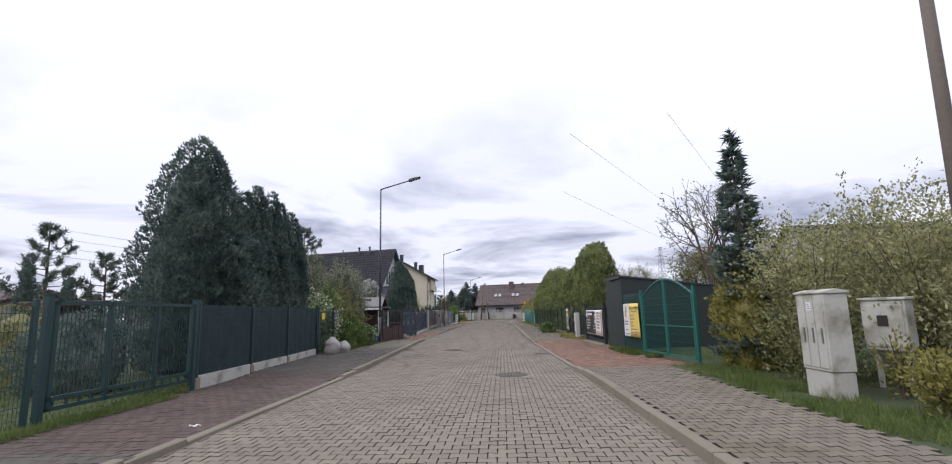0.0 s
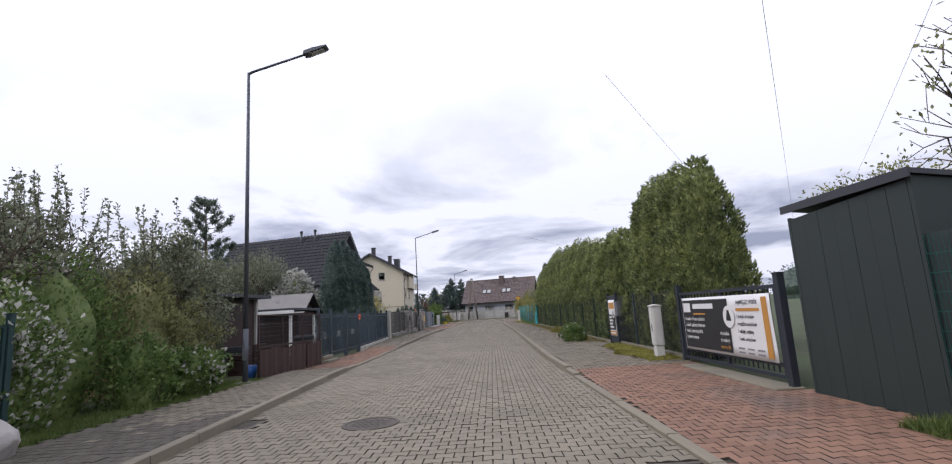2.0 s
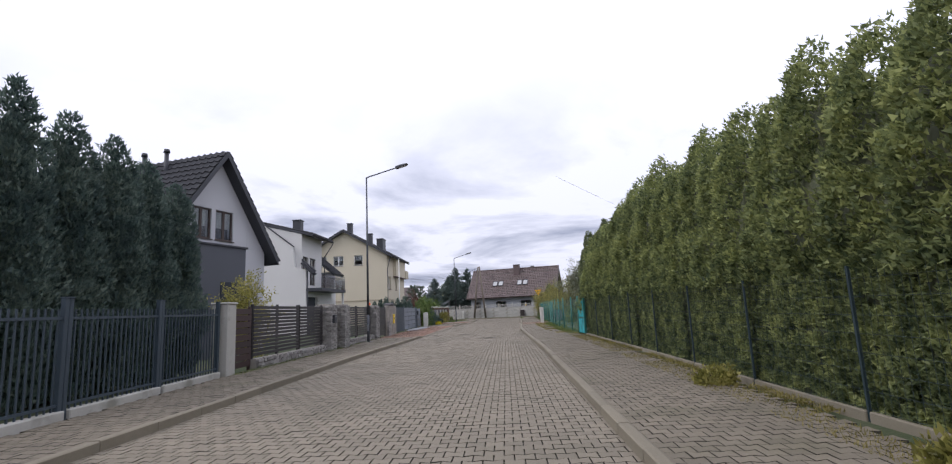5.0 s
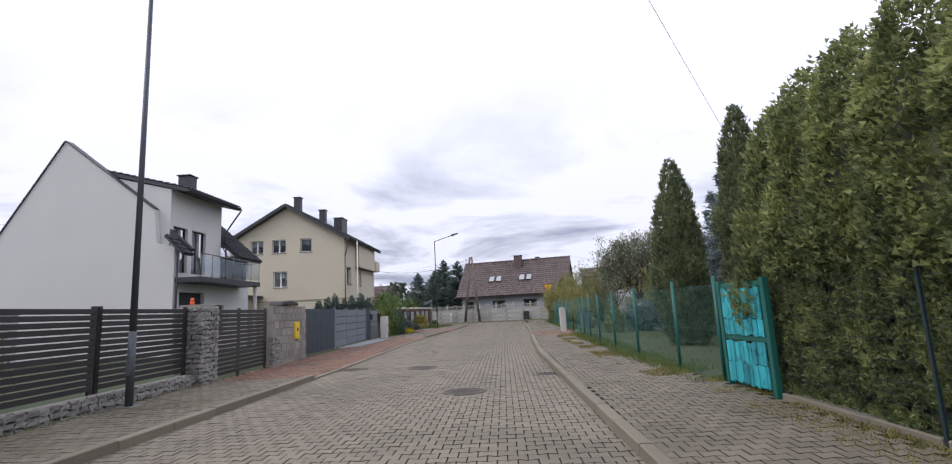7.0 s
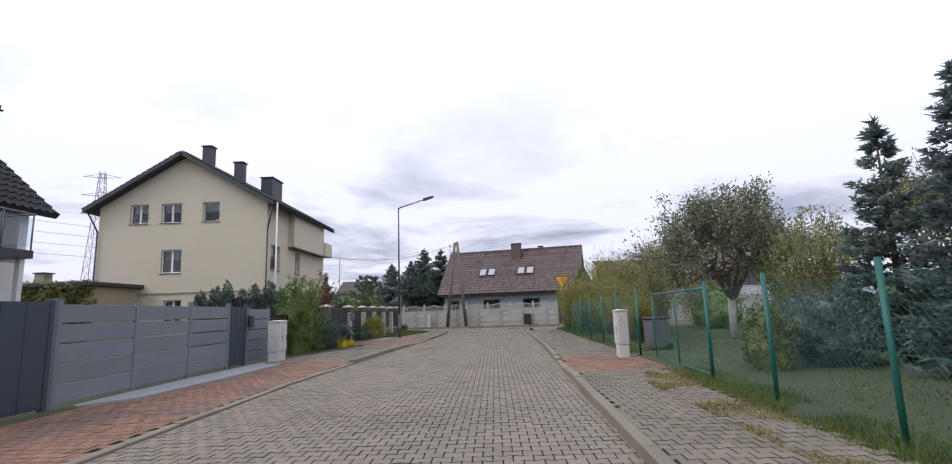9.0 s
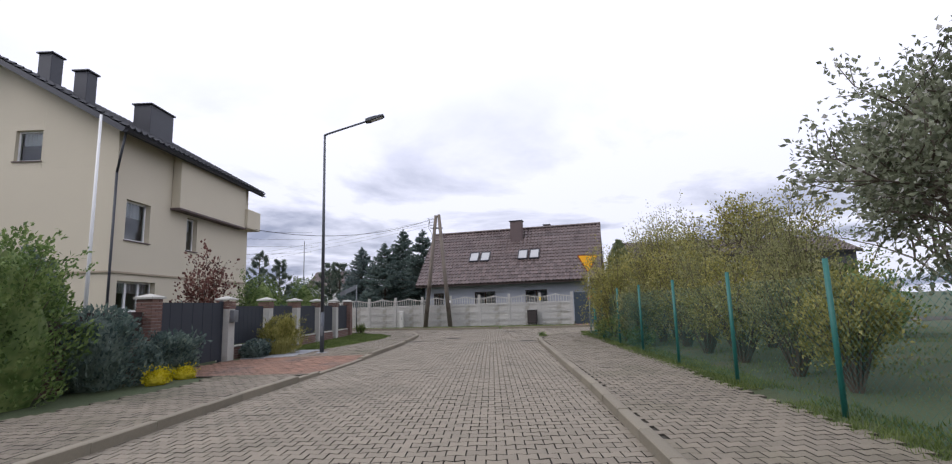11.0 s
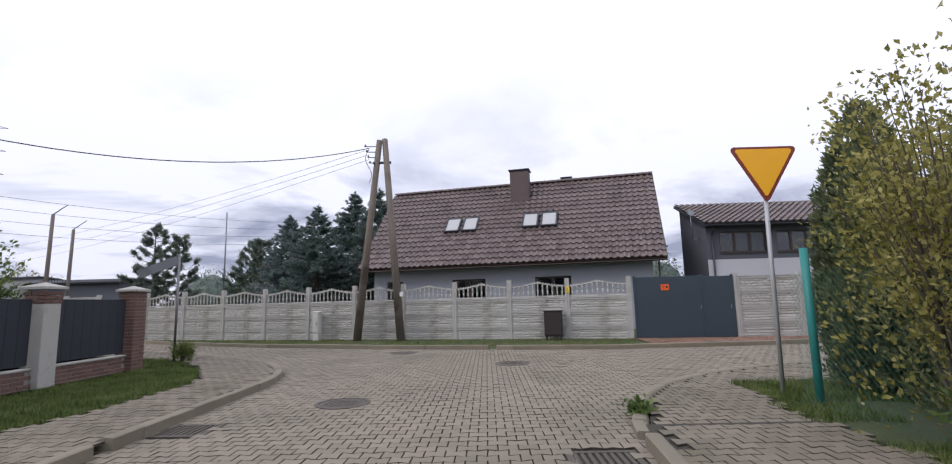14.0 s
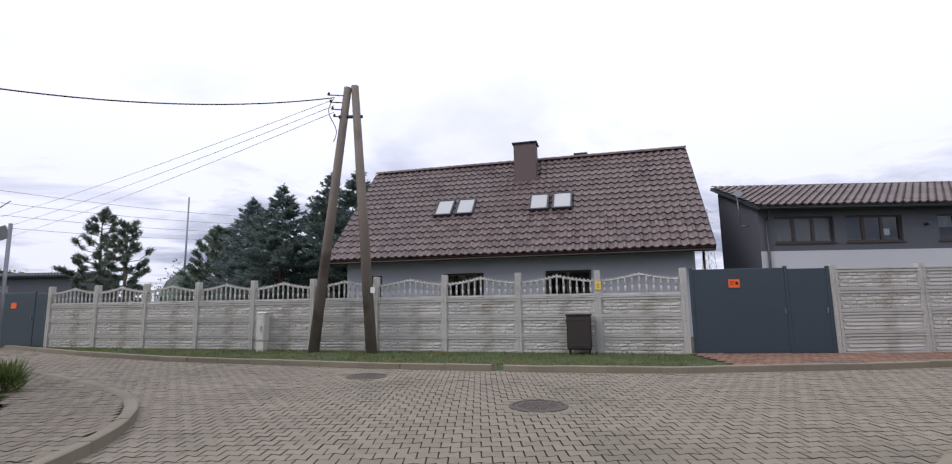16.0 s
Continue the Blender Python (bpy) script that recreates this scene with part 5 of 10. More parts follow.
def brick_band(parent, m, L, h, z0=0.0, d=0.12, seed=1):
    """Courses of brick in running bond on a mortar core, x along."""
    bm = bmesh.new()
    box(bm, 0.004, L - 0.004, 0.008, d - 0.008, z0, z0 + h - 0.004)
    part("mortar_core", bm, MORTAR, parent, "", m)
    r = random.Random(seed)
    for i in range(int(h / 0.075)):
        x = 0.125 - (0.125 if i % 2 else 0)
        while x < L + 0.06:
            if 0.06 < x < L - 0.06:
                link_mesh("brick", BRICK_MESH, None, parent, "", m @ pose(x, d / 2 + r.uniform(-0.003, 0.003), z0 + 0.036 + i * 0.075) @ Matrix.Diagonal((1, d / 0.11, 1, 1)))
            x += 0.25


def print_lines(parent, x0, z_top, widths, h, gap, material, y=-0.006):
    for i, w in enumerate(widths):
        bar(parent, x0, x0 + w, z_top - i * gap - h, z_top - i * gap, material, y)

# ---- left side of the street ----
# first garden: sliding gate, netted fence on a plinth, tall thujas
m, L = along((-6.5, 6.9), (-6.42, 10.25), 0.0)
gate = thing("sliding_gate", "dark green steel sliding gate of thin vertical bars, closed", "gate", "", m)
for u, w in ((0.0, 0.1), (L, 0.1)):
    post(gate, u, 0, -0.05, 1.86, w, GREEN_PAINT, 0.01, "gate_post")
bm = bmesh.new()
for z in (0.22, 0.36, 1.72):
    box(bm, 0.1, L - 0.09, -0.03, 0.03, z, z + 0.06)
for u in (0.1, L * 0.33, L * 0.66, L - 0.15):
    box(bm, u, u + 0.06, -0.03, 0.03, 0.22, 1.78)
part("gate_frame", bm, GREEN_PAINT, gate)
for i in range(int((L - 0.3) / 0.075)):
    bm = bmesh.new()
    tube(bm, (0.17 + i * 0.075, 0, 0.41), (0.17 + i * 0.075, 0, 1.73), 0.008, 0.008, 5, False)
    part("rod", bm, GREEN_PAINT, gate)
for i in range(14):
    bm = bmesh.new()
    u = 0.2 + i * (L - 0.4) / 13
    box(bm, u, u + 0.03, -0.015, 0.015, 0.27, 0.37)
    part("spacer", bm, GREEN_PAINT, gate)
m, L = along((-6.62, 1.5), (-6.5, 6.7), 0.0)
gate_far = thing("mesh_fence", "dark green welded mesh fence beside a sliding gate", "fence", "", m)
for i in range(3):
    post(gate_far, i * L / 2, 0, -0.05, 1.8, 0.07, GREEN_PAINT)
wires_panel(gate_far, L, 0.1, 1.7, 0.06, 0.25, 0.004, GREEN_PAINT)

fence_pts = [(-6.42, 10.4), (-6.55, 12.95), (-6.7, 15.5), (-6.95, 18.55)]
for i, (p, q) in enumerate(zip(fence_pts, fence_pts[1:])):
    m, L = along(p, q, 0.0)
    f = thing("netted_fence", "green mesh fence with dark shade net on a concrete plinth", "fence", "netted fence bays", m)
    part("plinth", bbox(0.07, L - 0.07, -0.03, 0.03, -0.1, 0.3, w=0.008), PLINTH, f, "pale concrete gravel board")
    post(f, 0, 0, -0.1, 1.84, 0.06, GREEN_PAINT)
    part("post_foot", bbox(-0.09, 0.09, -0.06, 0.06, -0.1, 0.26, w=0.012), KERB, f)
    wires_panel(f, L, 0.32, 1.78, 0.05, 0.2, 0.003, GREEN_PAINT)
    bm = bmesh.new()
    k = 14
    rows = [[bm.verts.new((L * a / k, 0.02 + 0.015 * math.sin(a * 2.3 + i) + 0.012 * math.sin(b * 2.1 + a), 0.31 + 1.46 * b / 6)) for a in range(k + 1)] for b in range(7)]
    for r0, r1 in zip(rows, rows[1:]):
        for a in range(k):
            bm.faces.new((r0[a], r0[a + 1], r1[a + 1], r1[a]))
    net = part("shade_net", bm, GREEN_NET, f, "dark green shade net")
    net.modifiers.new("thickness", "SOLIDIFY").thickness = 0.004
post_end = thing("fence_post", "dark green steel fence post at a garden corner", "post", "", pose(-6.95, 18.6, 0))
post(post_end, 0, 0, -0.1, 1.9, 0.07, GREEN_PAINT)

thuja(-8.9, 13.9, 6.75, 1.62, 13000, THUJA_DARK, 11, "broad tall dark-green thuja behind a netted fence", ry=1.6, face=-0.4)
for i, (yy, hh, rr) in enumerate(((15.4, 5.4, 0.74), (16.3, 5.9, 0.74), (17.2, 5.85, 0.74), (18.05, 5.65, 0.74), (18.9, 5.4, 0.72))):
    thuja(-8.22 - 0.08 * (i % 2), yy, hh, rr, 5200, THUJA_DARK, 20 + i, "slim dark-green columnar thuja in a close row", "row of dark thujas", face=-0.4)
shrub(-8.7, 10.0, 1.75, 1.2, 4600, THUJA_DARK, 31, "rounded dark evergreen bush on a lawn", leaf=0.12, wide=0.06, core=0.7)
shrub(-11.5, 11.5, 2.1, 1.2, 2600, LEAF_OLIVE, 32, "olive-green garden shrub on the lawn")
shrub(-9.4, 6.2, 1.2, 0.8, 1500, THUJA_DARK, 33, "low dark evergreen bush beside the gate", core=0.6)
for i, (x, y, h) in enumerate(((-19.9, 20.0, 4.3), (-18.6, 20.6, 3.3))):
    thuja(x, y, h, 0.36, 1700, THUJA_DARK, 34 + 3 * i, "tall post overgrown with dark ivy in a garden", "ivy-clad posts")
shelter = thing("garden_shelter", "low garden shelter with a flat dark brown roof on posts", "shed", "", pose(-14.3, 14.6, 0.0, 0, 0, 8))
for x, y in ((0, 0), (2.0, 0), (0, 1.3), (2.0, 1.3)):
    post(shelter, x, y, -0.05, 1.95, 0.09, BROWN_BOARD)
for i in range(8):
    part("board", bbox(1.02, 1.98, 0.1, 0.13, 0.05 + i * 0.235, 0.275 + i * 0.235, w=0.004), BROWN_BOARD, shelter)
part("roof", bbox(-0.25, 2.25, -0.25, 1.55, 1.952, 2.12, w=0.02), BROWN_BOARD, shelter)
scrap = bmesh.new()
rows = [[scrap.verts.new((0.026 * a, 0.03 * b, 0.008 + 0.012 * math.sin(a * 1.9 + b))) for a in range(6)] for b in range(3)]
for r0, r1 in zip(rows, rows[1:]):
    for a in range(5):
        scrap.faces.new((r0[a], r0[a + 1], r1[a + 1], r1[a]))
paper = tagged(part("paper_scrap", scrap, INK_WHITE, None, "", pose(-4.0, 6.4, 0.125, 0, 0, 20)), "crumpled white paper scrap lying on the footpath", "litter")
paper.modifiers.new("thickness", "SOLIDIFY").thickness = 0.003
stone_pier(-12.6, 12.2, 12, 0.9, 0.5, 1.05, "low stone-filled garden pillar on a lawn", 79)
pine(-23.0, 24.0, 6.4, 1.7, 35, "sparse pine in a far garden")
pine(-21.5, 26.0, 5.0, 1.7, 36, "dark pine in a far garden", 0.15)

# far low house and beige house seen over the first gate
def plain_house(name, label, x0, x1, y0, y1, eave, ridge, wall_mat, roof_mat, ridge_along="x", windows=(), over=0.4):
    t = thing(name, label, "house", "", pose(x0, y0, 0))
    w, d = x1 - x0, y1 - y0
    gab_x = [(0, eave), (w, eave), (w / 2, ridge)]
    gab_y = [(0, eave), (d, eave), (d / 2, ridge)]
    ops = {k: [o[1:5] for o in windows if o[0] == k] for k in "SENW"}
    poses = {"S": (pose(0, 0, 0), w), "E": (pose(w, 0, 0, 0, 0, 90), d), "N": (pose(w, d, 0, 0, 0, 180), w), "W": (pose(0, d, 0, 0, 0, 270), d)}
    for k, (mm, ln) in poses.items():
        g = None
        if ridge_along == "y" and k in "SN":
            g = gab_x
        if ridge_along == "x" and k in "EW":
            g = gab_y
        wall(t, mm, ln, eave, ops[k], wall_mat, 0.3, g)
        for o in windows:
            if o[0] == k:
                window_in(t, mm, *o[1:5], o[5], o[6], curtain=o[7])
    half = (d if ridge_along == "x" else w) / 2
    pitch = math.degrees(math.atan2(ridge - eave, half))
    run = math.hypot(half, ridge - eave) + over
    drop = over * math.sin(radians(pitch))
    back = over * math.cos(radians(pitch))
    ln = (w if ridge_along == "x" else d) + 2 * over
    if ridge_along == "x":
        sl = [slope_pose((-over, -back, eave - drop + 0.05), 0, pitch), slope_pose((w + over, d + back, eave - drop + 0.05), 180, pitch)]
    else:
        sl = [slope_pose((w + back, -over, eave - drop + 0.05), 90, pitch), slope_pose((-back, d + over, eave - drop + 0.05), 270, pitch)]
    for mm in sl:
        bm = bmesh.new()
        box(bm, 0, ln, 0.03, run + 0.02, -0.03, 0.06)
        r = part("roof", bm, roof_mat, t, "", mm)
        tile_field("tiling", ln, int(run / 0.36) + 1, 0.3, run / (int(run / 0.36) + 1), roof_mat, r, pose(0, 0, 0.075))
        gutter_on(r, pose(0, 0, 0.02), ln)
    return t


plain_house("bungalow", "low pale bungalow far behind the gardens", -33, -24.5, 22, 29, 2.2, 3.1, RENDER_PALE, TILE_BROWN, "x", [("E", 2, 3.2, 0.9, 2.0, FRAME_WHITE, 2, 0.5)])
plain_house("beige_house", "old beige rendered house with a brown roof behind the shrubs", -21, -14.5, 27.5, 35, 2.9, 4.2, RENDER_BEIGE, TILE_BROWN, "y", [("S", 2, 3.3, 1.3, 2.5, FRAME_WHITE, 2, 0.5), ("E", 2.5, 3.8, 1.3, 2.5, FRAME_WHITE, 2, 0.5)])

# wicket with a yellow notice, and sacks beside it
m, L = along((-6.95, 18.75), (-6.85, 20.15), 0.0)
wicket = thing("garden_wicket", "dark green mesh garden gate with a small yellow notice", "gate", "", m)
for u in (0.0, L):
    post(wicket, u, 0, -0.05, 1.8, 0.08, GREEN_PAINT, 0.008)
bm = bmesh.new()
for z in (0.12, 1.62):
    box(bm, 0.06, L - 0.06, -0.02, 0.02, z, z + 0.04)
for u in (0.06, L - 0.1):
    box(bm, u, u + 0.04, -0.02, 0.02, 0.16, 1.62)
part("gate_frame", bm, GREEN_PAINT, wicket)
wires_panel(wicket, L - 0.12, 0.14, 1.64, 0.06, 0.2, 0.004, GREEN_PAINT).matrix_basis = pose(0.06, 0, 0)
bm = bmesh.new()
box(bm, 0.25, 0.5, -0.035, -0.03, 1.36, 1.6)
part("notice", bm, YELLOW, wicket, "small yellow notice plate")


def sack(x, y, r, h, seed):
    rng = np.random.default_rng(seed)
    bm = bmesh.new()
    rings = []
    for i in range(11):
        f = i / 10
        q = r * (0.82 + 0.5 * math.sin(min(1, f * 1.25) * math.pi) * 0.5) * (1 if f < 0.75 else max(0.16, 1 - (f - 0.75) * 3.2))
        ring = []
        for k in range(16):
            a = 2 * math.pi * k / 16
            n1 = 1 + 0.3 * noise.noise(Vector((math.cos(a) * 2 + seed, math.sin(a) * 2, f * 3))) + 0.12 * noise.noise(Vector((math.cos(a) * 6 + seed, math.sin(a) * 6, f * 9)))
            ring.append(bm.verts.new((math.cos(a) * q * n1, math.sin(a) * q * n1 * 0.85, h * f + 0.02 * rng.normal())))
        rings.append(ring)
    for a, b in zip(rings, rings[1:]):
        for k in range(16):
            bm.faces.new((a[k], a[(k + 1) % 16], b[(k + 1) % 16], b[k])).smooth = True
    bm.faces.new(rings[0][::-1])
    bm.faces.new(rings[-1])
    return tagged(part("sack", bm, SACK, None, "", pose(x, y, 0.08, 0, 0, seed * 40)), "full off-white woven plastic sack standing on the pavement", "sack", "sacks by the gate")


sack(-6.4, 18.75, 0.28, 0.62, 1)
sack(-6.12, 19.3, 0.25, 0.45, 2)
sack(-6.5, 19.35, 0.22, 0.5, 3)

# shrubbery up to the first lamp
shrub(-7.7, 20.6, 2.6, 1.0, 4200, LEAF, 41, "tall leafy shrub with white blossom behind the fence", flowers=BLOSSOM, stems=14, bloom=0.28)
shrub(-8.3, 22.4, 3.3, 1.3, 5600, LEAF, 42, "large fresh-green garden shrub", stems=16)
shrub(-8.2, 24.5, 3.2, 1.25, 5200, LEAF_OLIVE, 43, "large grey-green garden shrub with upright shoots", stems=18)
shrub(-7.0, 22.9, 1.5, 0.7, 2200, LEAF, 44, "bright green bush at the edge of the footpath", stems=10)
shrub(-6.75, 24.3, 1.15, 0.6, 2600, LEAF, 45, "small dense bush with white flowers at the edge of the footpath", flowers=BLOSSOM, bloom=0.08)
broad_tree(-9.6, 21.8, 4.2, 1.5, 1.4, 5200, LEAF_GREY, 46, "young fruit tree with upright shoots just coming into leaf", limbs=9, twig_only=True, shoots=46, leaf=0.09, wide=0.05)
broad_tree(-8.9, 26.0, 3.7, 1.2, 1.1, 9000, LEAF_GREY, 47, "apple tree with grey-green leaves and upright shoots in a front garden", limbs=8, shoots=40, leaf=0.09, wide=0.055)
broad_tree(-10.6, 24.0, 4.3, 1.4, 1.6, 4200, LEAF_GREY, 48, "fruit tree with upright budding shoots", limbs=10, twig_only=True, shoots=44, leaf=0.09, wide=0.05)
shrub(-8.8, 27.4, 3.3, 1.15, 4600, LEAF_GREY, 49, "grey-green fruit bush with upright shoots beside a yard", stems=22, upright=0.9)
shrub(-7.9, 25.6, 2.3, 0.95, 3200, LEAF_OLIVE, 50, "loose olive-green bush in a front garden", stems=14)
street_lamp(-6.3, 25.7, 8.05, 1.55, 0.42, "tall slim dark steel street lamp with one arm over the road", 0, 0.0)

# yard with a lean-to, a brown fence, and clutter
m, L = along((-6.35, 26.6), (-6.0, 30.3), 0.0)
yard = thing("sheet_fence", "low rusty brown sheet-metal fence with a thin rail above it", "fence", "", m)
for i in range(7):
    a, b = i * L / 7, (i + 1) * L / 7 - 0.01
    bm = bmesh.new()
    k = 6
    lo = [bm.verts.new((a + (b - a) * j / k, 0.012 * math.sin(j * 1.7 + i) - 0.015 * (i % 2), 0.06)) for j in range(k + 1)]
    hi = [bm.verts.new((v.co.x, v.co.y, 0.8 + 0.03 * math.sin(i * 2.2))) for v in lo]
    for j in range(k):
        bm.faces.new((lo[j], lo[j + 1], hi[j + 1], hi[j]))
    part("sheet", bm, RUST, yard).modifiers.new("thickness", "SOLIDIFY").thickness = 0.012
for i in range(4):
    post(yard, i * L / 3, 0.05, -0.05, 1.72, 0.05, BROWN_BOARD)
bm = bmesh.new()
box(bm, 0, L, 0.03, 0.07, 1.68, 1.72)
box(bm, 0, L, 0.03, 0.07, 0.84, 0.88)
part("rail", bm, BROWN_BOARD, yard)
wires_panel(yard, L, 0.9, 1.68, 0.06, 0.12, 0.003, DARK_METAL, y=0.05)

shed = thing("lean_to", "open brown wooden lean-to with flat dark roof and pale posts", "shed", "", pose(-13.4, 28.6, 0.0))
for i in range(18):
    bm = bmesh.new()
    box(bm, 0, 4.6, 2.9, 2.93, 0.05 + i * 0.13, 0.172 + i * 0.13)
    part("board", bm, BROWN_BOARD, shed)
for i in range(12):
    bm = bmesh.new()
    box(bm, 4.55, 4.58, 0.2 + i * 0.22, 0.41 + i * 0.22, 0.05, 2.35)
    part("board", bm, BROWN_BOARD, shed)
for x, y in ((0, 0), (2.4, 0), (4.6, 0), (4.6, 2.9)):
    post(shed, x, y, -0.05, 2.4, 0.11, CONCRETE)
bm = bmesh.new()
box(bm, -0.4, 5.0, -0.5, 3.3, 2.4, 2.5)
box(bm, -0.4, 5.0, -0.5, -0.42, 2.5, 2.62)
part("roof", bm, DARK_METAL, shed)
bm = bmesh.new()
box(bm, -0.35, 5.06, -0.56, -0.5, 2.28, 2.44)
part("fascia", bm, DARK_METAL, shed)
part("plaster_wall", bbox(3.2, 4.7, -0.78, -0.6, 0, 2.05, w=0.01), RENDER_GREY, shed, "stained pale plaster wall")
port = thing("carport", "low white-edged carport behind a picket gate", "carport", "", pose(-11.0, 33.2, 0.0))
for x, y in ((0, 0), (1.4, 0), (2.8, 0), (0, 2.6), (2.8, 2.6)):
    post(port, x, y, -0.05, 1.78, 0.1, WHITE_PAINT)
part("roof", bbox(-0.2, 3.0, -0.2, 2.8, 1.95, 2.05, w=0.01), DARK_METAL, port)
part("fascia", bbox(-0.22, 3.02, -0.25, -0.2, 1.84, 1.96, w=0.006), WHITE_PAINT, port)
drum = thing("drum", "rusty brown steel drum standing behind a low sheet fence", "drum", "", pose(-6.5, 30.1, 0.05))
bm = bmesh.new()
for z0, z1, q in ((0.0, 0.27, 0.29), (0.27, 0.29, 0.305), (0.29, 0.54, 0.29), (0.54, 0.56, 0.305), (0.56, 0.8, 0.29)):
    tube(bm, (0, 0, z0), (0, 0, z1), q, q, 18)
part("shell", bm, RUST, drum)
tyre = thing("tyre", "old black car tyre lying on a rusty drum", "tyre", "", pose(-6.5, 30.1, 0.945, 0, 0, 0))
bm = bmesh.new()
rings = []
for i in range(28):
    a = 2 * math.pi * i / 28
    rings.append([bm.verts.new((math.cos(a) * (0.24 + 0.08 * math.cos(b)), math.sin(a) * (0.24 + 0.08 * math.cos(b)), 0.09 * math.sin(b))) for b in np.linspace(0, 2 * math.pi, 10, False)])
for i in range(28):
    for j in range(10):
        bm.faces.new((rings[i][j], rings[(i + 1) % 28][j], rings[(i + 1) % 28][(j + 1) % 10], rings[i][(j + 1) % 10])).smooth = True
part("tread", bm, RUBBER, tyre)
tagged(part("sand_heap", core_blob(1.3, 1.1, 0, 1.2, lambda f: 1.02 - f, 3, 8, 20, 1.0), SAND, None, "", pose(-9.2, 25.4, 0.05)), "heap of brown sand in the garden", "sand heap")
crate_bits = ((-7.6, 28.0, 0.5, 0.35, 0.6, BROWN_BOARD), (-8.2, 29.0, 0.7, 0.4, 0.8, DARK_METAL), (-7.4, 28.8, 0.35, 0.3, 0.85, RUST))
for i, (x, y, w, d, h, mt) in enumerate(crate_bits):
    t = thing("crate", "worn dark crate among clutter in a yard", "crate", "yard clutter", pose(x, y, 0.05, 0, 0, 17 * i))
    for k in range(4):
        bm = bmesh.new()
        box(bm, -w / 2, w / 2, -d / 2, d / 2, k * h / 4, (k + 1) * h / 4 - 0.02)
        part("plank", bm, mt, t)
bucket = bmesh.new()
tube(bucket, (0, 0, 0), (0, 0, 0.34), 0.13, 0.17, 16)
tagged(part("bucket", bucket, BLUE_PLASTIC, None, "", pose(-6.75, 26.9, 0.06)), "blue plastic bucket beside the fence", "bucket")

# small dark hut with a pale roof
hut = thing("garden_hut", "small dark wooden hut with a grey-brown felt roof", "shed", "", pose(-11.7, 36.6, 0.0))
for i in range(12):
    for y in (0.0, 2.0):
        bm = bmesh.new()
        box(bm, 0, 2.5, y, y + 0.03, 0.05 + i * 0.16, 0.2 + i * 0.16)
        part("board", bm, BROWN_BOARD, hut)
    for x in (0.0, 2.47):
        bm = bmesh.new()
        box(bm, x, x + 0.03, 0.03, 2.0, 0.05 + i * 0.16, 0.2 + i * 0.16)
        part("board", bm, BROWN_BOARD, hut)
bm = bmesh.new()
prism(bm, [(0.03, 1.98), (2.0, 1.98), (1.0, 2.72)], 0, 2.4, 2.5)
part("gable", bm, BROWN_BOARD, hut)
for s, a in ((slope_pose((-0.2, -0.25, 1.86), 0, 36), 1), (slope_pose((2.85, 2.28, 1.86), 180, 36), 0)):
    bm = bmesh.new()
    box(bm, 0, 3.05, 0, 1.6, 0, 0.05)
    part("roof", bm, ROOF_FELT if a else DARK_METAL, hut, "grey-brown felt roof slope" if a else "", s)

# steel picket fence with a wicket and a double gate
def picket_bay(p, q, label, h=1.72, z0=0.14, gate=False, gap=0.115, plinth=False, mat=None, group="steel picket bays", name="picket_fence"):
    mat = mat or SLATE_BLUE
    m, L = along(p, q, 0.03)
    t = thing(name, label, "gate" if gate else "fence", group, m)
    post(t, 0, 0, -0.05, h + 0.12, 0.08, mat, 0.006)
    post(t, L - 0.09, 0, -0.05, h + 0.12, 0.08, mat, 0.006)
    bars = [(0.1, L - 0.18, z, z + 0.04) for z in (z0 + 0.12, h - 0.2)]
    if gate:
        bars += [(0.06, 0.1, z0, h - 0.1), (L - 0.18, L - 0.14, z0, h - 0.1)]
    for n_, (a, b, c, d) in enumerate(bars):
        bm = bmesh.new()
        box(bm, a if gate else 0.05, b if gate else L - 0.13, -0.018, 0.018, c, d)
        part("rail" if n_ < 2 else "stile", bm, mat, t)
    if gate:
        for u in (L / 2 - 0.16, L / 2, L / 2 + 0.16) if L > 1.5 else (L / 2 - 0.06, L / 2 + 0.06):
            bm = bmesh.new()
            for sx in (-1, 1):
                for sz in (-1, 1):
                    tube(bm, (u + sx * 0.075 - 0.04, -0.014, 0.92), (u - 0.04, -0.014, 0.92 + sz * 0.11), 0.009, 0.009, 5)
            part("ornament", bm, GALV, t, "small galvanised diamond ornament")
    k = int((L - 0.28) / gap)
    for i in range(k + 1):
        u = 0.13 + i * (L - 0.33) / max(1, k)
        bm = bmesh.new()
        box(bm, u - 0.011, u + 0.011, -0.011, 0.011, z0, h - 0.04)
        part("picket", bm, mat, t)
    if plinth:
        part("plinth", bbox(0.05, L - 0.05, -0.09, 0.09, -0.1, 0.2, w=0.015), PLINTH, t, "pale concrete plinth")
    return t


picket_bay((-6.15, 30.5), (-6.15, 31.8), "blue-grey steel picket wicket, closed", gate=True, name="picket_wicket")
step = thing("concrete_step", "worn pale concrete steps at a garden gate", "steps", "", pose(-5.95, 31.15, 0))
part("tread", bbox(-0.25, 0.12, -0.6, 0.55, -0.1, 0.13, w=0.02), KERB, step)
part("tread", bbox(-0.25, -0.06, -0.55, 0.5, 0.13, 0.26, w=0.02), KERB, step)
picket_bay((-6.18, 31.9), (-6.2, 33.85), "leaf of a blue-grey steel picket driveway gate", gate=True, name="picket_gate", group="driveway gate leaves")
picket_bay((-6.2, 33.95), (-6.18, 35.7), "leaf of a blue-grey steel picket driveway gate", gate=True, name="picket_gate", group="driveway gate leaves")
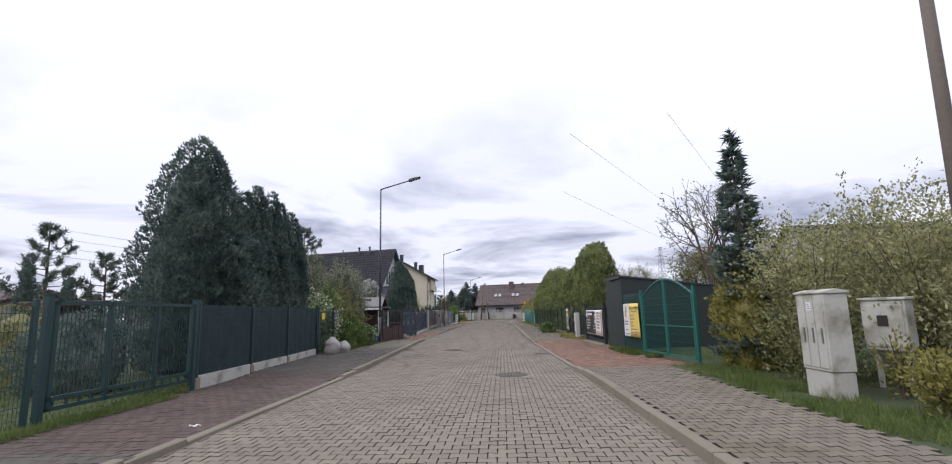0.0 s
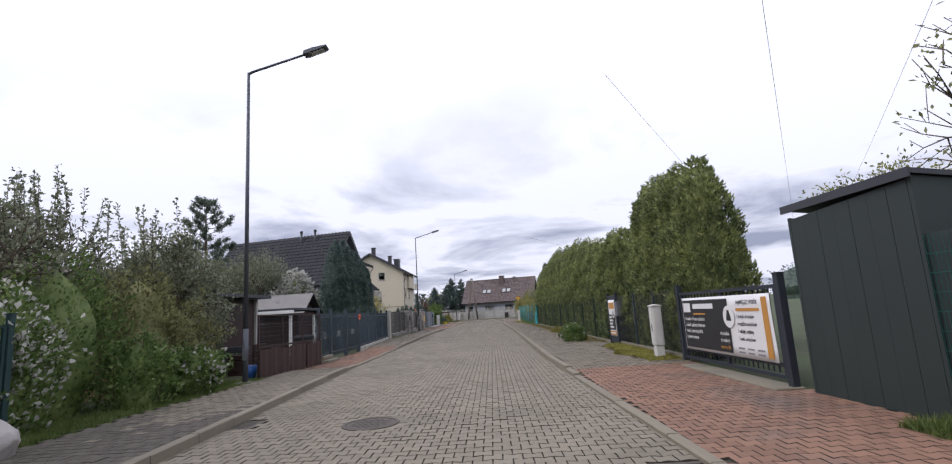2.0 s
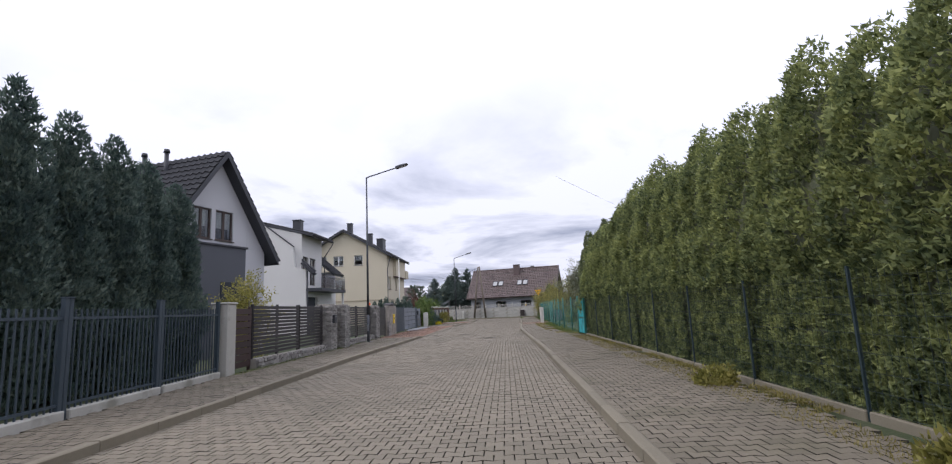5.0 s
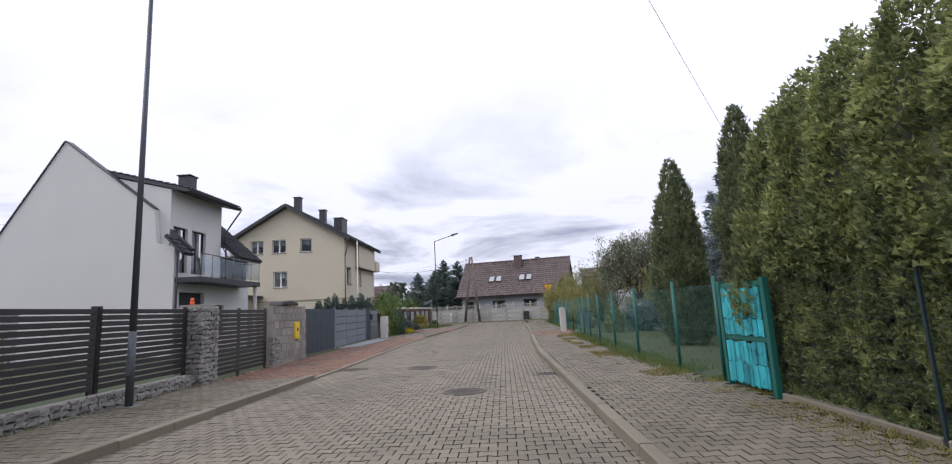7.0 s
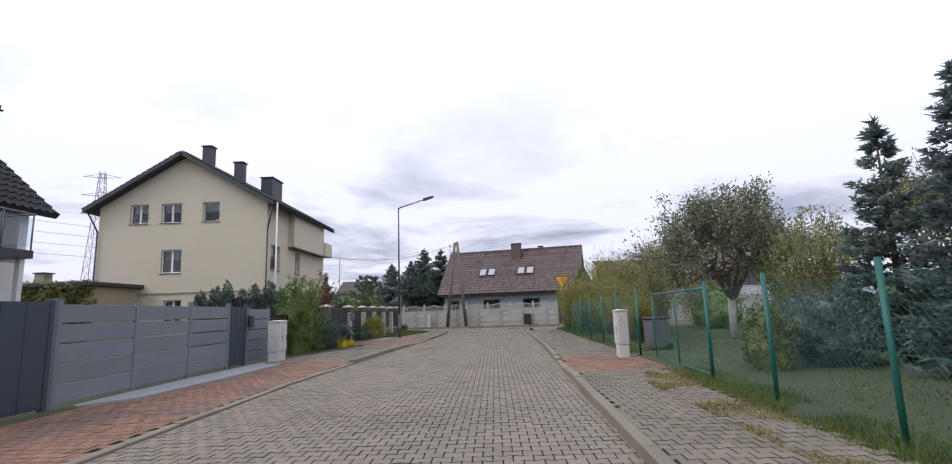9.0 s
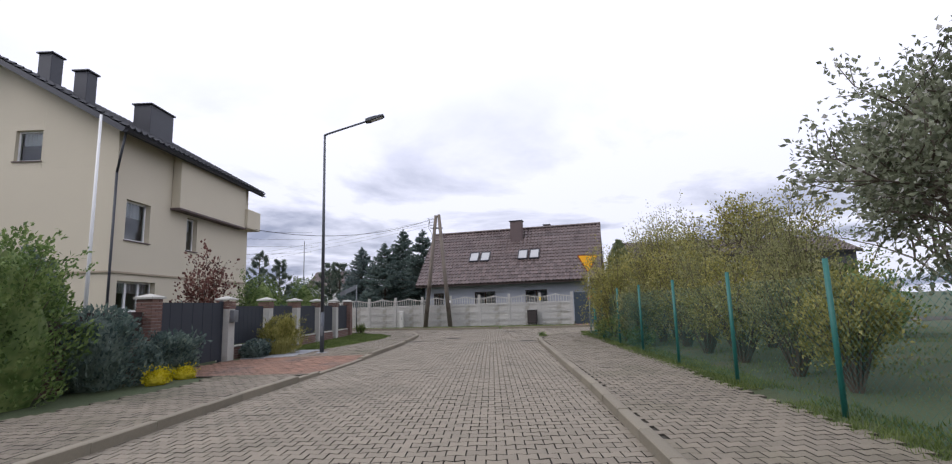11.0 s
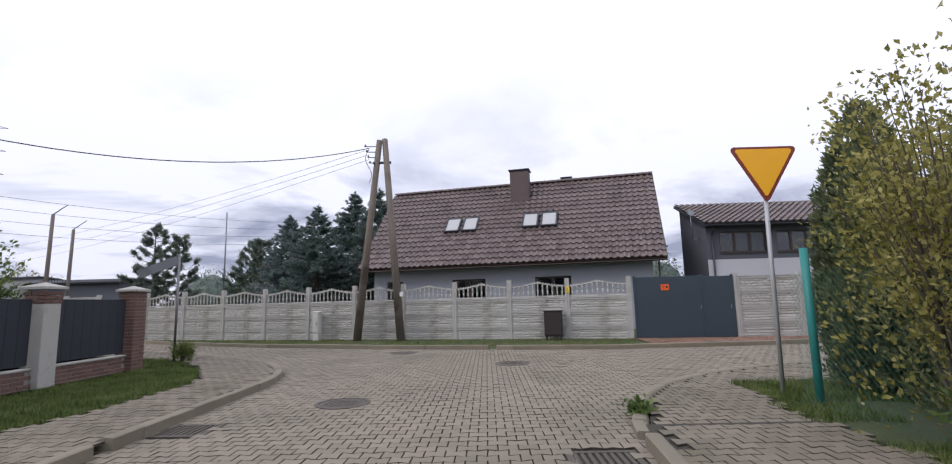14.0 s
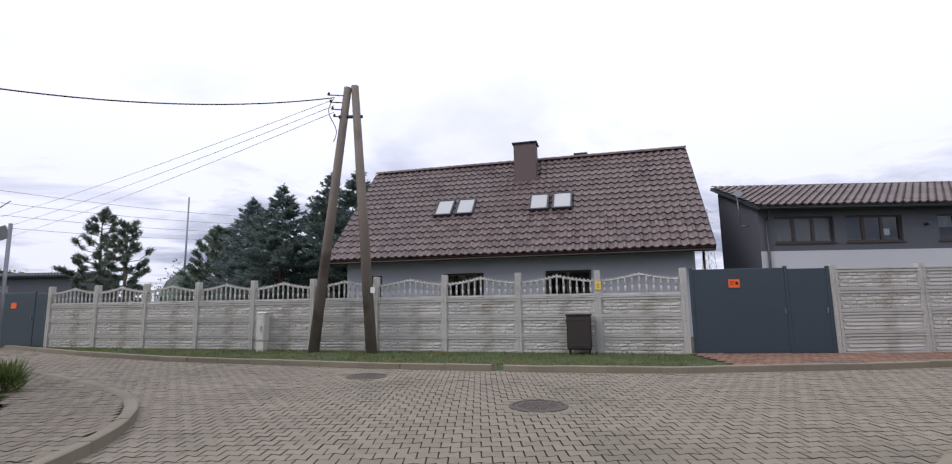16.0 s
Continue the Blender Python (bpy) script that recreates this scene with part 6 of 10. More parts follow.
for i in range(4):
    y0, y1 = 35.9 + i * 2.3, 35.9 + (i + 1) * 2.3
    picket_bay((prop_l(y0), y0), (prop_l(y1), y1), "blue-grey steel picket fence bay on a concrete plinth", plinth=True)
note = thing("warning_plate", "small orange warning plate wired to a picket fence", "sign", "", pose(-6.14, 35.85, 1.55, 0, 0, 90))
part("plate", bbox(-0.14, 0.14, -0.006, 0.006, -0.11, 0.11, w=0.004), ORANGE, note)
bar(note, -0.1, 0.1, -0.02, 0.02, INK, -0.012)
for i, (yy, hh, rr) in enumerate(((39.7, 5.6, 0.85), (40.9, 5.75, 0.82), (42.1, 5.6, 0.82), (43.2, 5.45, 0.82), (44.3, 5.25, 0.8), (45.3, 4.9, 0.75))):
    thuja(-8.5 + 0.06 * (i % 2), yy + 0.25, hh, rr, 5200, THUJA_DARK, 60 + i, "dark-green columnar thuja in a close-planted row", "second row of thujas", face=-0.7)
shrub(-10.9, 40.6, 4.7, 1.5, 4200, LEAF, 71, "large lilac bush covered with white panicles", flowers=BLOSSOM, stems=20, bloom=0.9, leaf=0.12, petal=0.17)
broad_tree(-13.1, 39.5, 5.0, 1.9, 1.0, 19000, LEAF_GREY, 72, "dense grey-green willow-like tree in a back garden", limbs=12, leaf=0.11, wide=0.045)
pine(-17.4, 43.0, 9.2, 2.7, 73, "tall dark pine with open branching in a back garden", 0.3, 52, dens=1.3)
broad_tree(-9.9, 28.0, 3.9, 1.2, 1.7, 4200, LEAF_GREY, 74, "fruit tree with upright budding shoots beside the lean-to", limbs=8, twig_only=True)

# concrete pillar, brown board fence, then the dark slatted fence with stone piers
def pillar(x, y, w, h, material, label, cap_mat=None):
    t = thing("fence_pillar", label, "pillar", "", pose(x, y, 0.04))
    part("shaft", bbox(-w / 2, w / 2, -w / 2, w / 2, -0.1, h, w=0.012), material, t)
    bm = bmesh.new()
    box(bm, -w / 2 - 0.03, w / 2 + 0.03, -w / 2 - 0.03, w / 2 + 0.03, h, h + 0.05)
    part("cap", bevelled(bm, 0.015), cap_mat or material, t)
    return t


pillar(-6.88, 45.35, 0.4, 1.78, PLINTH, "grey concrete fence pillar beside a picket fence")


def slat_bay(p, q, label, slats, h, gap, mat, group, z0=0.3, posts=True, name="slat_fence", base=None, slat_t=0.02, post_mat=None):
    m, L = along(p, q, 0.04)
    t = thing(name, label, "fence", group, m)
    sh = (h - z0) / slats
    for i in range(slats):
        bm = bmesh.new()
        box(bm, 0.03, L - 0.03, -slat_t / 2, slat_t / 2, z0 + i * sh, z0 + (i + 1) * sh - gap)
        part("slat", bevelled(bm, 0.003), mat, t)
    if posts:
        k = max(1, round(L / 1.9))
        for i in range(k + 1):
            post(t, min(max(i * L / k, 0.04), L - 0.04), 0.045, -0.05, h + 0.03, 0.07, post_mat or mat)
    if base:
        part("plinth", bbox(0, L, -0.12, 0.12, -0.1, z0 - 0.03, w=0.02), base, t)
    return t


slat_bay((-6.9, 45.6), (-6.93, 46.8), "brown stained board fence bay", 9, 1.7, 0.02, BROWN_BOARD, "brown board bays", 0.15)


def sett_row(p, q, h, seed, label):
    """A low base wall of split granite setts."""
    m, L = along(p, q, 0.04)
    t = thing("low_stone_wall", label, "wall", "", m)
    part("core", bbox(0, L, -0.1, 0.1, -0.1, h - 0.03, w=0.01), MORTAR, t)
    r = random.Random(seed)
    for i in range(int(h / 0.105)):
        k = round(L / 0.185)
        for j in range(k):
            link_mesh("stone", STONES[r.randrange(6)], None, t, "", pose((j + 0.5) * L / k, -0.1 + r.uniform(-0.01, 0.015), 0.04 + i * 0.105, r.uniform(-8, 8), r.uniform(-8, 8), r.uniform(-8, 8)))
    return t


PIERS = [(-7.0, 52.75), (-7.0, 54.45), (-7.2, 60.35)]
for i, (x, y) in enumerate(PIERS):
    stone_pier(x, y, 0, 0.62, 0.66, 1.86, "square gate pier faced with split grey granite setts", 80 + i)
slat_bay((-6.94, 46.9), (-6.99, 50.15), "black horizontal slat fence bay above a granite base", 13, 1.78, 0.022, BLACK_BOARD, "black slat bays", 0.38)
slat_bay((-6.99, 50.2), (-7.0, 52.4), "black horizontal slat fence bay above a granite base", 13, 1.78, 0.022, BLACK_BOARD, "black slat bays", 0.38)
sett_row((-6.93, 46.9), (-6.98, 52.4), 0.34, 90, "low base wall of split grey granite setts")
slat_bay((-7.0, 53.1), (-7.0, 54.1), "black horizontal slat wicket between stone piers", 14, 1.72, 0.015, BLACK_BOARD, "", 0.1, False, "slat_wicket")
slat_bay((-7.02, 54.8), (-7.15, 57.4), "black horizontal slat fence bay above a granite base", 13, 1.78, 0.022, BLACK_BOARD, "black slat bays", 0.38)
slat_bay((-7.15, 57.45), (-7.2, 60.0), "black horizontal slat fence bay above a granite base", 13, 1.78, 0.022, BLACK_BOARD, "black slat bays", 0.38)
sett_row((-6.98, 54.8), (-7.14, 60.0), 0.34, 91, "low base wall of split grey granite setts")
letter = thing("letter_box", "dark steel letter box on a stone pier", "letter box", "", pose(-6.65, 52.75, 1.3, 0, 0, 90))
part("case", bbox(-0.17, 0.17, -0.06, 0.06, -0.16, 0.16, w=0.01), DARK_METAL, letter)
bm = bmesh.new()
box(bm, -0.12, 0.12, -0.068, -0.06, 0.07, 0.1)
part("flap", bm, GALV, letter)
slat_bay((-7.25, 60.8), (-7.38, 64.2), "wide black horizontal slat sliding gate, closed", 15, 1.76, 0.016, BLACK_BOARD, "", 0.1, True, "slat_gate")
shrub(-8.8, 50.0, 3.2, 1.0, 5200, LEAF_YELLOW, 86, "yellow-green leafy shrub behind a dark slatted fence", stems=24, core=0.0)
shrub(-8.5, 56.5, 2.1, 0.6, 600, LEAF_OLIVE, 87, "twiggy shrub coming into leaf behind a slatted fence", stems=16, core=0.0)
lamp_o = bmesh.new()
tube(lamp_o, (0, 0, 0), (0, 0, 0.07), 0.05, 0.045, 12)
tube(lamp_o, (0, 0, 0.07), (0, 0, 0.16), 0.045, 0.03, 12)
tagged(part("beacon", lamp_o, ORANGE, None, "", pose(-7.3, 60.3, 1.9)), "orange gate beacon on top of a stone pier", "beacon")
street_lamp(-6.65, 57.6, 8.25, 1.55, 0.42, "tall slim dark steel street lamp with one arm over the road")

# cement-block wall with a yellow gas box, vertical-board gate, grey panel fence
m, L = along((-7.4, 64.3), (-7.52, 67.35), 0.04)
bw = thing("block_wall", "unplastered grey cement-block wall with a rough stone end", "wall", "", m)
r = random.Random(8)
bmat = bbox(-0.19, 0.19, -0.12, 0.12, -0.118, 0.118, w=0.008)
bmesh_block = bpy.data.meshes.new("block")
bmat.to_mesh(bmesh_block)
bmat.free()
bmesh_block.materials.append(BLOCK)
part("core", bbox(0.02, L - 0.02, -0.1, 0.1, -0.1, 1.84, w=0.005), MORTAR, bw)
for i in range(8):
    x = 0.2 - (0.2 if i % 2 else 0)
    while x < L + 0.1:
        if not (L - 1.24 < x < L - 0.69 and 3 <= i <= 5) and x > 0.0:
            link_mesh("block", bmesh_block, None, bw, "", pose(min(max(x, 0.2), L - 0.2), r.uniform(-0.006, 0.006), 0.02 + i * 0.246, 0, 0, r.uniform(-0.6, 0.6)))
        x += 0.4
for i in range(16):
    for j in range(3):
        link_mesh("stone", STONES[r.randrange(6)], None, bw, "", pose(-0.06 + j * 0.17, -0.16, 0.03 + i * 0.1 if i < 9 else 0.03, r.uniform(-9, 9), r.uniform(-9, 9), r.uniform(-9, 9)))
gasbox = thing("gas_meter_box", "yellow gas meter box set in a block wall", "meter box", "", m @ pose(L - 0.97, -0.03, 1.02))
part("case", bbox(-0.22, 0.22, -0.12, 0.1, -0.3, 0.3, w=0.012), YELLOW, gasbox)
part("door", bbox(-0.19, 0.19, -0.135, -0.12, -0.27, 0.27, w=0.008), YELLOW, gasbox)
bm = bmesh.new()
tube(bm, (0, -0.136, 0.03), (0, -0.139, 0.03), 0.07, 0.07, 16)
part("print_mark", bm, INK, gasbox)
cover = bmesh.new()
prism(cover, [(0, 0), (1.5, 0), (1.42, 0.1), (0.8, 0.17), (0.1, 0.12)], 1, -0.2, 0.25)
tagged(part("tarpaulin", bevelled(cover, 0.03, 2), BLACK_BOARD, None, "", m @ pose(0.6, 0, 1.88)), "dark tarpaulin thrown over the top of a wall", "tarpaulin")


def board_gate(p, q, label, h, mat, k, name="board_gate", group=""):
    m, L = along(p, q, 0.03)
    t = thing(name, label, "gate", group, m)
    post(t, 0.04, 0.03, -0.05, h + 0.05, 0.09, mat)
    post(t, L - 0.04, 0.03, -0.05, h + 0.05, 0.09, mat)
    for i in range(k):
        a, b = 0.09 + i * (L - 0.18) / k, 0.09 + (i + 1) * (L - 0.18) / k
        bm = bmesh.new()
        prism(bm, [(a, 0), (a + 0.012, -0.014), (b - 0.03, -0.014), (b - 0.018, 0), (b, 0.0), (b, 0.012), (a, 0.012)], 2, 0.08, h)
        part("board", bm, mat, t)
    bm = bmesh.new()
    for z in (0.1, h - 0.12):
        box(bm, 0.09, L - 0.09, 0.014, 0.06, z, z + 0.06)
    part("rail", bm, mat, t)
    return t


board_gate((-7.53, 67.45), (-7.65, 71.1), "anthracite sheet-metal driveway gate of vertical panels, closed", 1.78, SLATE_BLUE, 8)
gp = [(-7.66, 71.2), (-7.74, 73.15), (-7.8, 75.1), (-7.88, 77.0)]
for p, q in zip(gp, gp[1:]):
    slat_bay(p, q, "grey horizontal board fence bay with a pale gap between boards", 5, 1.76, 0.028, GREY_PANEL, "grey board bays", 0.1, False, slat_t=0.05)
for p in gp:
    f = thing("fence_post", "grey square fence post between grey board bays", "post", "grey fence posts", pose(*p, 0.04))
    post(f, 0, 0, -0.1, 1.82, 0.09, GREY_PANEL, 0.006)
board_gate((-7.88, 77.1), (-7.9, 78.1), "anthracite wicket of vertical boards", 1.75, SLATE_BLUE, 3, "board_wicket")
slat_bay((-7.9, 78.2), (-7.85, 79.6), "grey horizontal board fence bay beside a wicket", 5, 1.7, 0.028, GREY_PANEL, "grey board bays", 0.1, True, slat_t=0.05)
bell = thing("entry_phone", "dark entry phone and letter box on a grey post", "letter box", "", pose(-7.82, 78.25, 1.35, 0, 0, 90))
part("case", bbox(-0.13, 0.13, -0.05, 0.05, -0.17, 0.17, w=0.01), DARK_METAL, bell)
cabinet(-7.2, 78.75, 90, 0.62, 0.34, 1.28, "pale grey cable cabinet standing beside a grey board fence", doors=2)
gr = bmesh.new()
f = gr.faces.new([gr.verts.new((x, y, 0.075)) for x, y in ((-7.45, 71.5), (-6.9, 72.2), (-6.75, 75), (-6.7, 79.2), (-7.6, 79.4), (-7.7, 75), (-7.6, 71.6))])
bmesh.ops.recalc_face_normals(gr, faces=gr.faces)
gb = tagged(part("gravel_bed", gr, GRAVEL), "strip of pale gravel along a grey fence", "gravel", "", "structure")
gb.modifiers.new("thickness", "SOLIDIFY").thickness = 0.05

# garden of the cream house: shrubs, flowers, brick pillars with dark panels
for i in range(7):
    thuja(-13.6 + 0.62 * (i % 7), 85.2 + 0.15 * (i % 2), 2.6 + 0.2 * (i % 3), 0.42, 1500, THUJA_DARK, 100 + i, "young clipped dark thuja below the cream house", "small thujas")
shrub(-8.0, 82.4, 3.2, 1.15, 6200, LEAF, 110, "tall bright green leafy bush behind the grey fence", stems=14)
shrub(-7.9, 84.3, 1.75, 1.0, 4600, THUJA_DARK, 111, "dark green spreading shrub beside the footpath", upright=0.3, leaf=0.15, wide=0.06)
shrub(-7.5, 85.9, 1.1, 0.7, 2600, THUJA_DARK, 112, "low dark green shrub beside the driveway", upright=0.3, leaf=0.14)
shrub(-6.95, 84.7, 0.32, 0.27, 900, FLOWER, 113, "low cushion of bright yellow flowers", category="flowers", leaf=0.06, wide=0.045, name="flower_cushion", core=0.8)
shrub(-6.85, 85.5, 0.28, 0.22, 600, FLOWER, 114, "low cushion of bright yellow flowers", category="flowers", leaf=0.06, wide=0.045, name="flower_cushion", core=0.8)
shrub(-7.2, 91.2, 1.35, 0.72, 4200, LEAF_YELLOW, 115, "feathery yellow-green ornamental bush by a dark fence", leaf=0.16, wide=0.03, upright=1.2)
shrub(-7.5, 90.2, 0.6, 0.5, 1500, SPRUCE, 116, "low dark juniper cushion", upright=0.1)
shrub(-11.0, 93.2, 4.3, 1.15, 1700, LEAF_RED, 117, "tall upright shrub with bronze-red leaves in front of a cream house", stems=24, core=0.0, upright=1.3, leaf=0.15, wide=0.10)
shrub(-9.8, 95.5, 3.3, 1.1, 5600, LEAF, 118, "rounded fresh-green bush behind the dark fence", stems=12)
shrub(-9.6, 88.3, 1.9, 0.9, 3000, SPRUCE, 119, "dark evergreen bush behind the gate", upright=0.2)
shrub(-9.2, 98.6, 3.3, 1.0, 5000, LEAF, 120, "fresh-green rounded bush behind the dark fence", stems=12)


def brick_pillar(x, y, h, whole, label):
    t = thing("brick_pillar", label, "pillar", "brick pillars", pose(x, y, 0.03))
    w = 0.38
    part("shaft", bbox(-w / 2 + 0.008, w / 2 - 0.008, -w / 2 + 0.008, w / 2 - 0.008, -0.1, h - (0 if whole else 0.26), w=0.01), MORTAR if whole else PLINTH, t)
    z0 = 0.0 if whole else h - 0.26
    r = random.Random(int(y * 10))
    i = 0
    z = z0 + 0.036
    while z < h - 0.02:
        for face in range(4):
            for u in (-0.065, 0.125) if i % 2 else (-0.125, 0.065):
                link_mesh("brick", BRICK_MESH, None, t, "", pose(0, 0, 0, 0, 0, 90 * face) @ pose(u, -w / 2 + 0.05, z) @ Matrix.Diagonal((0.5 if abs(u) > 0.1 else 1.0, 1, 1, 1)))
        z += 0.075
        i += 1
    bm = bmesh.new()
    k = w / 2 + 0.05
    base = [bm.verts.new((a * k, b * k, h)) for a, b in ((-1, -1), (1, -1), (1, 1), (-1, 1))]
    mid = [bm.verts.new((v.co.x, v.co.y, h + 0.045)) for v in base]
    top = bm.verts.new((0, 0, h + 0.13))
    bm.faces.new(base[::-1])
    for j in range(4):
        bm.faces.new((base[j], base[(j + 1) % 4], mid[(j + 1) % 4], mid[j]))
        bm.faces.new((mid[j], mid[(j + 1) % 4], top))
    part("cap", bm, PLINTH, t, "grey concrete cap")
    return t


PIL = [(-8.15, 86.1), (-8.1, 89.45), (-8.0, 91.9), (-7.95, 94.3), (-7.9, 96.7), (-7.85, 98.95), (-7.8, 101.2)]
for i, (x, y) in enumerate(PIL):
    brick_pillar(x, y, 1.8, i in (0, 6), "grey fence pillar with brown brick head and concrete cap" if i not in (0, 6) else "brown brick fence pillar with a concrete cap")
for i, (p, q) in enumerate(zip(PIL, PIL[1:])):
    p, q = (p[0], p[1] + 0.2), (q[0], q[1] - 0.2)
    m, L = along(p, q, 0.03)
    if i == 0:
        board_gate(p, q, "black sheet-metal driveway gate between brick pillars, closed", 1.72, ANTHRACITE, 6)
        continue
    t = thing("panel_fence", "black panel fence bay on a brown brick base", "fence", "black panel bays", m)
    brick_band(t, pose(0, -0.06, 0), L, 0.38, 0.0, 0.12, i)
    bm = bmesh.new()
    box(bm, 0, L, -0.08, 0.08, 0.38, 0.42)
    part("coping", bevelled(bm, 0.008), PLINTH, t)
    for k in range(8):
        bm = bmesh.new()
        box(bm, 0.03 + k * (L - 0.06) / 8, 0.025 + (k + 1) * (L - 0.06) / 8, -0.012, 0.012, 0.46, 1.62)
        part("panel", bevelled(bm, 0.003), ANTHRACITE, t)
box_l = thing("letter_box", "grey steel letter box on a fence pillar", "letter box", "", pose(-7.86, 89.45, 1.35, 0, 0, 90))
part("case", bbox(-0.14, 0.14, -0.07, 0.07, -0.18, 0.18, w=0.015), GALV, box_l)
m, L = along((-8.2, 80.0), (-8.2, 85.9), 0.03)
low = thing("brick_wall", "low brown brick garden wall with dark panels", "wall", "", m)
brick_band(low, pose(0, -0.06, 0), L, 0.9, 0.0, 0.12, 77)
bm = bmesh.new()
box(bm, 0, L, -0.03, 0.03, 0.92, 1.5)
part("panel", bm, BROWN_BOARD, low)
street_lamp(-5.6, 90.7, 7.3, 1.45, 0.42, "slim dark steel street lamp with one arm on a grass strip")

plate_post = thing("street_name_sign", "street name plate seen edge-on, on a thin grey post", "sign", "", pose(-7.75, 102.75, 0.06, 0, 0, 25))
bm = bmesh.new()
tube(bm, (0, 0, 0), (0, 0, 2.75), 0.03, 0.03, 10)
part("pole", bm, GALV, plate_post)
bm = bmesh.new()
box(bm, 0.0, 0.95, -0.012, 0.012, -0.11, 0.11)
pn = part("name_plate", bevelled(bm, 0.004), GALV, plate_post, "", pose(-0.02, 0, 2.62, 0, 24, 180))
bar(pn, 0.12, 0.8, -0.03, 0.03, INK_GREY, -0.018)

# ---- houses of the left side ----
# grey gable house
W_, D_, RIDGE, PITCH_D = 10.6, 5.6, 8.42, 54.0
TD = math.tan(radians(PITCH_D))
EAVE = RIDGE - D_ / 2 * TD
hd = thing("gabled_house", "pale grey house with a steep dark roof and box porch", "house", "", pose(-11.3, 53.0, 0, 0, 0, -15) @ pose(-W_ - 0.5, -D_ / 2, 0))
wall(hd, pose(0, 0, 0), W_, EAVE, [(6.5, 8, 1.0, 2.3)], RENDER_GREY)
window_in(hd, pose(0, 0, 0), 6.5, 8, 1.0, 2.3, FRAME_BROWN)
E_ = pose(W_, 0, 0, 0, 0, 90)
GA, GB = D_ / 2 - (RIDGE - 6.12) / TD, D_ / 2 + (RIDGE - 6.12) / TD
ops = [(1.55, 2.5, 4.78, 6.05), (2.72, 3.66, 4.78, 6.05), (4.35, 4.85, 2.0, 2.95)]
wall(hd, E_, D_, EAVE, [ops[2]], RENDER_PALE)
# gable wall above, cut round the two windows
wall(hd, E_ @ pose(GA, 0, EAVE), GB - GA, 6.12 - EAVE, [(o[0] - GA, o[1] - GA, o[2] - EAVE, o[3] - EAVE) for o in ops[:2]], RENDER_PALE)
bm = bmesh.new()
prism(bm, [(0, EAVE + 0.002), (GA - 0.002, EAVE + 0.002), (GA - 0.002, 6.11)], 1, 0.0, 0.3)
prism(bm, [(GB + 0.002, EAVE + 0.002), (D_, EAVE + 0.002), (GB + 0.002, 6.11)], 1, 0.0, 0.3)
prism(bm, [(GA, 6.122), (GB, 6.122), (D_ / 2, RIDGE)], 1, 0.0, 0.3)
part("gable", bm, RENDER_PALE, hd, "", E_)
for o in ops[:2]:
    window_in(hd, E_, *o, FRAME_BROWN, 2, recess=0.06, curtain=0.6)
window_in(hd, E_, *ops[2], FRAME_BROWN, 1)
wall(hd, pose(W_, D_, 0, 0, 0, 180), W_, EAVE, [], RENDER_GREY)
wall(hd, pose(0, D_, 0, 0, 0, 270), D_, EAVE, [], RENDER_GREY, gable=[(0, EAVE), (D_, EAVE), (D_ / 2, RIDGE)])
bm = bmesh.new()
box(bm, W_ + 0.002, W_ + 1.4, -0.3, 2.95, 0, 4.28)
part("porch", bevelled(bm, 0.01), RENDER_DARK, hd, "dark grey box-shaped porch")
bm = bmesh.new()
box(bm, W_ + 0.003, W_ + 1.46, -0.36, 3.01, 4.282, 4.35)
part("porch_coping", bm, DARK_METAL, hd)
bm = bmesh.new()
box(bm, W_ + 1.402, W_ + 1.43, 1.7, 2.6, 0.1, 2.9)
part("door", bm, ANTHRACITE, hd)
run = (D_ / 2 + 0.42) / math.cos(radians(PITCH_D))
for p, a in (((-0.4, -0.42, EAVE + 0.06 - 0.42 * TD), 0), ((W_ + 0.5, D_ + 0.42, EAVE + 0.06 - 0.42 * TD), 180)):
    mm = slope_pose(p, a, PITCH_D)
    bm = bmesh.new()
    box(bm, 0, W_ + 0.9, 0.02, run + 0.02, -0.12, 0.06)
    rf = part("roof", bm, DARK_METAL, hd, "", mm)
    tile_field("tiling", W_ + 0.9, 16, 0.33, run / 16, TILE_DARK, rf, pose(0, 0, 0.075))
    gutter_on(rf, pose(0, 0, 0), W_ + 0.9)
for fx, fr in ((8.2, 0.09), (6.9, 0.09)):
    bm = bmesh.new()
    tube(bm, (fx, D_ / 2 - 0.5, 7.3), (fx, D_ / 2 - 0.5, 8.75), fr, fr, 10)
    tube(bm, (fx, D_ / 2 - 0.5, 8.75), (fx, D_ / 2 - 0.5, 8.9), fr * 1.5, fr * 1.2, 10)
    part("flue", bm, DARK_METAL, hd)

# white house: blind firewall gable, dormer with a glass balcony, dark tiles
hw = thing("white_house", "white rendered house with a blind gable, dark roof and glass balcony", "house", "", pose(-24.5, 71.5, 0))
bm = bmesh.new()
prism(bm, [(0, 0), (0, 5.7), (3.3, 10.7), (8.0, 7.0), (8.2, 5.35), (9.1, 5.1), (9.1, 0)], 1, 0.0, 0.32)
part("gable_wall", bm, RENDER_WHITE, hw, "plain white blind gable wall")
bm = bmesh.new()
for (a, b), (c, d) in (((0, 5.7), (3.3, 10.7)), ((3.3, 10.7), (8.0, 7.0))):
    ang = math.degrees(math.atan2(d - b, c - a))
    ln = math.hypot(c - a, d - b)
    box(bm, 0, ln, -0.06, 0.4, 0.002, 0.05, pose(a, 0, b, 0, -ang, 0))
part("gable_coping", bm, DARK_METAL, hw)
E_ = pose(9.1, 0.32, 0, 0, 0, 90)
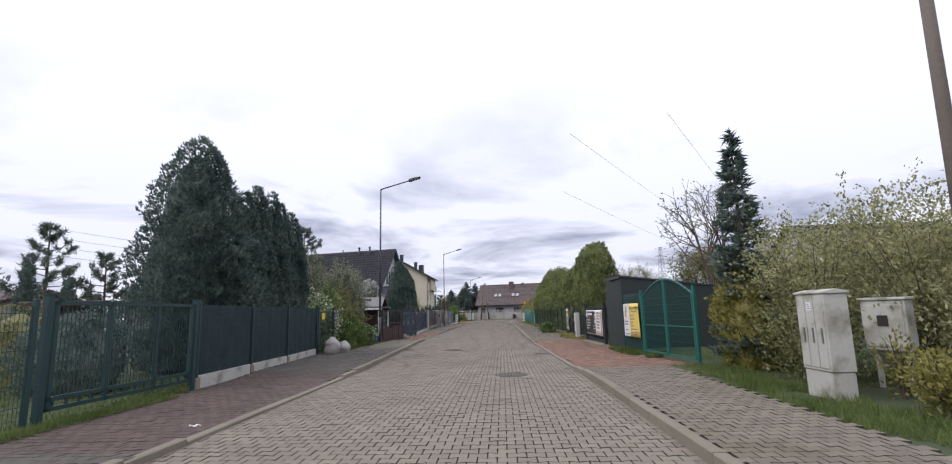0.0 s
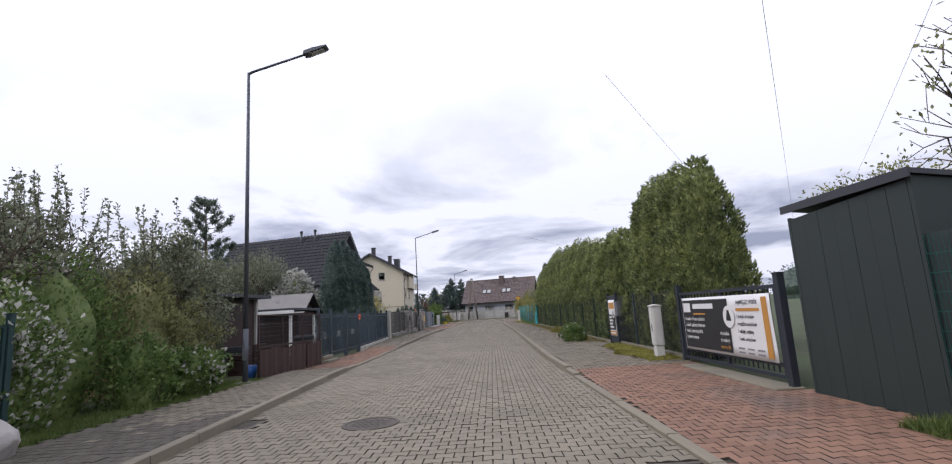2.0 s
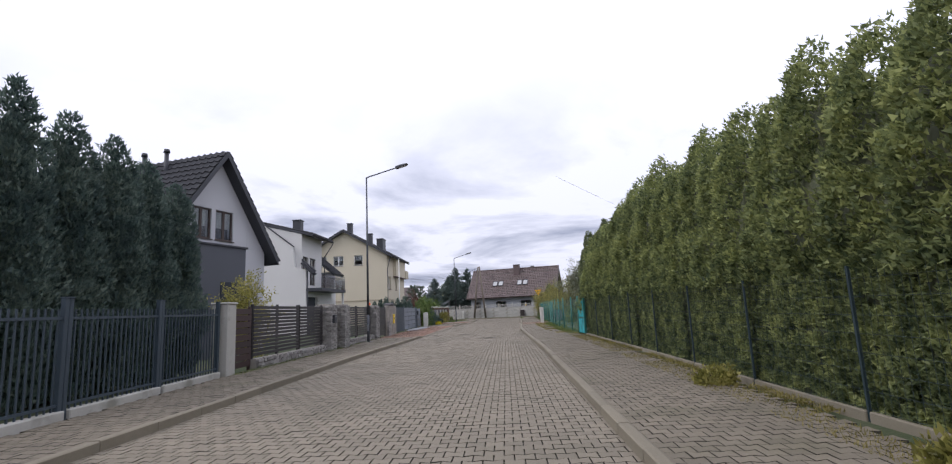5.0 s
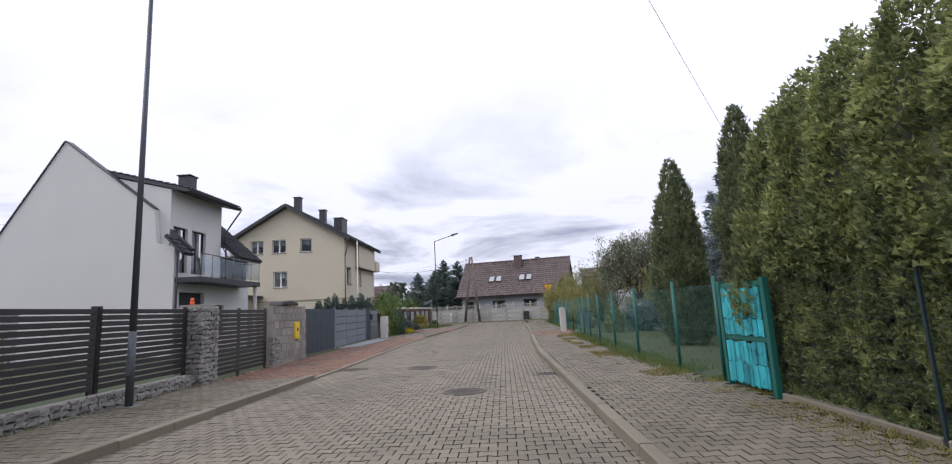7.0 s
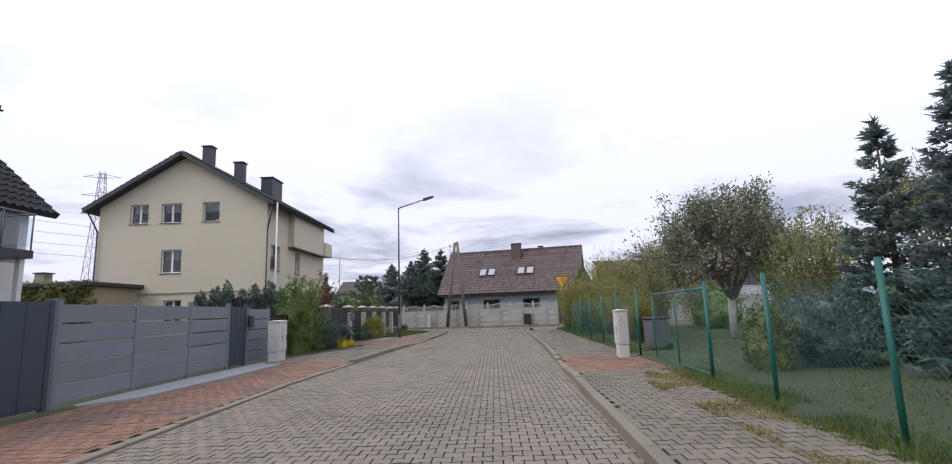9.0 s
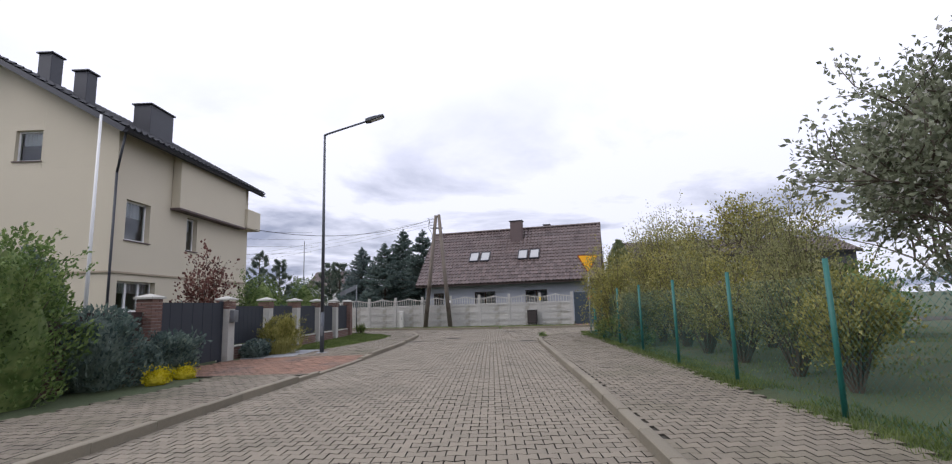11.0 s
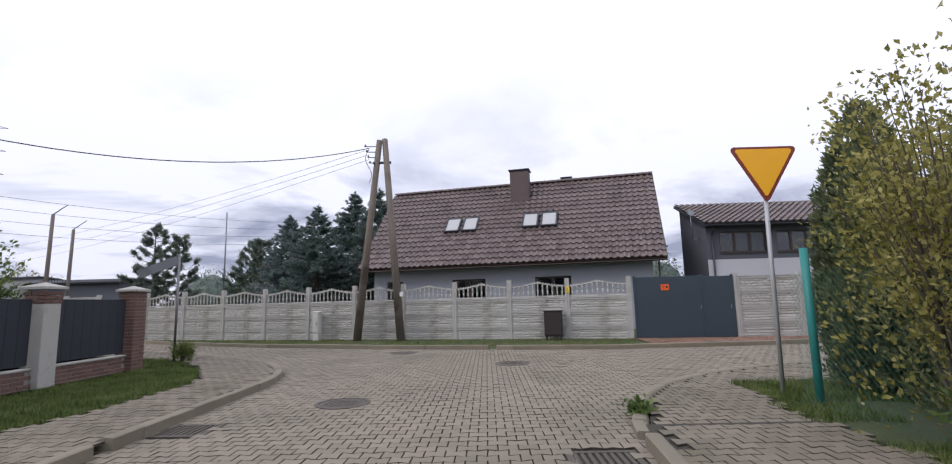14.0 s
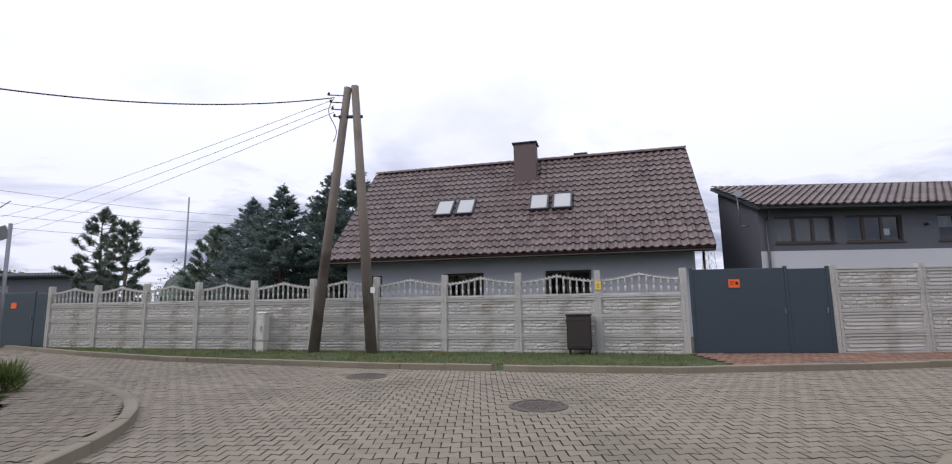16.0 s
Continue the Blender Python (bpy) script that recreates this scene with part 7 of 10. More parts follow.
ops = [(0.15, 2.15, 0.0, 3.0), (3.1, 4.0, 0.9, 2.4)]
wall(hw, E_, 6.6, 3.4, ops, RENDER_WHITE)
garage = part("garage_door", bbox(0.15, 2.15, 0.24, 0.27, 0.0, 3.0, w=0.004), ANTHRACITE, hw, "dark panelled garage door", E_)
for i in range(6):
    part("panel", bbox(0.16, 2.14, 0.2, 0.238, 0.02 + i * 0.5, 0.005 + (i + 1) * 0.5, w=0.008), ANTHRACITE, garage)
window_in(hw, E_, *ops[1], FRAME_BROWN, 1)
ops = [(0.2, 1.4, 4.0 - 3.4, 6.25 - 3.4), (1.75, 2.95, 4.0 - 3.4, 6.25 - 3.4)]
DW = pose(8.6, 0.32, 3.4, 0, 0, 90)
wall(hw, DW, 4.4, 4.62, ops, RENDER_WHITE)
for o in ops:
    window_in(hw, DW, *o, FRAME_BROWN, 2, curtain=0.9, sill=False)
wall(hw, pose(9.1, 6.92, 0, 0, 0, 180), 9.1, 5.4, [], RENDER_WHITE)
wall(hw, pose(0, 6.92, 0, 0, 0, 270), 6.6, 5.7, [], RENDER_WHITE)
# main roof slopes
for p, a, pt, rn in (((9.7, 0.33, 5.0), 90, 41.7, 6.3), ((-0.35, 7.3, 5.3), 270, 55.9, 4.7)):
    mm = slope_pose(p, a, pt)
    bm = bmesh.new()
    if a == 90:
        box(bm, 4.42, 7.0, 0.0, rn, -0.1, 0.05)
        box(bm, 0, 0.25, 0.0, 1.6, -0.1, 0.05)
    else:
        box(bm, 0, 7.0, 0, rn, -0.1, 0.05)
    rf = part("roof", bm, DARK_METAL, hw, "", mm)
    if a == 90:
        tile_field("tiling", 2.58, 16, 0.3, rn / 16, TILE_DARK, rf, pose(4.42, 0, 0.06))
    else:
        tile_field("tiling", 7.0, 13, 0.3, rn / 13, TILE_DARK, rf, pose(0, 0, 0.06))
part("roof_cap", bbox(2.2, 5.05, 0.33, 7.33, 9.05, 9.25, w=0.02), DARK_METAL, hw)
# dormer roof, low pitched, overhanging
mm = slope_pose((9.45, 0.26, 7.95), 90, 15)
bm = bmesh.new()
box(bm, 0, 5.0, 0, 4.65, -0.12, 0.05)
rf = part("dormer_roof", bm, DARK_METAL, hw, "", mm)
tile_field("tiling", 5.0, 13, 0.3, 4.65 / 13, TILE_DARK, rf, pose(0, 0, 0.06))
gutter_on(rf, pose(0, 0, 0), 5.0)
bm = bmesh.new()
prism(bm, [(5.0, 3.4), (8.58, 3.4), (8.58, 8.02), (5.0, 8.95)], 1, 0.325, 0.62)
part("dormer_cheek", bm, RENDER_WHITE, hw, "white rendered side of the dormer")
downpipe(hw, [(9.5, 5.15, 7.8), (9.2, 5.05, 7.3), (8.75, 5.0, 6.6), (8.75, 5.0, 3.7)])
mm = slope_pose((9.75, -0.35, 4.7), 90, 45)
bm = bmesh.new()
box(bm, 0, 0.75, 0, 1.3, -0.06, 0.05)
rf = part("canopy", bm, DARK_METAL, hw, "", mm)
tile_field("tiling", 0.75, 4, 0.3, 1.3 / 4, TILE_DARK, rf, pose(0, 0, 0.06))
downpipe(hw, [(9.2, 0.1, 5.0), (9.2, 0.1, 0.1)])
chimney_on(hw, 6.0, 6.7, 4.6, 5.3, 7.2, 10.0, DARK_METAL)
bal = bmesh.new()
box(bal, 8.98, 10.35, 0.1, 5.9, 3.42, 3.66)
part("balcony", bal, DARK_METAL, hw, "dark balcony slab")
for i in range(7):
    bm = bmesh.new()
    y = 0.15 + i * 0.95
    tube(bm, (10.3, y, 3.66), (10.3, y, 4.75), 0.022, 0.022, 6)
    part("baluster", bm, GALV, hw)
    if i < 6:
        bm = bmesh.new()
        box(bm, 10.294, 10.306, y + 0.04, y + 0.91, 3.76, 4.66)
        part("glass_panel", bm, GLASS_RAIL, hw)
bm = bmesh.new()
tube(bm, (10.3, 0.1, 4.77), (10.3, 5.9, 4.77), 0.025, 0.025, 8)
tube(bm, (9.0, 5.9, 4.77), (10.3, 5.9, 4.77), 0.025, 0.025, 8)
part("handrail", bm, GALV, hw)
for x in (10.15,):
    post(hw, x, 5.7, 0, 3.42, 0.16, RENDER_WHITE)
low_roof = thing("garden_store", "low dark flat-roofed store beside the white house", "shed", "", pose(-24.5, 66.0, 0))
part("body", bbox(0, 4.8, 0, 2.4, 0, 2.25, w=0.01), RENDER_PALE, low_roof)
part("roof", bbox(-0.2, 5.0, -0.2, 2.6, 2.25, 2.4, w=0.01), DARK_METAL, low_roof)

# cream house: three storeys, dark low-pitched roof, clad chimneys
hy = thing("cream_house", "three-storey cream rendered house with a dark low-pitched roof", "house", "", pose(-24.2, 92.0, 0))
Wd, Dp, Ev, Rg = 10.4, 10.0, 8.5, 11.5


def gable_z(u):
    return Ev - 0.06 + (Rg - Ev) * (1 - abs(u - Wd / 2) / (Wd / 2))


S_, E_, N_, W_p = pose(0, 0, 0), pose(Wd, 0, 0, 0, 0, 90), pose(Wd, Dp, 0, 0, 0, 180), pose(0, Dp, 0, 0, 0, 270)
wall(hy, S_, Wd, 7.0, [(4.0, 5.25, 4.25, 5.65), (4.3, 5.4, 1.35, 2.65)], RENDER_YELLOW)
# attic storey with three windows and the gable above it
wall(hy, S_ @ pose(1.9, 0, 7.0), 5.6, 1.75, [(0.0, 1.15, 0.3, 1.5), (1.95, 3.2, 0.3, 1.5), (4.5, 5.55, 0.3, 1.5)], RENDER_YELLOW)
bm = bmesh.new()
prism(bm, [(0.003, 7.002), (1.898, 7.002), (1.898, gable_z(1.898)), (0.003, gable_z(0))], 1, 0.0, 0.3)
prism(bm, [(7.502, 7.002), (Wd - 0.003, 7.002), (Wd - 0.003, gable_z(Wd)), (7.502, gable_z(7.502))], 1, 0.0, 0.3)
prism(bm, [(1.9, 8.752), (7.5, 8.752), (7.5, gable_z(7.5)), (5.2, gable_z(5.2)), (1.9, gable_z(1.9))], 1, 0.0, 0.3)
part("gable", bm, RENDER_YELLOW, hy)
for u0, u1, z0, z1, lv in ((1.9, 3.05, 7.3, 8.5, 2), (3.85, 5.1, 7.3, 8.5, 2), (6.4, 7.45, 7.3, 8.5, 1), (4.0, 5.25, 4.25, 5.65, 2), (4.3, 5.4, 1.35, 2.65, 2)):
    window_in(hy, S_, u0, u1, z0, z1, FRAME_WHITE, lv, curtain=0.45, sill_mat=CHIMNEY)
so = [(0.6, 1.95, 4.3, 5.85), (4.4, 5.2, 4.3, 5.8), (0.4, 2.5, 1.6, 2.75)]
wall(hy, E_, Dp, 8.35, so, RENDER_YELLOW)
for o, lv in zip(so, (1, 1, 3)):
    window_in(hy, E_, *o, FRAME_WHITE, lv, recess=0.2, curtain=0.4, sill_mat=CHIMNEY)
wall(hy, N_, Wd, 8.4, [], RENDER_YELLOW, gable=[(0, 8.4), (Wd, 8.4), (Wd / 2, 11.4)])
wall(hy, W_p, Dp, 8.35, [], RENDER_YELLOW)
part("bay", bbox(Wd + 0.003, Wd + 0.4, 3.2, 8.9, 6.0, 8.3, w=0.02), RENDER_YELLOW, hy, "slightly projecting upper bay")
part("balcony_parapet", bbox(Wd - 1.4, Wd + 0.55, 8.9, 10.4, 6.0, 7.05, w=0.02), RENDER_YELLOW, hy)
bm = bmesh.new()
box(bm, Wd, Wd + 0.06, 0.0, Dp, 3.02, 3.09)
box(bm, 0, Wd, -0.06, 0.0, 3.02, 3.09)
part("band", bm, RENDER_BEIGE, hy)
bm = bmesh.new()
box(bm, Wd + 0.01, Wd + 0.46, 3.15, 8.95, 5.92, 5.998)
part("band", bm, CHIMNEY, hy)
pitch = math.degrees(math.atan2(Rg - Ev, Wd / 2))
run = math.hypot(Wd / 2, Rg - Ev) + 0.75
bk, dr = 0.75 * math.cos(radians(pitch)), 0.75 * math.sin(radians(pitch))
for p, a in (((Wd + bk, -0.6, Ev + 0.05 - dr), 90), ((-bk, Dp + 0.6, Ev + 0.05 - dr), 270)):
    mm = slope_pose(p, a, pitch)
    bm = bmesh.new()
    box(bm, 0, Dp + 1.2, 0.02, run + 0.02, -0.14, 0.06)
    rf = part("roof", bm, DARK_METAL, hy, "", mm)
    tile_field("tiling", Dp + 1.2, 18, 0.33, run / 18, TILE_DARK, rf, pose(0, 0, 0.075))
    gutter_on(rf, pose(0, 0, 0), Dp + 1.2)
downpipe(hy, [(Wd + 0.5, -0.35, 8.1), (Wd + 0.08, -0.1, 6.7), (Wd + 0.08, -0.1, 0.1)])
downpipe(hy, [(-0.5, -0.35, 8.1), (0.02, -0.1, 6.9), (0.02, -0.1, 0.1)])
chimney_on(hy, 4.9, 5.5, 2.1, 2.7, 10.5, 12.8, DARK_METAL)
chimney_on(hy, 7.9, 8.45, 0.6, 1.1, 9.2, 11.1, DARK_METAL)
chimney_on(hy, 8.3, 9.1, 3.4, 5.0, 9.0, 10.85, DARK_METAL)
flag = thing("flagpole", "plain white flagpole in front of a cream house", "flagpole", "", pose(-11.6, 88.4, 0.05))
bm = bmesh.new()
tube(bm, (0, 0, 0), (0, 0, 7.4), 0.06, 0.035, 10)
part("pole", bm, WHITE_PAINT, flag)

# ivy-clad outbuilding between white and cream house
ob_ = thing("outbuilding", "low flat-roofed grey outbuilding overgrown with ivy", "shed", "", pose(-30, 88.5, 0))
part("body", bbox(0, 8.6, 0, 5, 0, 3.4, w=0.02), RENDER_BEIGE, ob_)
part("roof", bbox(-0.3, 8.9, -0.3, 5.3, 3.4, 3.6, w=0.02), DARK_METAL, ob_)
rng = np.random.default_rng(9)
k = 5000
foliage("ivy", np.stack([rng.uniform(3.5, 8.9, k), -0.05 - 0.25 * rng.uniform(0, 1, k) ** 2, rng.uniform(0, 1, k) ** 0.7 * 3.7], 1), np.tile((0, -1, -0.4), (k, 1)), 0.16, 0.12, LEAF_OLIVE, rng, ob_, "ivy")
chimney_on(ob_, 1.2, 1.7, 1.5, 2.0, 3.6, 4.9, RENDER_BEIGE)
chimney_on(ob_, 3.0, 3.6, 2.5, 3.1, 3.6, 4.4, RENDER_BEIGE)


def pylon(x, y, h, label):
    t = thing("pylon", label, "pylon", "", pose(x, y, 0, 0, 0, 20))
    bm = bmesh.new()

    def at(f, a, b):
        w = 2.6 * (1 - f) + 0.55 * f
        return (a * w, b * w, h * f)
    for a, b in ((1, 1), (1, -1), (-1, 1), (-1, -1)):
        tube(bm, at(0, a, b), at(1, a, b), 0.09, 0.06, 4)
    lv = np.linspace(0, 1, 12)
    for f, g in zip(lv, lv[1:]):
        for (a, b), (c, d) in (((1, 1), (1, -1)), ((1, -1), (-1, -1)), ((-1, -1), (-1, 1)), ((-1, 1), (1, 1))):
            tube(bm, at(f, a, b), at(g, c, d), 0.045, 0.045, 3)
            tube(bm, at(f, c, d), at(g, a, b), 0.045, 0.045, 3)
    part("lattice", bm, GALV, t)
    for z in (0.72, 0.84, 0.96):
        bm = bmesh.new()
        for s in (1, -1):
            tube(bm, (0, 0, h * z), (s * 4.2, 0, h * z + 0.2), 0.09, 0.05, 4)
            tube(bm, (0, 0, h * z + 1.1), (s * 4.2, 0, h * z + 0.2), 0.06, 0.05, 4)
        part("cross_arm", bm, GALV, t)
    return t


pylon(-100, 184, 40, "tall grey lattice power pylon far away")
pylon(95, 300, 38, "grey lattice power pylon on the horizon")

# ---- right side of the street ----
utility = thing("utility_pole", "weathered wooden utility pole in the shrubs", "pole", "", pose(6.45, 7.25, 0.0, 0, 1.2, 0))
bm = bmesh.new()
tube(bm, (0, 0, -0.1), (0, 0, 9.2), 0.105, 0.075, 12)
part("shaft", bm, WOOD_POLE, utility)
cabinet(4.95, 8.1, -90, 0.7, 0.36, 1.62, "weathered pale concrete-grey cable cabinet with three doors among shrubs", CAB_OLD, doors=3, ribs=False)
meter = thing("meter_box", "old grey meter box on two posts, half hidden by shrubs", "meter box", "", pose(6.5, 8.9, 0.05, 0, 0, -62))
part("case", bbox(-0.33, 0.33, -0.13, 0.13, 0.62, 1.45, w=0.012), CAB_OLD, meter)
part("door", bbox(-0.29, 0.29, -0.148, -0.13, 0.68, 1.38, w=0.008), CAB_OLD, meter)
part("window", bbox(-0.09, 0.07, -0.155, -0.148, 1.02, 1.2, w=0.004), PLASTIC_DARK, meter)
part("lid", bbox(-0.36, 0.36, -0.16, 0.15, 1.452, 1.5, w=0.01), CAB_OLD, meter)
for s in (-0.22, 0.22):
    post(meter, s, 0, -0.1, 0.615, 0.07, CAB_OLD, 0, "leg")
for i, (x, y, h, rr, kk, mt, lab) in enumerate((
        (6.4, 10.6, 3.6, 1.5, 5200, LEAF_PALE, "tall loose shrub with narrow pale green leaves"),
        (7.6, 9.4, 4.1, 1.7, 7600, LEAF_PALE, "tall loose shrub with narrow pale green leaves"),
        (8.4, 6.0, 4.2, 1.8, 5200, LEAF_OLIVE, "tall loose olive-green shrub"),
        (6.3, 6.6, 1.5, 0.9, 2600, LEAF_PALE, "loose pale green shrub beside a cabinet"),
        (9.3, 10.4, 4.3, 2.0, 9000, LEAF_PALE, "tall loose shrub with narrow pale green leaves"),
        (6.9, 12.6, 3.1, 1.3, 3800, LEAF_OLIVE, "loose olive-green shrub behind the verge"),
        (5.75, 9.9, 1.9, 0.75, 2000, LEAF_OLIVE, "thin twiggy shrub behind the verge"),
        (5.45, 6.55, 0.9, 0.45, 1300, LEAF_YELLOW, "low yellow-green shrub shoots by a cabinet"),
        (5.85, 7.9, 1.1, 0.3, 260, LEAF_YELLOW, "twiggy yellow-green shoots in front of a meter box"),
        (5.35, 9.0, 1.8, 0.5, 900, LEAF_OLIVE, "twiggy shrub leaning on a cable cabinet"),
        (8.4, 13.0, 4.2, 1.6, 7000, LEAF_PALE, "tall loose shrub with narrow pale green leaves"),
        (10.6, 15.0, 4.7, 1.8, 5200, LEAF_OLIVE, "tall loose olive-green shrub behind a lawn"))):
    shrub(x, y, h, rr, kk, mt, 200 + i, lab, stems=26, leaf=0.10, wide=0.055, core=0.0, upright=0.2)
spruce(5.75, 12.1, 5.6, 0.8, THUJA_DARK, 210, "slim shaggy cypress with drooping green and yellow sprays", gaps=0.2, tiers=26, dens=58, name="cypress")
shrub(5.65, 12.0, 2.6, 0.75, 5200, LEAF_YELLOW, 211, "yellow-green juniper at the foot of a cypress", leaf=0.15, wide=0.06, core=0.75)
broad_tree(8.3, 20.0, 6.3, 1.1, 1.9, 900, LEAF_OLIVE, 212, "open-crowned walnut tree with bare limbs just in bud", limbs=5, twig_only=True, leaf=0.12, wide=0.05, trunk_r=0.13)
broad_tree(11.5, 27.0, 4.6, 1.9, 1.2, 9000, LEAF_OLIVE, 213, "leafy tree behind the shed", limbs=9)
shrub(12.0, 21.0, 3.0, 2.2, 5000, THUJA_DARK, 214, "dark evergreen hedge behind a lawn", ry=3.0, core=0.75)
plain_house("garden_house", "pale house with a dark grey roof behind the gardens", 17.4, 25.8, 26.5, 34, 3.8, 6.0, RENDER_WHITE, TILE_DARK, "x", [("W", 2, 3.4, 1.2, 2.4, FRAME_WHITE, 2, 0.5), ("W", 5, 6.2, 1.2, 2.4, FRAME_WHITE, 2, 0.5), ("S", 2, 3.2, 1.2, 2.4, FRAME_WHITE, 2, 0.5)])

# arched double mesh gate
m, L = along((4.42, 16.25), (4.82, 12.9), 0.06)
ag = thing("arched_gate", "double green steel mesh gate with an arched top, closed", "gate", "", m)
for u in (0.0, L):
    post(ag, u, 0, -0.1, 1.95, 0.075, TEAL_POST, 0.006, "gate_post")


def arch(u):
    return 1.72 + 0.5 * math.sin(math.pi * u / L)


for lf, (a, b) in enumerate(((0.08, L / 2 - 0.02), (L / 2 + 0.02, L - 0.08))):
    bm = bmesh.new()
    for u in (a, b - 0.05):
        box(bm, u, u + 0.05, -0.025, 0.025, 0.1, arch(u + 0.025))
    box(bm, a, b, -0.025, 0.025, 0.1, 0.15)
    box(bm, a + 0.05, b - 0.05, -0.015, 0.015, 0.9, 0.93)
    us = np.linspace(a, b, 9)
    for u, v in zip(us, us[1:]):
        tube(bm, (u, 0, arch(u)), (v, 0, arch(v)), 0.028, 0.028, 6)
    leaf_ = part("gate_leaf", bm, TEAL_POST, ag)
    bm = bmesh.new()
    u = a + 0.08
    while u < b - 0.05:
        tube(bm, (u, 0, 0.13), (u, 0, arch(u)), 0.0035, 0.0035, 3, False)
        u += 0.05
    z = 0.3
    while z < 1.75:
        tube(bm, (a, 0.004, z), (b, 0.004, z), 0.004, 0.004, 3, False)
        z += 0.2
    part("mesh_panel", bm, TEAL_POST, leaf_)
# dark shed, screen fence with a yellow banner
sh = thing("sheet_shed", "dark green sheet-metal shed with a sloping roof", "shed", "", pose(4.40, 18.75, 0.03, 0, 0, 4))
bm = bmesh.new()
prism(bm, [(0, 0), (4.2, 0), (4.2, 2.12), (0, 2.6)], 1, 0.0, 0.05)
prism(bm, [(0, 0), (4.2, 0), (4.2, 2.07), (0, 2.5)], 1, 2.0, 2.05)
part("end_wall", bm, SHED, sh)
for i in range(7):
    bm = bmesh.new()
    a, b = 0.055 + i * 0.277, 0.05 + (i + 1) * 0.277
    prism(bm, [(a, 0), (b, 0), (b, 2.57 - 0.05 * b), (a, 2.57 - 0.05 * a)], 0, -0.002 - 0.002 * (i % 2), 0.03)
    part("wall_sheet", bm, SHED, sh)
bm = bmesh.new()
prism(bm, [(-0.04, 2.615), (4.4, 2.1), (4.4, 2.16), (-0.04, 2.675)], 1, -0.04, 2.08)
part("roof", bm, DARK_METAL, sh)
bm = bmesh.new()
box(bm, -0.066, -0.042, -0.05, 2.09, 2.57, 2.68)
part("fascia", bm, DARK_METAL, sh)

m, L = along((4.40, 18.85), (4.45, 16.4), 0.06)
sc = thing("screen_fence", "dark screened mesh fence that carries a yellow banner", "fence", "", m)
post(sc, L, 0, -0.1, 2.0, 0.06, TEAL_POST)
wires_panel(sc, L, 0.1, 1.9, 0.055, 0.2, 0.003, TEAL_POST)
bm = bmesh.new()
box(bm, 0.03, L - 0.03, 0.03, 0.045, 0.1, 1.92)
part("screen", bm, SHED, sc)


def cloth(parent, x0, x1, z0, z1, material, name, y=-0.03, amp=0.012, label="", seed=0.0):
    """A slightly rippled banner cloth."""
    bm = bmesh.new()
    k, n = 16, 6
    rows = [[bm.verts.new((x0 + (x1 - x0) * a / k, y + amp * math.sin(a * 0.9 + seed) * math.sin(b * 0.8 + 1), z0 + (z1 - z0) * b / n)) for a in range(k + 1)] for b in range(n + 1)]
    for r0, r1 in zip(rows, rows[1:]):
        for a in range(k):
            bm.faces.new((r0[a], r0[a + 1], r1[a + 1], r1[a])).smooth = True
    o = part(name, bm, material, parent, label)
    o.modifiers.new("thickness", "SOLIDIFY").thickness = 0.003
    return o


m, L = along((4.385, 18.3), (4.425, 16.1), 0.06)
yb = thing("furniture_banner", "yellow and white printed advertising banner with a grey and yellow logo", "banner", "", m @ Matrix.Diagonal((0.78, 1, 0.97, 1)))
cloth(yb, 0.0, 2.33, 0.5, 1.64, BANNER_YELLOW, "cloth", -0.05, 0.008)
for u_, z_ in ((0.04, 0.53), (0.04, 1.61), (2.29, 0.53), (2.29, 1.61)):
    bm = bmesh.new()
    box(bm, u_ - 0.012, u_ + 0.012, -0.058, 0.062, z_ - 0.012, z_ + 0.012)
    part("cable_tie", bm, DARK_METAL, yb, "dark cable tie")
bm = bmesh.new()
outline = [(0.004, 0.506)] + [(0.9 + 0.1 * math.sin((z - 0.5) * 2.6 + 0.4), z) for z in np.linspace(0.506, 1.632, 9)] + [(0.004, 1.632)]
prism(bm, outline, 1, -0.066, -0.062)
part("white_field", bm, BANNER_WHITE, yb, "white printed field")
for u, z, mt in ((0.28, 1.38, BANNER_YELLOW), (0.42, 1.33, INK_GREY), (0.28, 1.18, INK_GREY), (0.42, 1.10, BANNER_YELLOW)):
    bar(yb, u, u + 0.12, z, z + 0.2, mt, -0.072, "logo_shape")
lettering("MEBLE NA WYMIAR", 0.15, INK, yb, 1.02, 1.43, -0.064)
print_lines(yb, 1.2, 1.38, (0.85,), 0.035, 0.1, INK_GREY, -0.066)
print_lines(yb, 1.22, 1.24, (0.32, 0.48, 0.22, 0.32, 0.8, 0.22), 0.034, 0.115, INK_GREY, -0.066)
for k in range(6):
    bar(yb, 1.13, 1.16, 1.2 - k * 0.115, 1.23 - k * 0.115, INK, -0.066)
print_lines(yb, 0.12, 1.04, (0.62, 0.58), 0.045, 0.1, INK_GREY, -0.07)
print_lines(yb, 0.22, 0.74, (0.42, 0.6), 0.04, 0.14, INK_GREY, -0.07)
print_lines(yb, 1.55, 0.68, (0.66, 0.4), 0.035, 0.08, INK_GREY, -0.066)

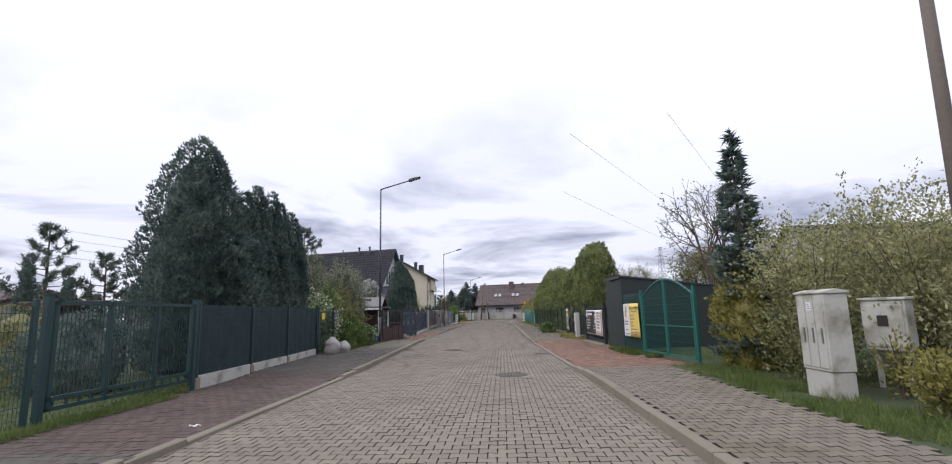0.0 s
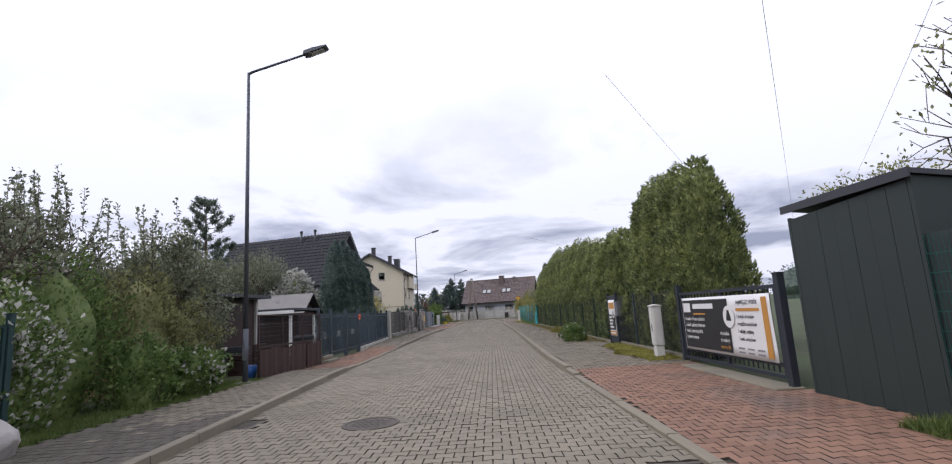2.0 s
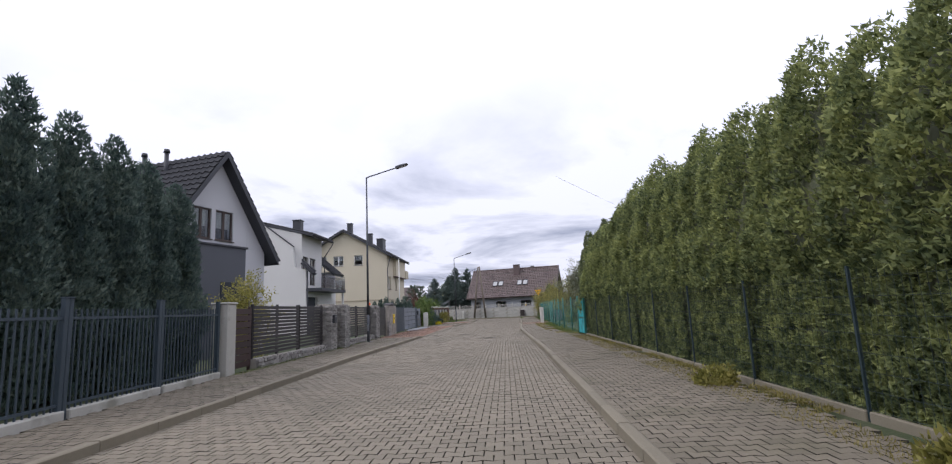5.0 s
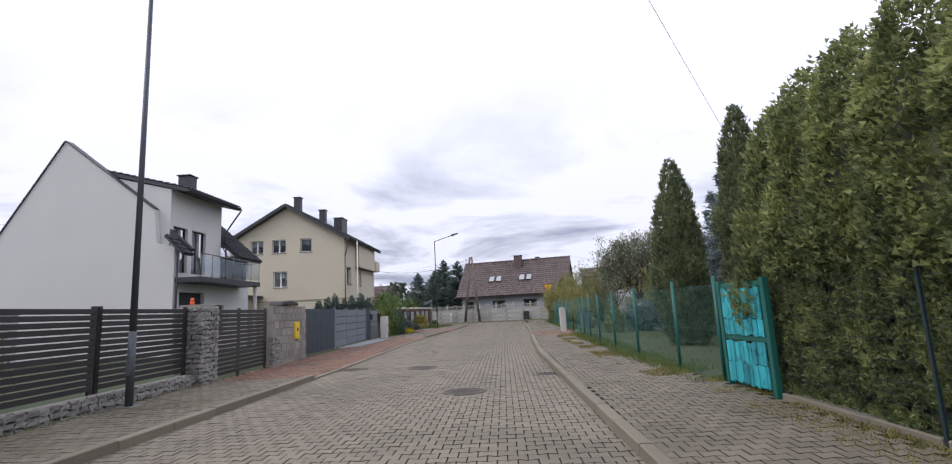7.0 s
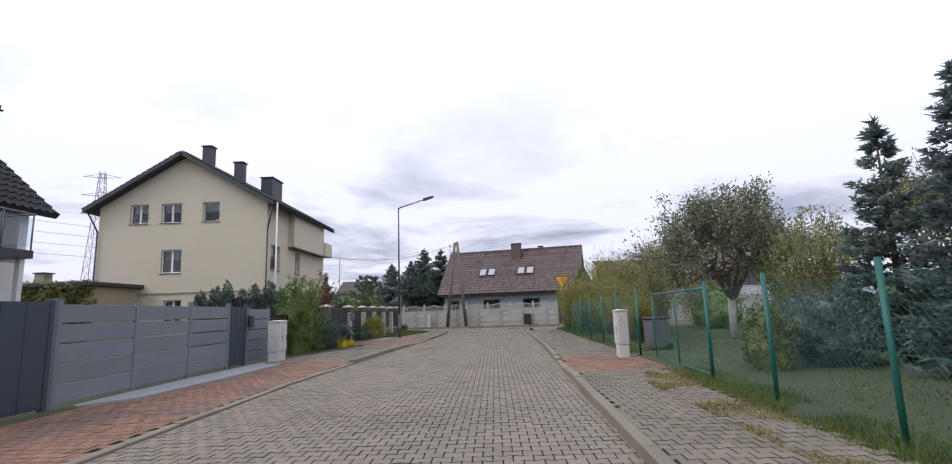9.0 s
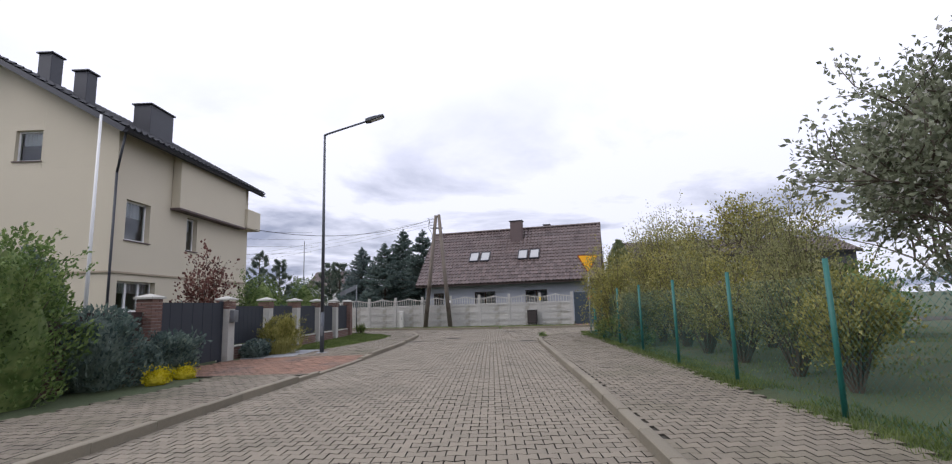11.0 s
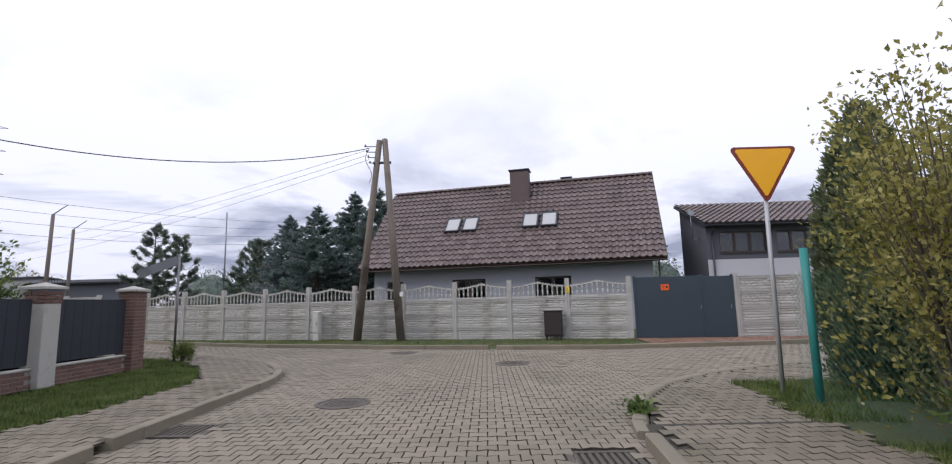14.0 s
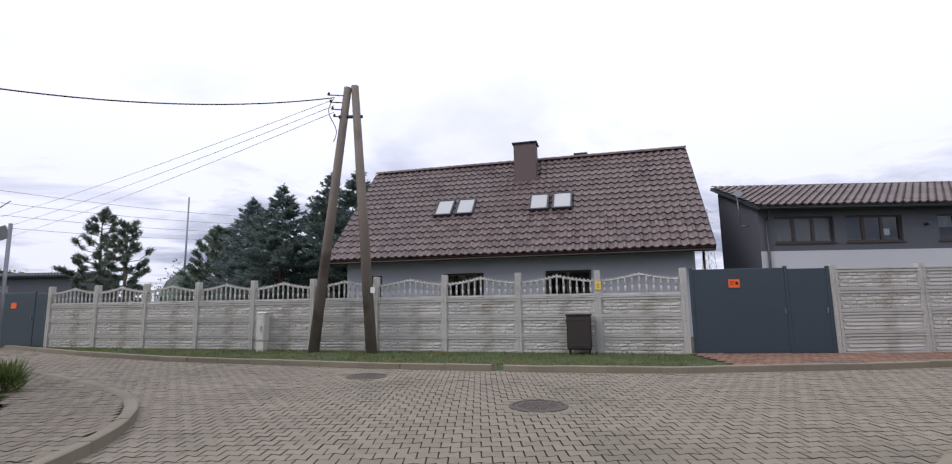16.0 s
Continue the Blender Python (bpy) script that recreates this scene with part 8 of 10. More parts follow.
# sliding gate with the wide banner
m, L = along((4.1, 25.0), (4.22, 21.2), 0.03)
sg = thing("framed_sliding_gate", "anthracite steel sliding gate, closed, carrying a wide banner", "gate", "", m)
for u in (-0.05, L):
    post(sg, u, 0, -0.1, 1.72, 0.12, ANTHRACITE, 0.006, "gate_post")
bm = bmesh.new()
for z in (0.12, 0.3, 1.5):
    box(bm, 0.02, L - 0.07, -0.03, 0.03, z, z + 0.06)
for u in (0.05, L * 0.5, L - 0.15):
    box(bm, u, u + 0.06, -0.028, 0.028, 0.18, 1.5)
part("gate_frame", bm, ANTHRACITE, sg)
for i in range(24):
    bm = bmesh.new()
    u = 0.15 + i * (L - 0.35) / 23
    box(bm, u, u + 0.02, 0.0, 0.02, 0.2, 1.5)
    part("rod", bm, ANTHRACITE, sg)
part("sill", bbox(-0.1, L + 0.1, -0.35, 0.1, -0.1, 0.035, w=0.015), KERB, sg, "worn concrete threshold")
m, L = along((4.06, 24.75), (4.17, 21.4), 0.06)
wb = thing("print_shop_banner", "wide black and white printed advertising banner with ochre edge", "banner", "", m)
BL = 3.35
cloth(wb, 0.0, BL, 0.32, 1.4, BANNER_WHITE, "cloth", -0.02, 0.006)
bar(wb, 0.05, BL * 0.6, 0.37, 1.35, BANNER_BLACK, -0.034, "black_field")
bar(wb, BL * 0.93, BL * 0.975, 0.37, 1.35, BANNER_OCHRE, -0.034, "ochre_field")
bm = bmesh.new()
tube(bm, (BL * 0.605, -0.036, 1.02), (BL * 0.605, -0.041, 1.02), 0.2, 0.2, 28)
part("logo_disc", bm, BANNER_WHITE, wb)
bm = bmesh.new()
prism(bm, [(BL * 0.605 - 0.09, 0.95), (BL * 0.605 + 0.09, 0.95), (BL * 0.605 + 0.03, 1.14), (BL * 0.605 - 0.03, 1.14)], 1, -0.046, -0.042)
part("logo_shape", bm, INK, wb)
bar(wb, 0.09, 0.42, 1.1, 1.29, BANNER_WHITE, -0.038, "logo_shape")
bar(wb, 0.55, 1.45, 1.17, 1.27, INK_WHITE, -0.038)
bar(wb, 0.55, 1.1, 1.05, 1.08, BANNER_OCHRE, -0.038)
for k, s in enumerate(("/ koszulki z Twoim nadrukiem", "/ odzież i gadżety reklamowe", "/ kubki z dowolną grafiką", "/ grawer laserowy")):
    lettering(s, 0.105, INK_WHITE, wb, 0.12, 0.93 - k * 0.125, -0.038, wide=0.72)
for k, s in enumerate(("od projektu", "do realizacji", "nawet w 24h")):
    lettering(s, 0.1, INK_WHITE if k < 2 else BANNER_OCHRE, wb, BL * 0.585, 0.68 - k * 0.125, -0.038, "RIGHT", 0.7)
lettering("NAJWIĘKSZY WYBÓR", 0.1, INK, wb, BL * 0.79, 1.24, -0.026, "CENTER", 0.68)
bar(wb, BL * 0.68, BL * 0.9, 1.12, 1.17, BANNER_OCHRE, -0.026)
for k, s in enumerate(("/ stemple drewniane", "/ wstążki z nadrukiem", "/ naklejki, etykiety", "/ metki odzieżowe")):
    lettering(s, 0.095, INK, wb, BL * 0.68, 1.0 - k * 0.13, -0.026, wide=0.72)
for k in range(3):
    bar(wb, BL * (0.66 + 0.09 * k), BL * (0.72 + 0.09 * k), 0.46, 0.49, INK_GREY, -0.026)
    bar(wb, BL * (0.66 + 0.09 * k), BL * (0.72 + 0.09 * k), 0.39, 0.42, INK_GREY, -0.026)

cabinet(3.74, 25.75, -90, 0.26, 0.22, 1.3, "pale grey plastic cable cabinet on a mossy verge", doors=1)
# mesh fence in front of the tall hedge
hedge_posts = [(4.12, 25.1), (4.1, 26.9), (4.05, 28.6), (4.0, 30.35)]
for p, q in zip(hedge_posts, hedge_posts[1:]):
    m, L = along(p, q, 0.05)
    f = thing("mesh_fence", "grey-blue welded mesh fence in front of a thuja hedge", "fence", "mesh fence bays", m)
    post(f, 0, 0, -0.1, 1.70, 0.045, SLATE_BLUE)
    part("plinth", bbox(0.03, L - 0.03, -0.025, 0.025, -0.1, 0.16, w=0.006), KERB, f)
    wires_panel(f, L, 0.17, 1.62, 0.05, 0.2, 0.0028, DARK_METAL)
m, L = along((3.96, 31.5), (3.98, 30.45), 0.05)
wk = thing("steel_wicket", "anthracite steel garden wicket with a printed poster on it", "gate", "", m)
for u in (0.0, L):
    post(wk, u, 0, -0.1, 1.72, 0.08, ANTHRACITE, 0.005)
part("gate_leaf", bbox(0.05, L - 0.05, -0.02, 0.02, 0.08, 1.66, w=0.008), ANTHRACITE, wk)
po = thing("poster", "printed black, white and ochre poster fixed to a wicket", "poster", "", m @ pose(0.1, -0.03, 0.3))
cloth(po, 0.0, 0.82, 0.0, 1.22, BANNER_WHITE, "sheet", -0.004, 0.004)
bar(po, 0.03, 0.79, 0.2, 0.72, BANNER_BLACK, -0.014, "black_field")
bar(po, 0.03, 0.79, 0.03, 0.16, BANNER_OCHRE, -0.014, "ochre_field")
bar(po, 0.08, 0.74, 0.92, 1.12, BANNER_OCHRE, -0.014, "ochre_field")
bm = bmesh.new()
tube(bm, (0.63, -0.018, 0.74), (0.63, -0.022, 0.74), 0.14, 0.14, 24)
part("logo_disc", bm, BANNER_WHITE, po)
bm = bmesh.new()
prism(bm, [(0.56, 0.68), (0.70, 0.68), (0.655, 0.84), (0.605, 0.84)], 1, -0.028, -0.024)
part("logo_shape", bm, INK, po)
print_lines(po, 0.08, 0.66, (0.3, 0.42, 0.36, 0.5), 0.06, 0.11, INK_WHITE, -0.02)
print_lines(po, 0.1, 0.12, (0.6,), 0.05, 0.1, INK_WHITE, -0.02)
mb = thing("letter_box", "grey steel letter box on a hedge fence", "letter box", "", pose(3.93, 30.1, 1.25, 0, 0, -90))
part("case", bbox(-0.15, 0.15, -0.07, 0.07, -0.22, 0.22, w=0.015), GALV, mb)
part("roof", bbox(-0.17, 0.17, -0.09, 0.08, 0.222, 0.25, w=0.008), GALV, mb)

# the tall thuja hedge: close-set trees, each its own plant
r = random.Random(6)
y = 25.4
i = 0
while y < 57.0:
    if 29.9 < y < 32.0:
        y = 32.1
    near = y < 30.6
    h = (float(np.interp(y, (25.4, 28.0, 30.5), (4.6, 4.8, 4.5))) if near else float(np.interp(y, (31, 32, 36, 42, 48, 54, 57), (4.3, 4.0, 4.3, 4.7, 5.0, 4.7, 4.4)))) + r.uniform(-0.3, 0.3)
    if i == 0 or 28.9 < y < 32.3 or y > 56.0:
        # a plant whose side stands free at the end of a run
        thuja(prop_r(y) + 0.95, y, h + (0.0 if i == 0 else 0.05), 0.95, 7600, THUJA, 300 + i, "tall green thuja at the end of a roadside hedge", "thuja hedge", ry=0.85 if i == 0 else 0.66, shape=thuja_profile)
        y += 0.95 if i else 0.85
        i += 1
        continue
    hedge_plant(prop_r(y) + 1.0 + r.uniform(-0.05, 0.05), y, h, 0.92 + r.uniform(-0.04, 0.05), 0.56, 11500 if near else 9400, 300 + i, "tall green thuja in a close roadside hedge", "thuja hedge", 1.6)
    y += 0.98 + r.uniform(-0.08, 0.08)
    i += 1
# lower hedge fence with wire, and the turquoise wicket
hp = [(prop_r(v) , v) for v in np.linspace(31.7, 56.1, 11)]
for p, q in zip(hp, hp[1:]):
    m, L = along(p, q, 0.05)
    f = thing("mesh_fence", "thin dark wire fence grown into a thuja hedge", "fence", "wire fence bays", m)
    post(f, 0, 0, -0.1, 1.66, 0.032, GREEN_NET)
    wires_panel(f, L, 0.12, 1.62, 0.1, 0.2, 0.002, GREEN_NET)
    part("plinth", bbox(0.03, L - 0.03, -0.03, 0.03, -0.1, 0.10, w=0.01), KERB, f)
m, L = along((3.56, 57.5), (3.62, 56.2), 0.05)
tq = thing("turquoise_wicket", "weathered turquoise wooden wicket overgrown by a hedge", "gate", "", m)
for u in (0.0, L):
    post(tq, u, 0, -0.1, 1.66, 0.09, TEAL_POST)
for z in (0.08, 0.74, 1.54):
    part("rail", bbox(0.05, L - 0.05, -0.02, 0.02, z, z + 0.08, w=0.006), TEAL_POST, tq)
rq = random.Random(4)
for z0, z1 in ((0.1, 0.42), (0.4, 0.73), (0.83, 1.08), (1.06, 1.31), (1.29, 1.53)):
    u = 0.08
    while u < L - 0.13:
        w = min(rq.uniform(0.055, 0.1), L - 0.08 - u)
        dz, out = rq.uniform(-0.022, 0.022), rq.uniform(0, 0.016)
        part("board", bbox(u, u + w - 0.008, -0.036 - out, -0.0215, z0 + dz, z1 + dz - 0.01, w=0.003), TURQ, tq)
        u += w
slab = bmesh.new()
box(slab, -0.1, 0.1, -0.8, 0.8, -0.05, 0.11)
tagged(part("concrete_slab", bevelled(slab, 0.02), KERB, None, "", pose(3.72, 55.2, 0.03, 0, 3, 2)), "broken grey concrete edging slab in front of the hedge", "slab")

# chain-link fence with green posts round the orchard garden
cp = [(prop_r(v) - 0.02, v) for v in (57.7, 59.6, 62.4, 65.3, 68.0, 70.2, 72.5, 76.4)]
for i, (p, q) in enumerate(zip(cp, cp[1:])):
    m, L = along(p, q, 0.05)
    f = thing("chain_link_fence", "green chain-link fence bay on green steel posts", "fence", "chain-link bays", m)
    post(f, 0, 0, -0.1, 1.78, 0.065, TEAL_POST, 0, "post", True)
    chain_link(f, L, 0.05, 1.62, 0.09, 0.0013, TEAL_POST)
    if i == 6:
        bm = bmesh.new()
        for u in (0.1, L / 2, L - 0.1):
            tube(bm, (u, -0.02, 0.08), (u, -0.02, 1.66), 0.022, 0.022, 8)
        for z in (0.08, 1.66):
            tube(bm, (0.1, -0.02, z), (L - 0.1, -0.02, z), 0.022, 0.022, 8)
        part("gate_frame", bm, TEAL_POST, f)
    bm = bmesh.new()
    for z in (0.08, 0.85, 1.62):
        tube(bm, (0, 0, z), (L, 0, z), 0.003, 0.003, 4, False)
    part("tension_wire", bm, TEAL_POST, f)
cabinet(3.2, 77.35, -90, 0.44, 0.3, 1.28, "pale grey cable cabinet standing by a green fence", doors=1)
bin_ = thing("refuse_bin", "dark grey wheeled refuse bin behind a garden fence", "bin", "", pose(4.75, 79.2, 0.06, 0, 0, -80))
bm = bmesh.new()
prism(bm, [(-0.24, 0.05), (0.24, 0.05), (0.29, 0.92), (-0.29, 0.92)], 1, -0.3, 0.3)
part("body", bevelled(bm, 0.02), GALV, bin_)
part("lid", bbox(-0.31, 0.31, -0.33, 0.34, 0.925, 0.99, w=0.02), PLASTIC_DARK, bin_)
for s in (-0.25, 0.25):
    bm = bmesh.new()
    tube(bm, (s - 0.03, 0.28, 0.1), (s + 0.03, 0.28, 0.1), 0.1, 0.1, 14)
    part("wheel", bm, RUBBER, bin_)
thuja(5.65, 65.1, 5.9, 0.78, 8200, THUJA_MID, 401, "slim dark green thuja standing alone in a garden")
spruce(9.0, 62.4, 6.8, 2.0, SPRUCE, 402, "dark spruce behind a chain-link fence", dens=60)
thuja(5.8, 60.8, 5.9, 0.68, 8200, THUJA_MID, 416, "tall thuja at the end of a hedge")
shrub(6.6, 61.0, 2.6, 1.1, 3600, LEAF_OLIVE, 403, "leafy bush behind a chain-link fence", stems=14)
spruce(8.5, 74.2, 5.3, 1.3, SPRUCE, 404, "young dark spruce in an orchard garden", dens=55)
spruce(9.2, 68.8, 6.9, 1.8, BLUE_SPRUCE, 405, "blue-grey spruce behind a chain-link fence", dens=60)
spruce(10.0, 65.6, 7.0, 2.0, BLUE_SPRUCE, 415, "blue-grey spruce behind a chain-link fence", dens=60)
spruce(8.2, 71.8, 5.5, 1.3, BLUE_SPRUCE, 406, "blue-grey spruce behind a chain-link fence", dens=50)
spruce(10.0, 72.5, 6.2, 1.6, BLUE_SPRUCE, 407, "young spruce in an orchard garden")
shrub(6.8, 74.2, 1.7, 1.2, 3600, BLUE_SPRUCE, 408, "spreading grey-green juniper on a lawn", upright=0.1, leaf=0.15)
shrub(5.2, 73.6, 1.5, 0.5, 2600, THUJA, 409, "small egg-shaped thuja on a lawn", core=0.8)
broad_tree(9.0, 83.2, 5.7, 2.0, 1.7, 21000, LEAF_GREY, 410, "wide apple tree with a limewashed trunk on a lawn", BARK_WHITE, limbs=10, trunk_r=0.16, flowers=BLOSSOM, bloom=0.1)
broad_tree(14.5, 79.5, 5.8, 2.2, 1.6, 7000, LEAF_OLIVE, 411, "apple tree with a limewashed trunk on a lawn", BARK_WHITE, limbs=9, trunk_r=0.13)
broad_tree(16.0, 92, 6.6, 3.0, 1.6, 6500, LEAF, 412, "fruit tree in fresh leaf on a lawn", BARK_WHITE, limbs=9, trunk_r=0.13)
broad_tree(10.0, 94.5, 5.4, 2.4, 1.2, 6500, LEAF_YELLOW, 413, "yellow-green leafing tree behind the shrubs", limbs=9)
broad_tree(18.5, 70, 7.4, 3.2, 1.6, 7000, LEAF_OLIVE, 414, "leafy broad garden tree on a lawn", limbs=9)

shrub(9.0, 77.4, 4.5, 1.3, 6500, LEAF_OLIVE, 418, "tall light-green shrub behind an orchard fence", stems=26, core=0.0, leaf=0.1)
shrub(9.9, 80.2, 4.2, 1.4, 6000, LEAF, 419, "leafy green shrub behind an orchard fence", stems=26, core=0.0, leaf=0.1)
shrub(6.9, 69.0, 4.4, 0.85, 3800, LEAF_GREY, 417, "young light-green tree-like shrub among spruces", stems=22, core=0.0)
for i, (x, y, h, rr, mt) in enumerate(((12.0, 91.5, 2.6, 1.8, LEAF), (15.2, 89.0, 3.0, 2.0, THUJA_DARK), (18.0, 86.0, 2.8, 2.0, LEAF), (20.5, 82.0, 3.2, 2.1, LEAF_OLIVE), (21.5, 77.5, 3.4, 2.2, THUJA_DARK), (20.0, 73.0, 3.2, 2.0, LEAF_OLIVE), (13.2, 95.0, 3.0, 1.8, LEAF_OLIVE))):
    shrub(x, y, h, rr, 2400, mt, 470 + i, "dense bush in a row behind an orchard lawn", core=0.7, stems=16, leaf=0.16, wide=0.09, group="orchard back hedge")

# shrub belt up to the junction, with a green fence in it
belt = ((5.0, 81.9, 1.9, 0.8, LEAF_YELLOW), (5.2, 83.6, 2.3, 1.0, LEAF_OLIVE), (5.3, 85.7, 2.6, 1.1, LEAF_YELLOW), (5.4, 87.7, 3.2, 1.3, LEAF_OLIVE),
        (5.6, 89.6, 3.7, 1.25, LEAF_YELLOW), (5.6, 91.7, 4.9, 1.35, LEAF_YELLOW), (6.5, 92.8, 5.4, 1.45, LEAF_OLIVE), (5.2, 94.6, 3.2, 1.0, LEAF_OLIVE), (7.3, 86.5, 4.1, 1.2, LEAF_OLIVE), (7.5, 88.6, 4.5, 1.3, LEAF_OLIVE), (4.38, 94.4, 4.1, 1.1, LEAF_YELLOW), (4.35, 92.6, 3.4, 1.0, LEAF_YELLOW), (4.5, 90.4, 2.3, 0.8, LEAF_OLIVE))
for i, (x, y, h, rr, mt) in enumerate(belt):
    shrub(x, y, h, rr, 5400, mt, 420 + i, "tall loose roadside shrub with small yellow-green leaves" if mt is LEAF_YELLOW else "tall loose roadside shrub with olive-green leaves", stems=44, leaf=0.08, wide=0.048, core=0.0, upright=0.5, group="roadside shrubs", bare=0.65 if y < 89 else 0.25)
for i, (x, y) in enumerate(((4.45, 92.9), (4.4, 91.8), (4.35, 93.8), (4.45, 90.3))):
    shrub(x, y, 1.3 - 0.2 * i, 0.45, 1300, LEAF, 440 + i, "bright fresh-green leafy shoots at the foot of the shrubs", leaf=0.11, wide=0.07, core=0.0, group="green shoots")
gp2 = [(prop_r(v) + 0.02, v) for v in (77.9, 80.5, 83.05, 85.7, 88.5, 91.2, 93.8, 96.4)]
for i, (p, q) in enumerate(zip(gp2, gp2[1:])):
    m, L = along(p, q, 0.05)
    f = thing("chain_link_fence", "green chain-link fence bay grown through by shrubs", "fence", "overgrown chain-link bays", m)
    post(f, 0, 0, -0.1, 1.82, 0.065, TEAL_POST, 0, "post", True)
    chain_link(f, L, 0.05, 1.62, 0.09, 0.0013, TEAL_POST)
endpost = thing("fence_post", "thick turquoise-green round fence post at the corner", "post", "", pose(4.35, 96.45, 0.05))
post(endpost, 0, 0, -0.1, 1.95, 0.1, TEAL_BRIGHT, 0, "tube", True)
thuja(5.7, 97.0, 4.0, 0.75, 6200, THUJA_MID, 450, "thuja with loose grey-green sprays at the street corner")
shrub(5.6, 95.7, 3.7, 0.9, 5200, LEAF_OLIVE, 451, "tall leafy shrub behind a corner thuja", stems=24, core=0.4)

for i, (x, y, h, rr) in enumerate(((6.9, 95.3, 5.0, 1.2), (5.7, 94.3, 4.3, 1.0), (8.4, 96.2, 4.8, 1.3))):
    shrub(x, y, h, rr, 6000, LEAF_OLIVE, 460 + i, "tall loose roadside shrub with olive-green leaves", stems=32, leaf=0.1, wide=0.055, core=0.0, upright=0.4, group="roadside shrubs")

# give-way sign
gw = thing("give_way_sign", "amber give-way triangle with dark red border on a grey post", "traffic sign", "", pose(4.24, 97.05, 0.05, 0, 0.8, -2))
bm = bmesh.new()
tube(bm, (0, 0, -0.1), (0, 0, 3.3), 0.03, 0.03, 12)
part("pole", bm, STEEL_PALE, gw)


def triangle(s, r, n=6):
    """Outline of a downward triangle of side s with rounded corners."""
    h = s * math.sqrt(3) / 2
    pts = []
    for (cx, cz), a0 in (((0, 0), 210), ((s / 2, h), 330), ((-s / 2, h), 90)):
        gx, gz = 0, h * 2 / 3
        d = math.hypot(gx - cx, gz - cz)
        ox, oz = cx + (gx - cx) * (2 * r / d), cz + (gz - cz) * (2 * r / d)
        for k in range(n + 1):
            a = radians(a0 + 120 * k / n)
            pts.append((ox + r * math.cos(a), oz + r * math.sin(a)))
    return pts


bm = bmesh.new()
prism(bm, triangle(0.98, 0.05), 1, -0.045, -0.035)
part("border", bm, SIGN_RED, gw, "dark red triangular border", pose(0, 0, 2.64))
bm = bmesh.new()
prism(bm, triangle(0.83, 0.03), 1, -0.05, -0.0455)
part("face", bm, SIGN_YELLOW, gw, "amber reflective face", pose(0, 0, 2.735))
bm = bmesh.new()
for z in (2.95, 3.3):
    box(bm, -0.06, 0.06, -0.034, 0.035, z, z + 0.04)
part("clamp", bm, GALV, gw)

# ---- the end of the street: verge, precast fence, houses, A-pole ----
FDIR = Vector((-0.969, 0.247))
F0 = Vector((5.05, 107.0))
PITCH = 2.06


def slab_relief(L, h, seed, style):
    """A precast slab: flat margins and courses of split-stone relief; x along, front is -y."""
    rng = np.random.default_rng(seed)
    bm = bmesh.new()
    box(bm, 0, L, -0.02, 0.02, 0, h - 0.006)
    for z0, z1, d in ((h - 0.04, h - 0.008, 0.062), (h - 0.105, h - 0.062, 0.058), (0.004, 0.032, 0.06)):
        box(bm, 0, L, -d, -0.02, z0, z1)
    rows = 4
    rh = (h - 0.15) / rows
    for i in range(rows):
        x = 0.03 + (0.07 if i % 2 else 0)
        while x < L - 0.1:
            w = float(rng.uniform(0.15, 0.26)) if style else L - 0.06 - x
            x1 = min(x + w, L - 0.03)
            d = float(rng.uniform(0.014, 0.026))
            vs = box(bm, x + 0.011, x1 - 0.011, -0.02 - d, -0.019, 0.044 + i * rh, 0.03 + (i + 1) * rh)
            for v in vs:
                if v.co.y < -0.0195:
                    v.co.x += (0.012 if v.co.x < (x + x1) / 2 else -0.012)
                    v.co.z += (0.014 if v.co.z < 0.037 + (i + 0.5) * rh else -0.014)
                    v.co.y += float(rng.normal(0, 0.005))
            x = x1
    me = bpy.data.meshes.new("slab")
    bm.to_mesh(me)
    bm.free()
    me.materials.append(CONCRETE)
    return me


SLAB_A, SLAB_B = slab_relief(PITCH - 0.14, 0.5, 1, True), slab_relief(PITCH - 0.14, 0.5, 2, True)
SLAB_L = slab_relief(PITCH - 0.14, 0.5, 3, False)


def arch_panel(L):
    """The open top panel: a wavy arched rail with studs on slim balusters."""
    bm = bmesh.new()
    box(bm, 0, L, -0.03, 0.03, 0, 0.055)
    k = 12

    def top(u):
        s = abs(u / L - 0.5) * 2
        return 0.36 + 0.15 * (1 - min(1, s)) ** 1.6
    us = np.linspace(0, L, k + 1)
    for a, b in zip(us, us[1:]):
        tube(bm, (a, 0, top(a)), (b, 0, top(b)), 0.03, 0.03, 6)
    for i in range(19):
        u = 0.06 + i * (L - 0.12) / 18
        box(bm, u - 0.022, u + 0.022, -0.025, 0.025, top(u) + 0.015, top(u) + 0.062)
    me = bpy.data.meshes.new("top_panel")
    bm.to_mesh(me)
    bm.free()
    me.materials.append(CONCRETE)
    bm = bmesh.new()
    for i in range(1):
        tube(bm, (0, 0, 0), (0, 0, 0.16), 0.021, 0.03, 7)
        tube(bm, (0, 0, 0.16), (0, 0, 0.34), 0.03, 0.019, 7)
    bal = bpy.data.meshes.new("baluster")
    bm.to_mesh(bal)
    bm.free()
    bal.materials.append(CONCRETE)
    return me, bal, top


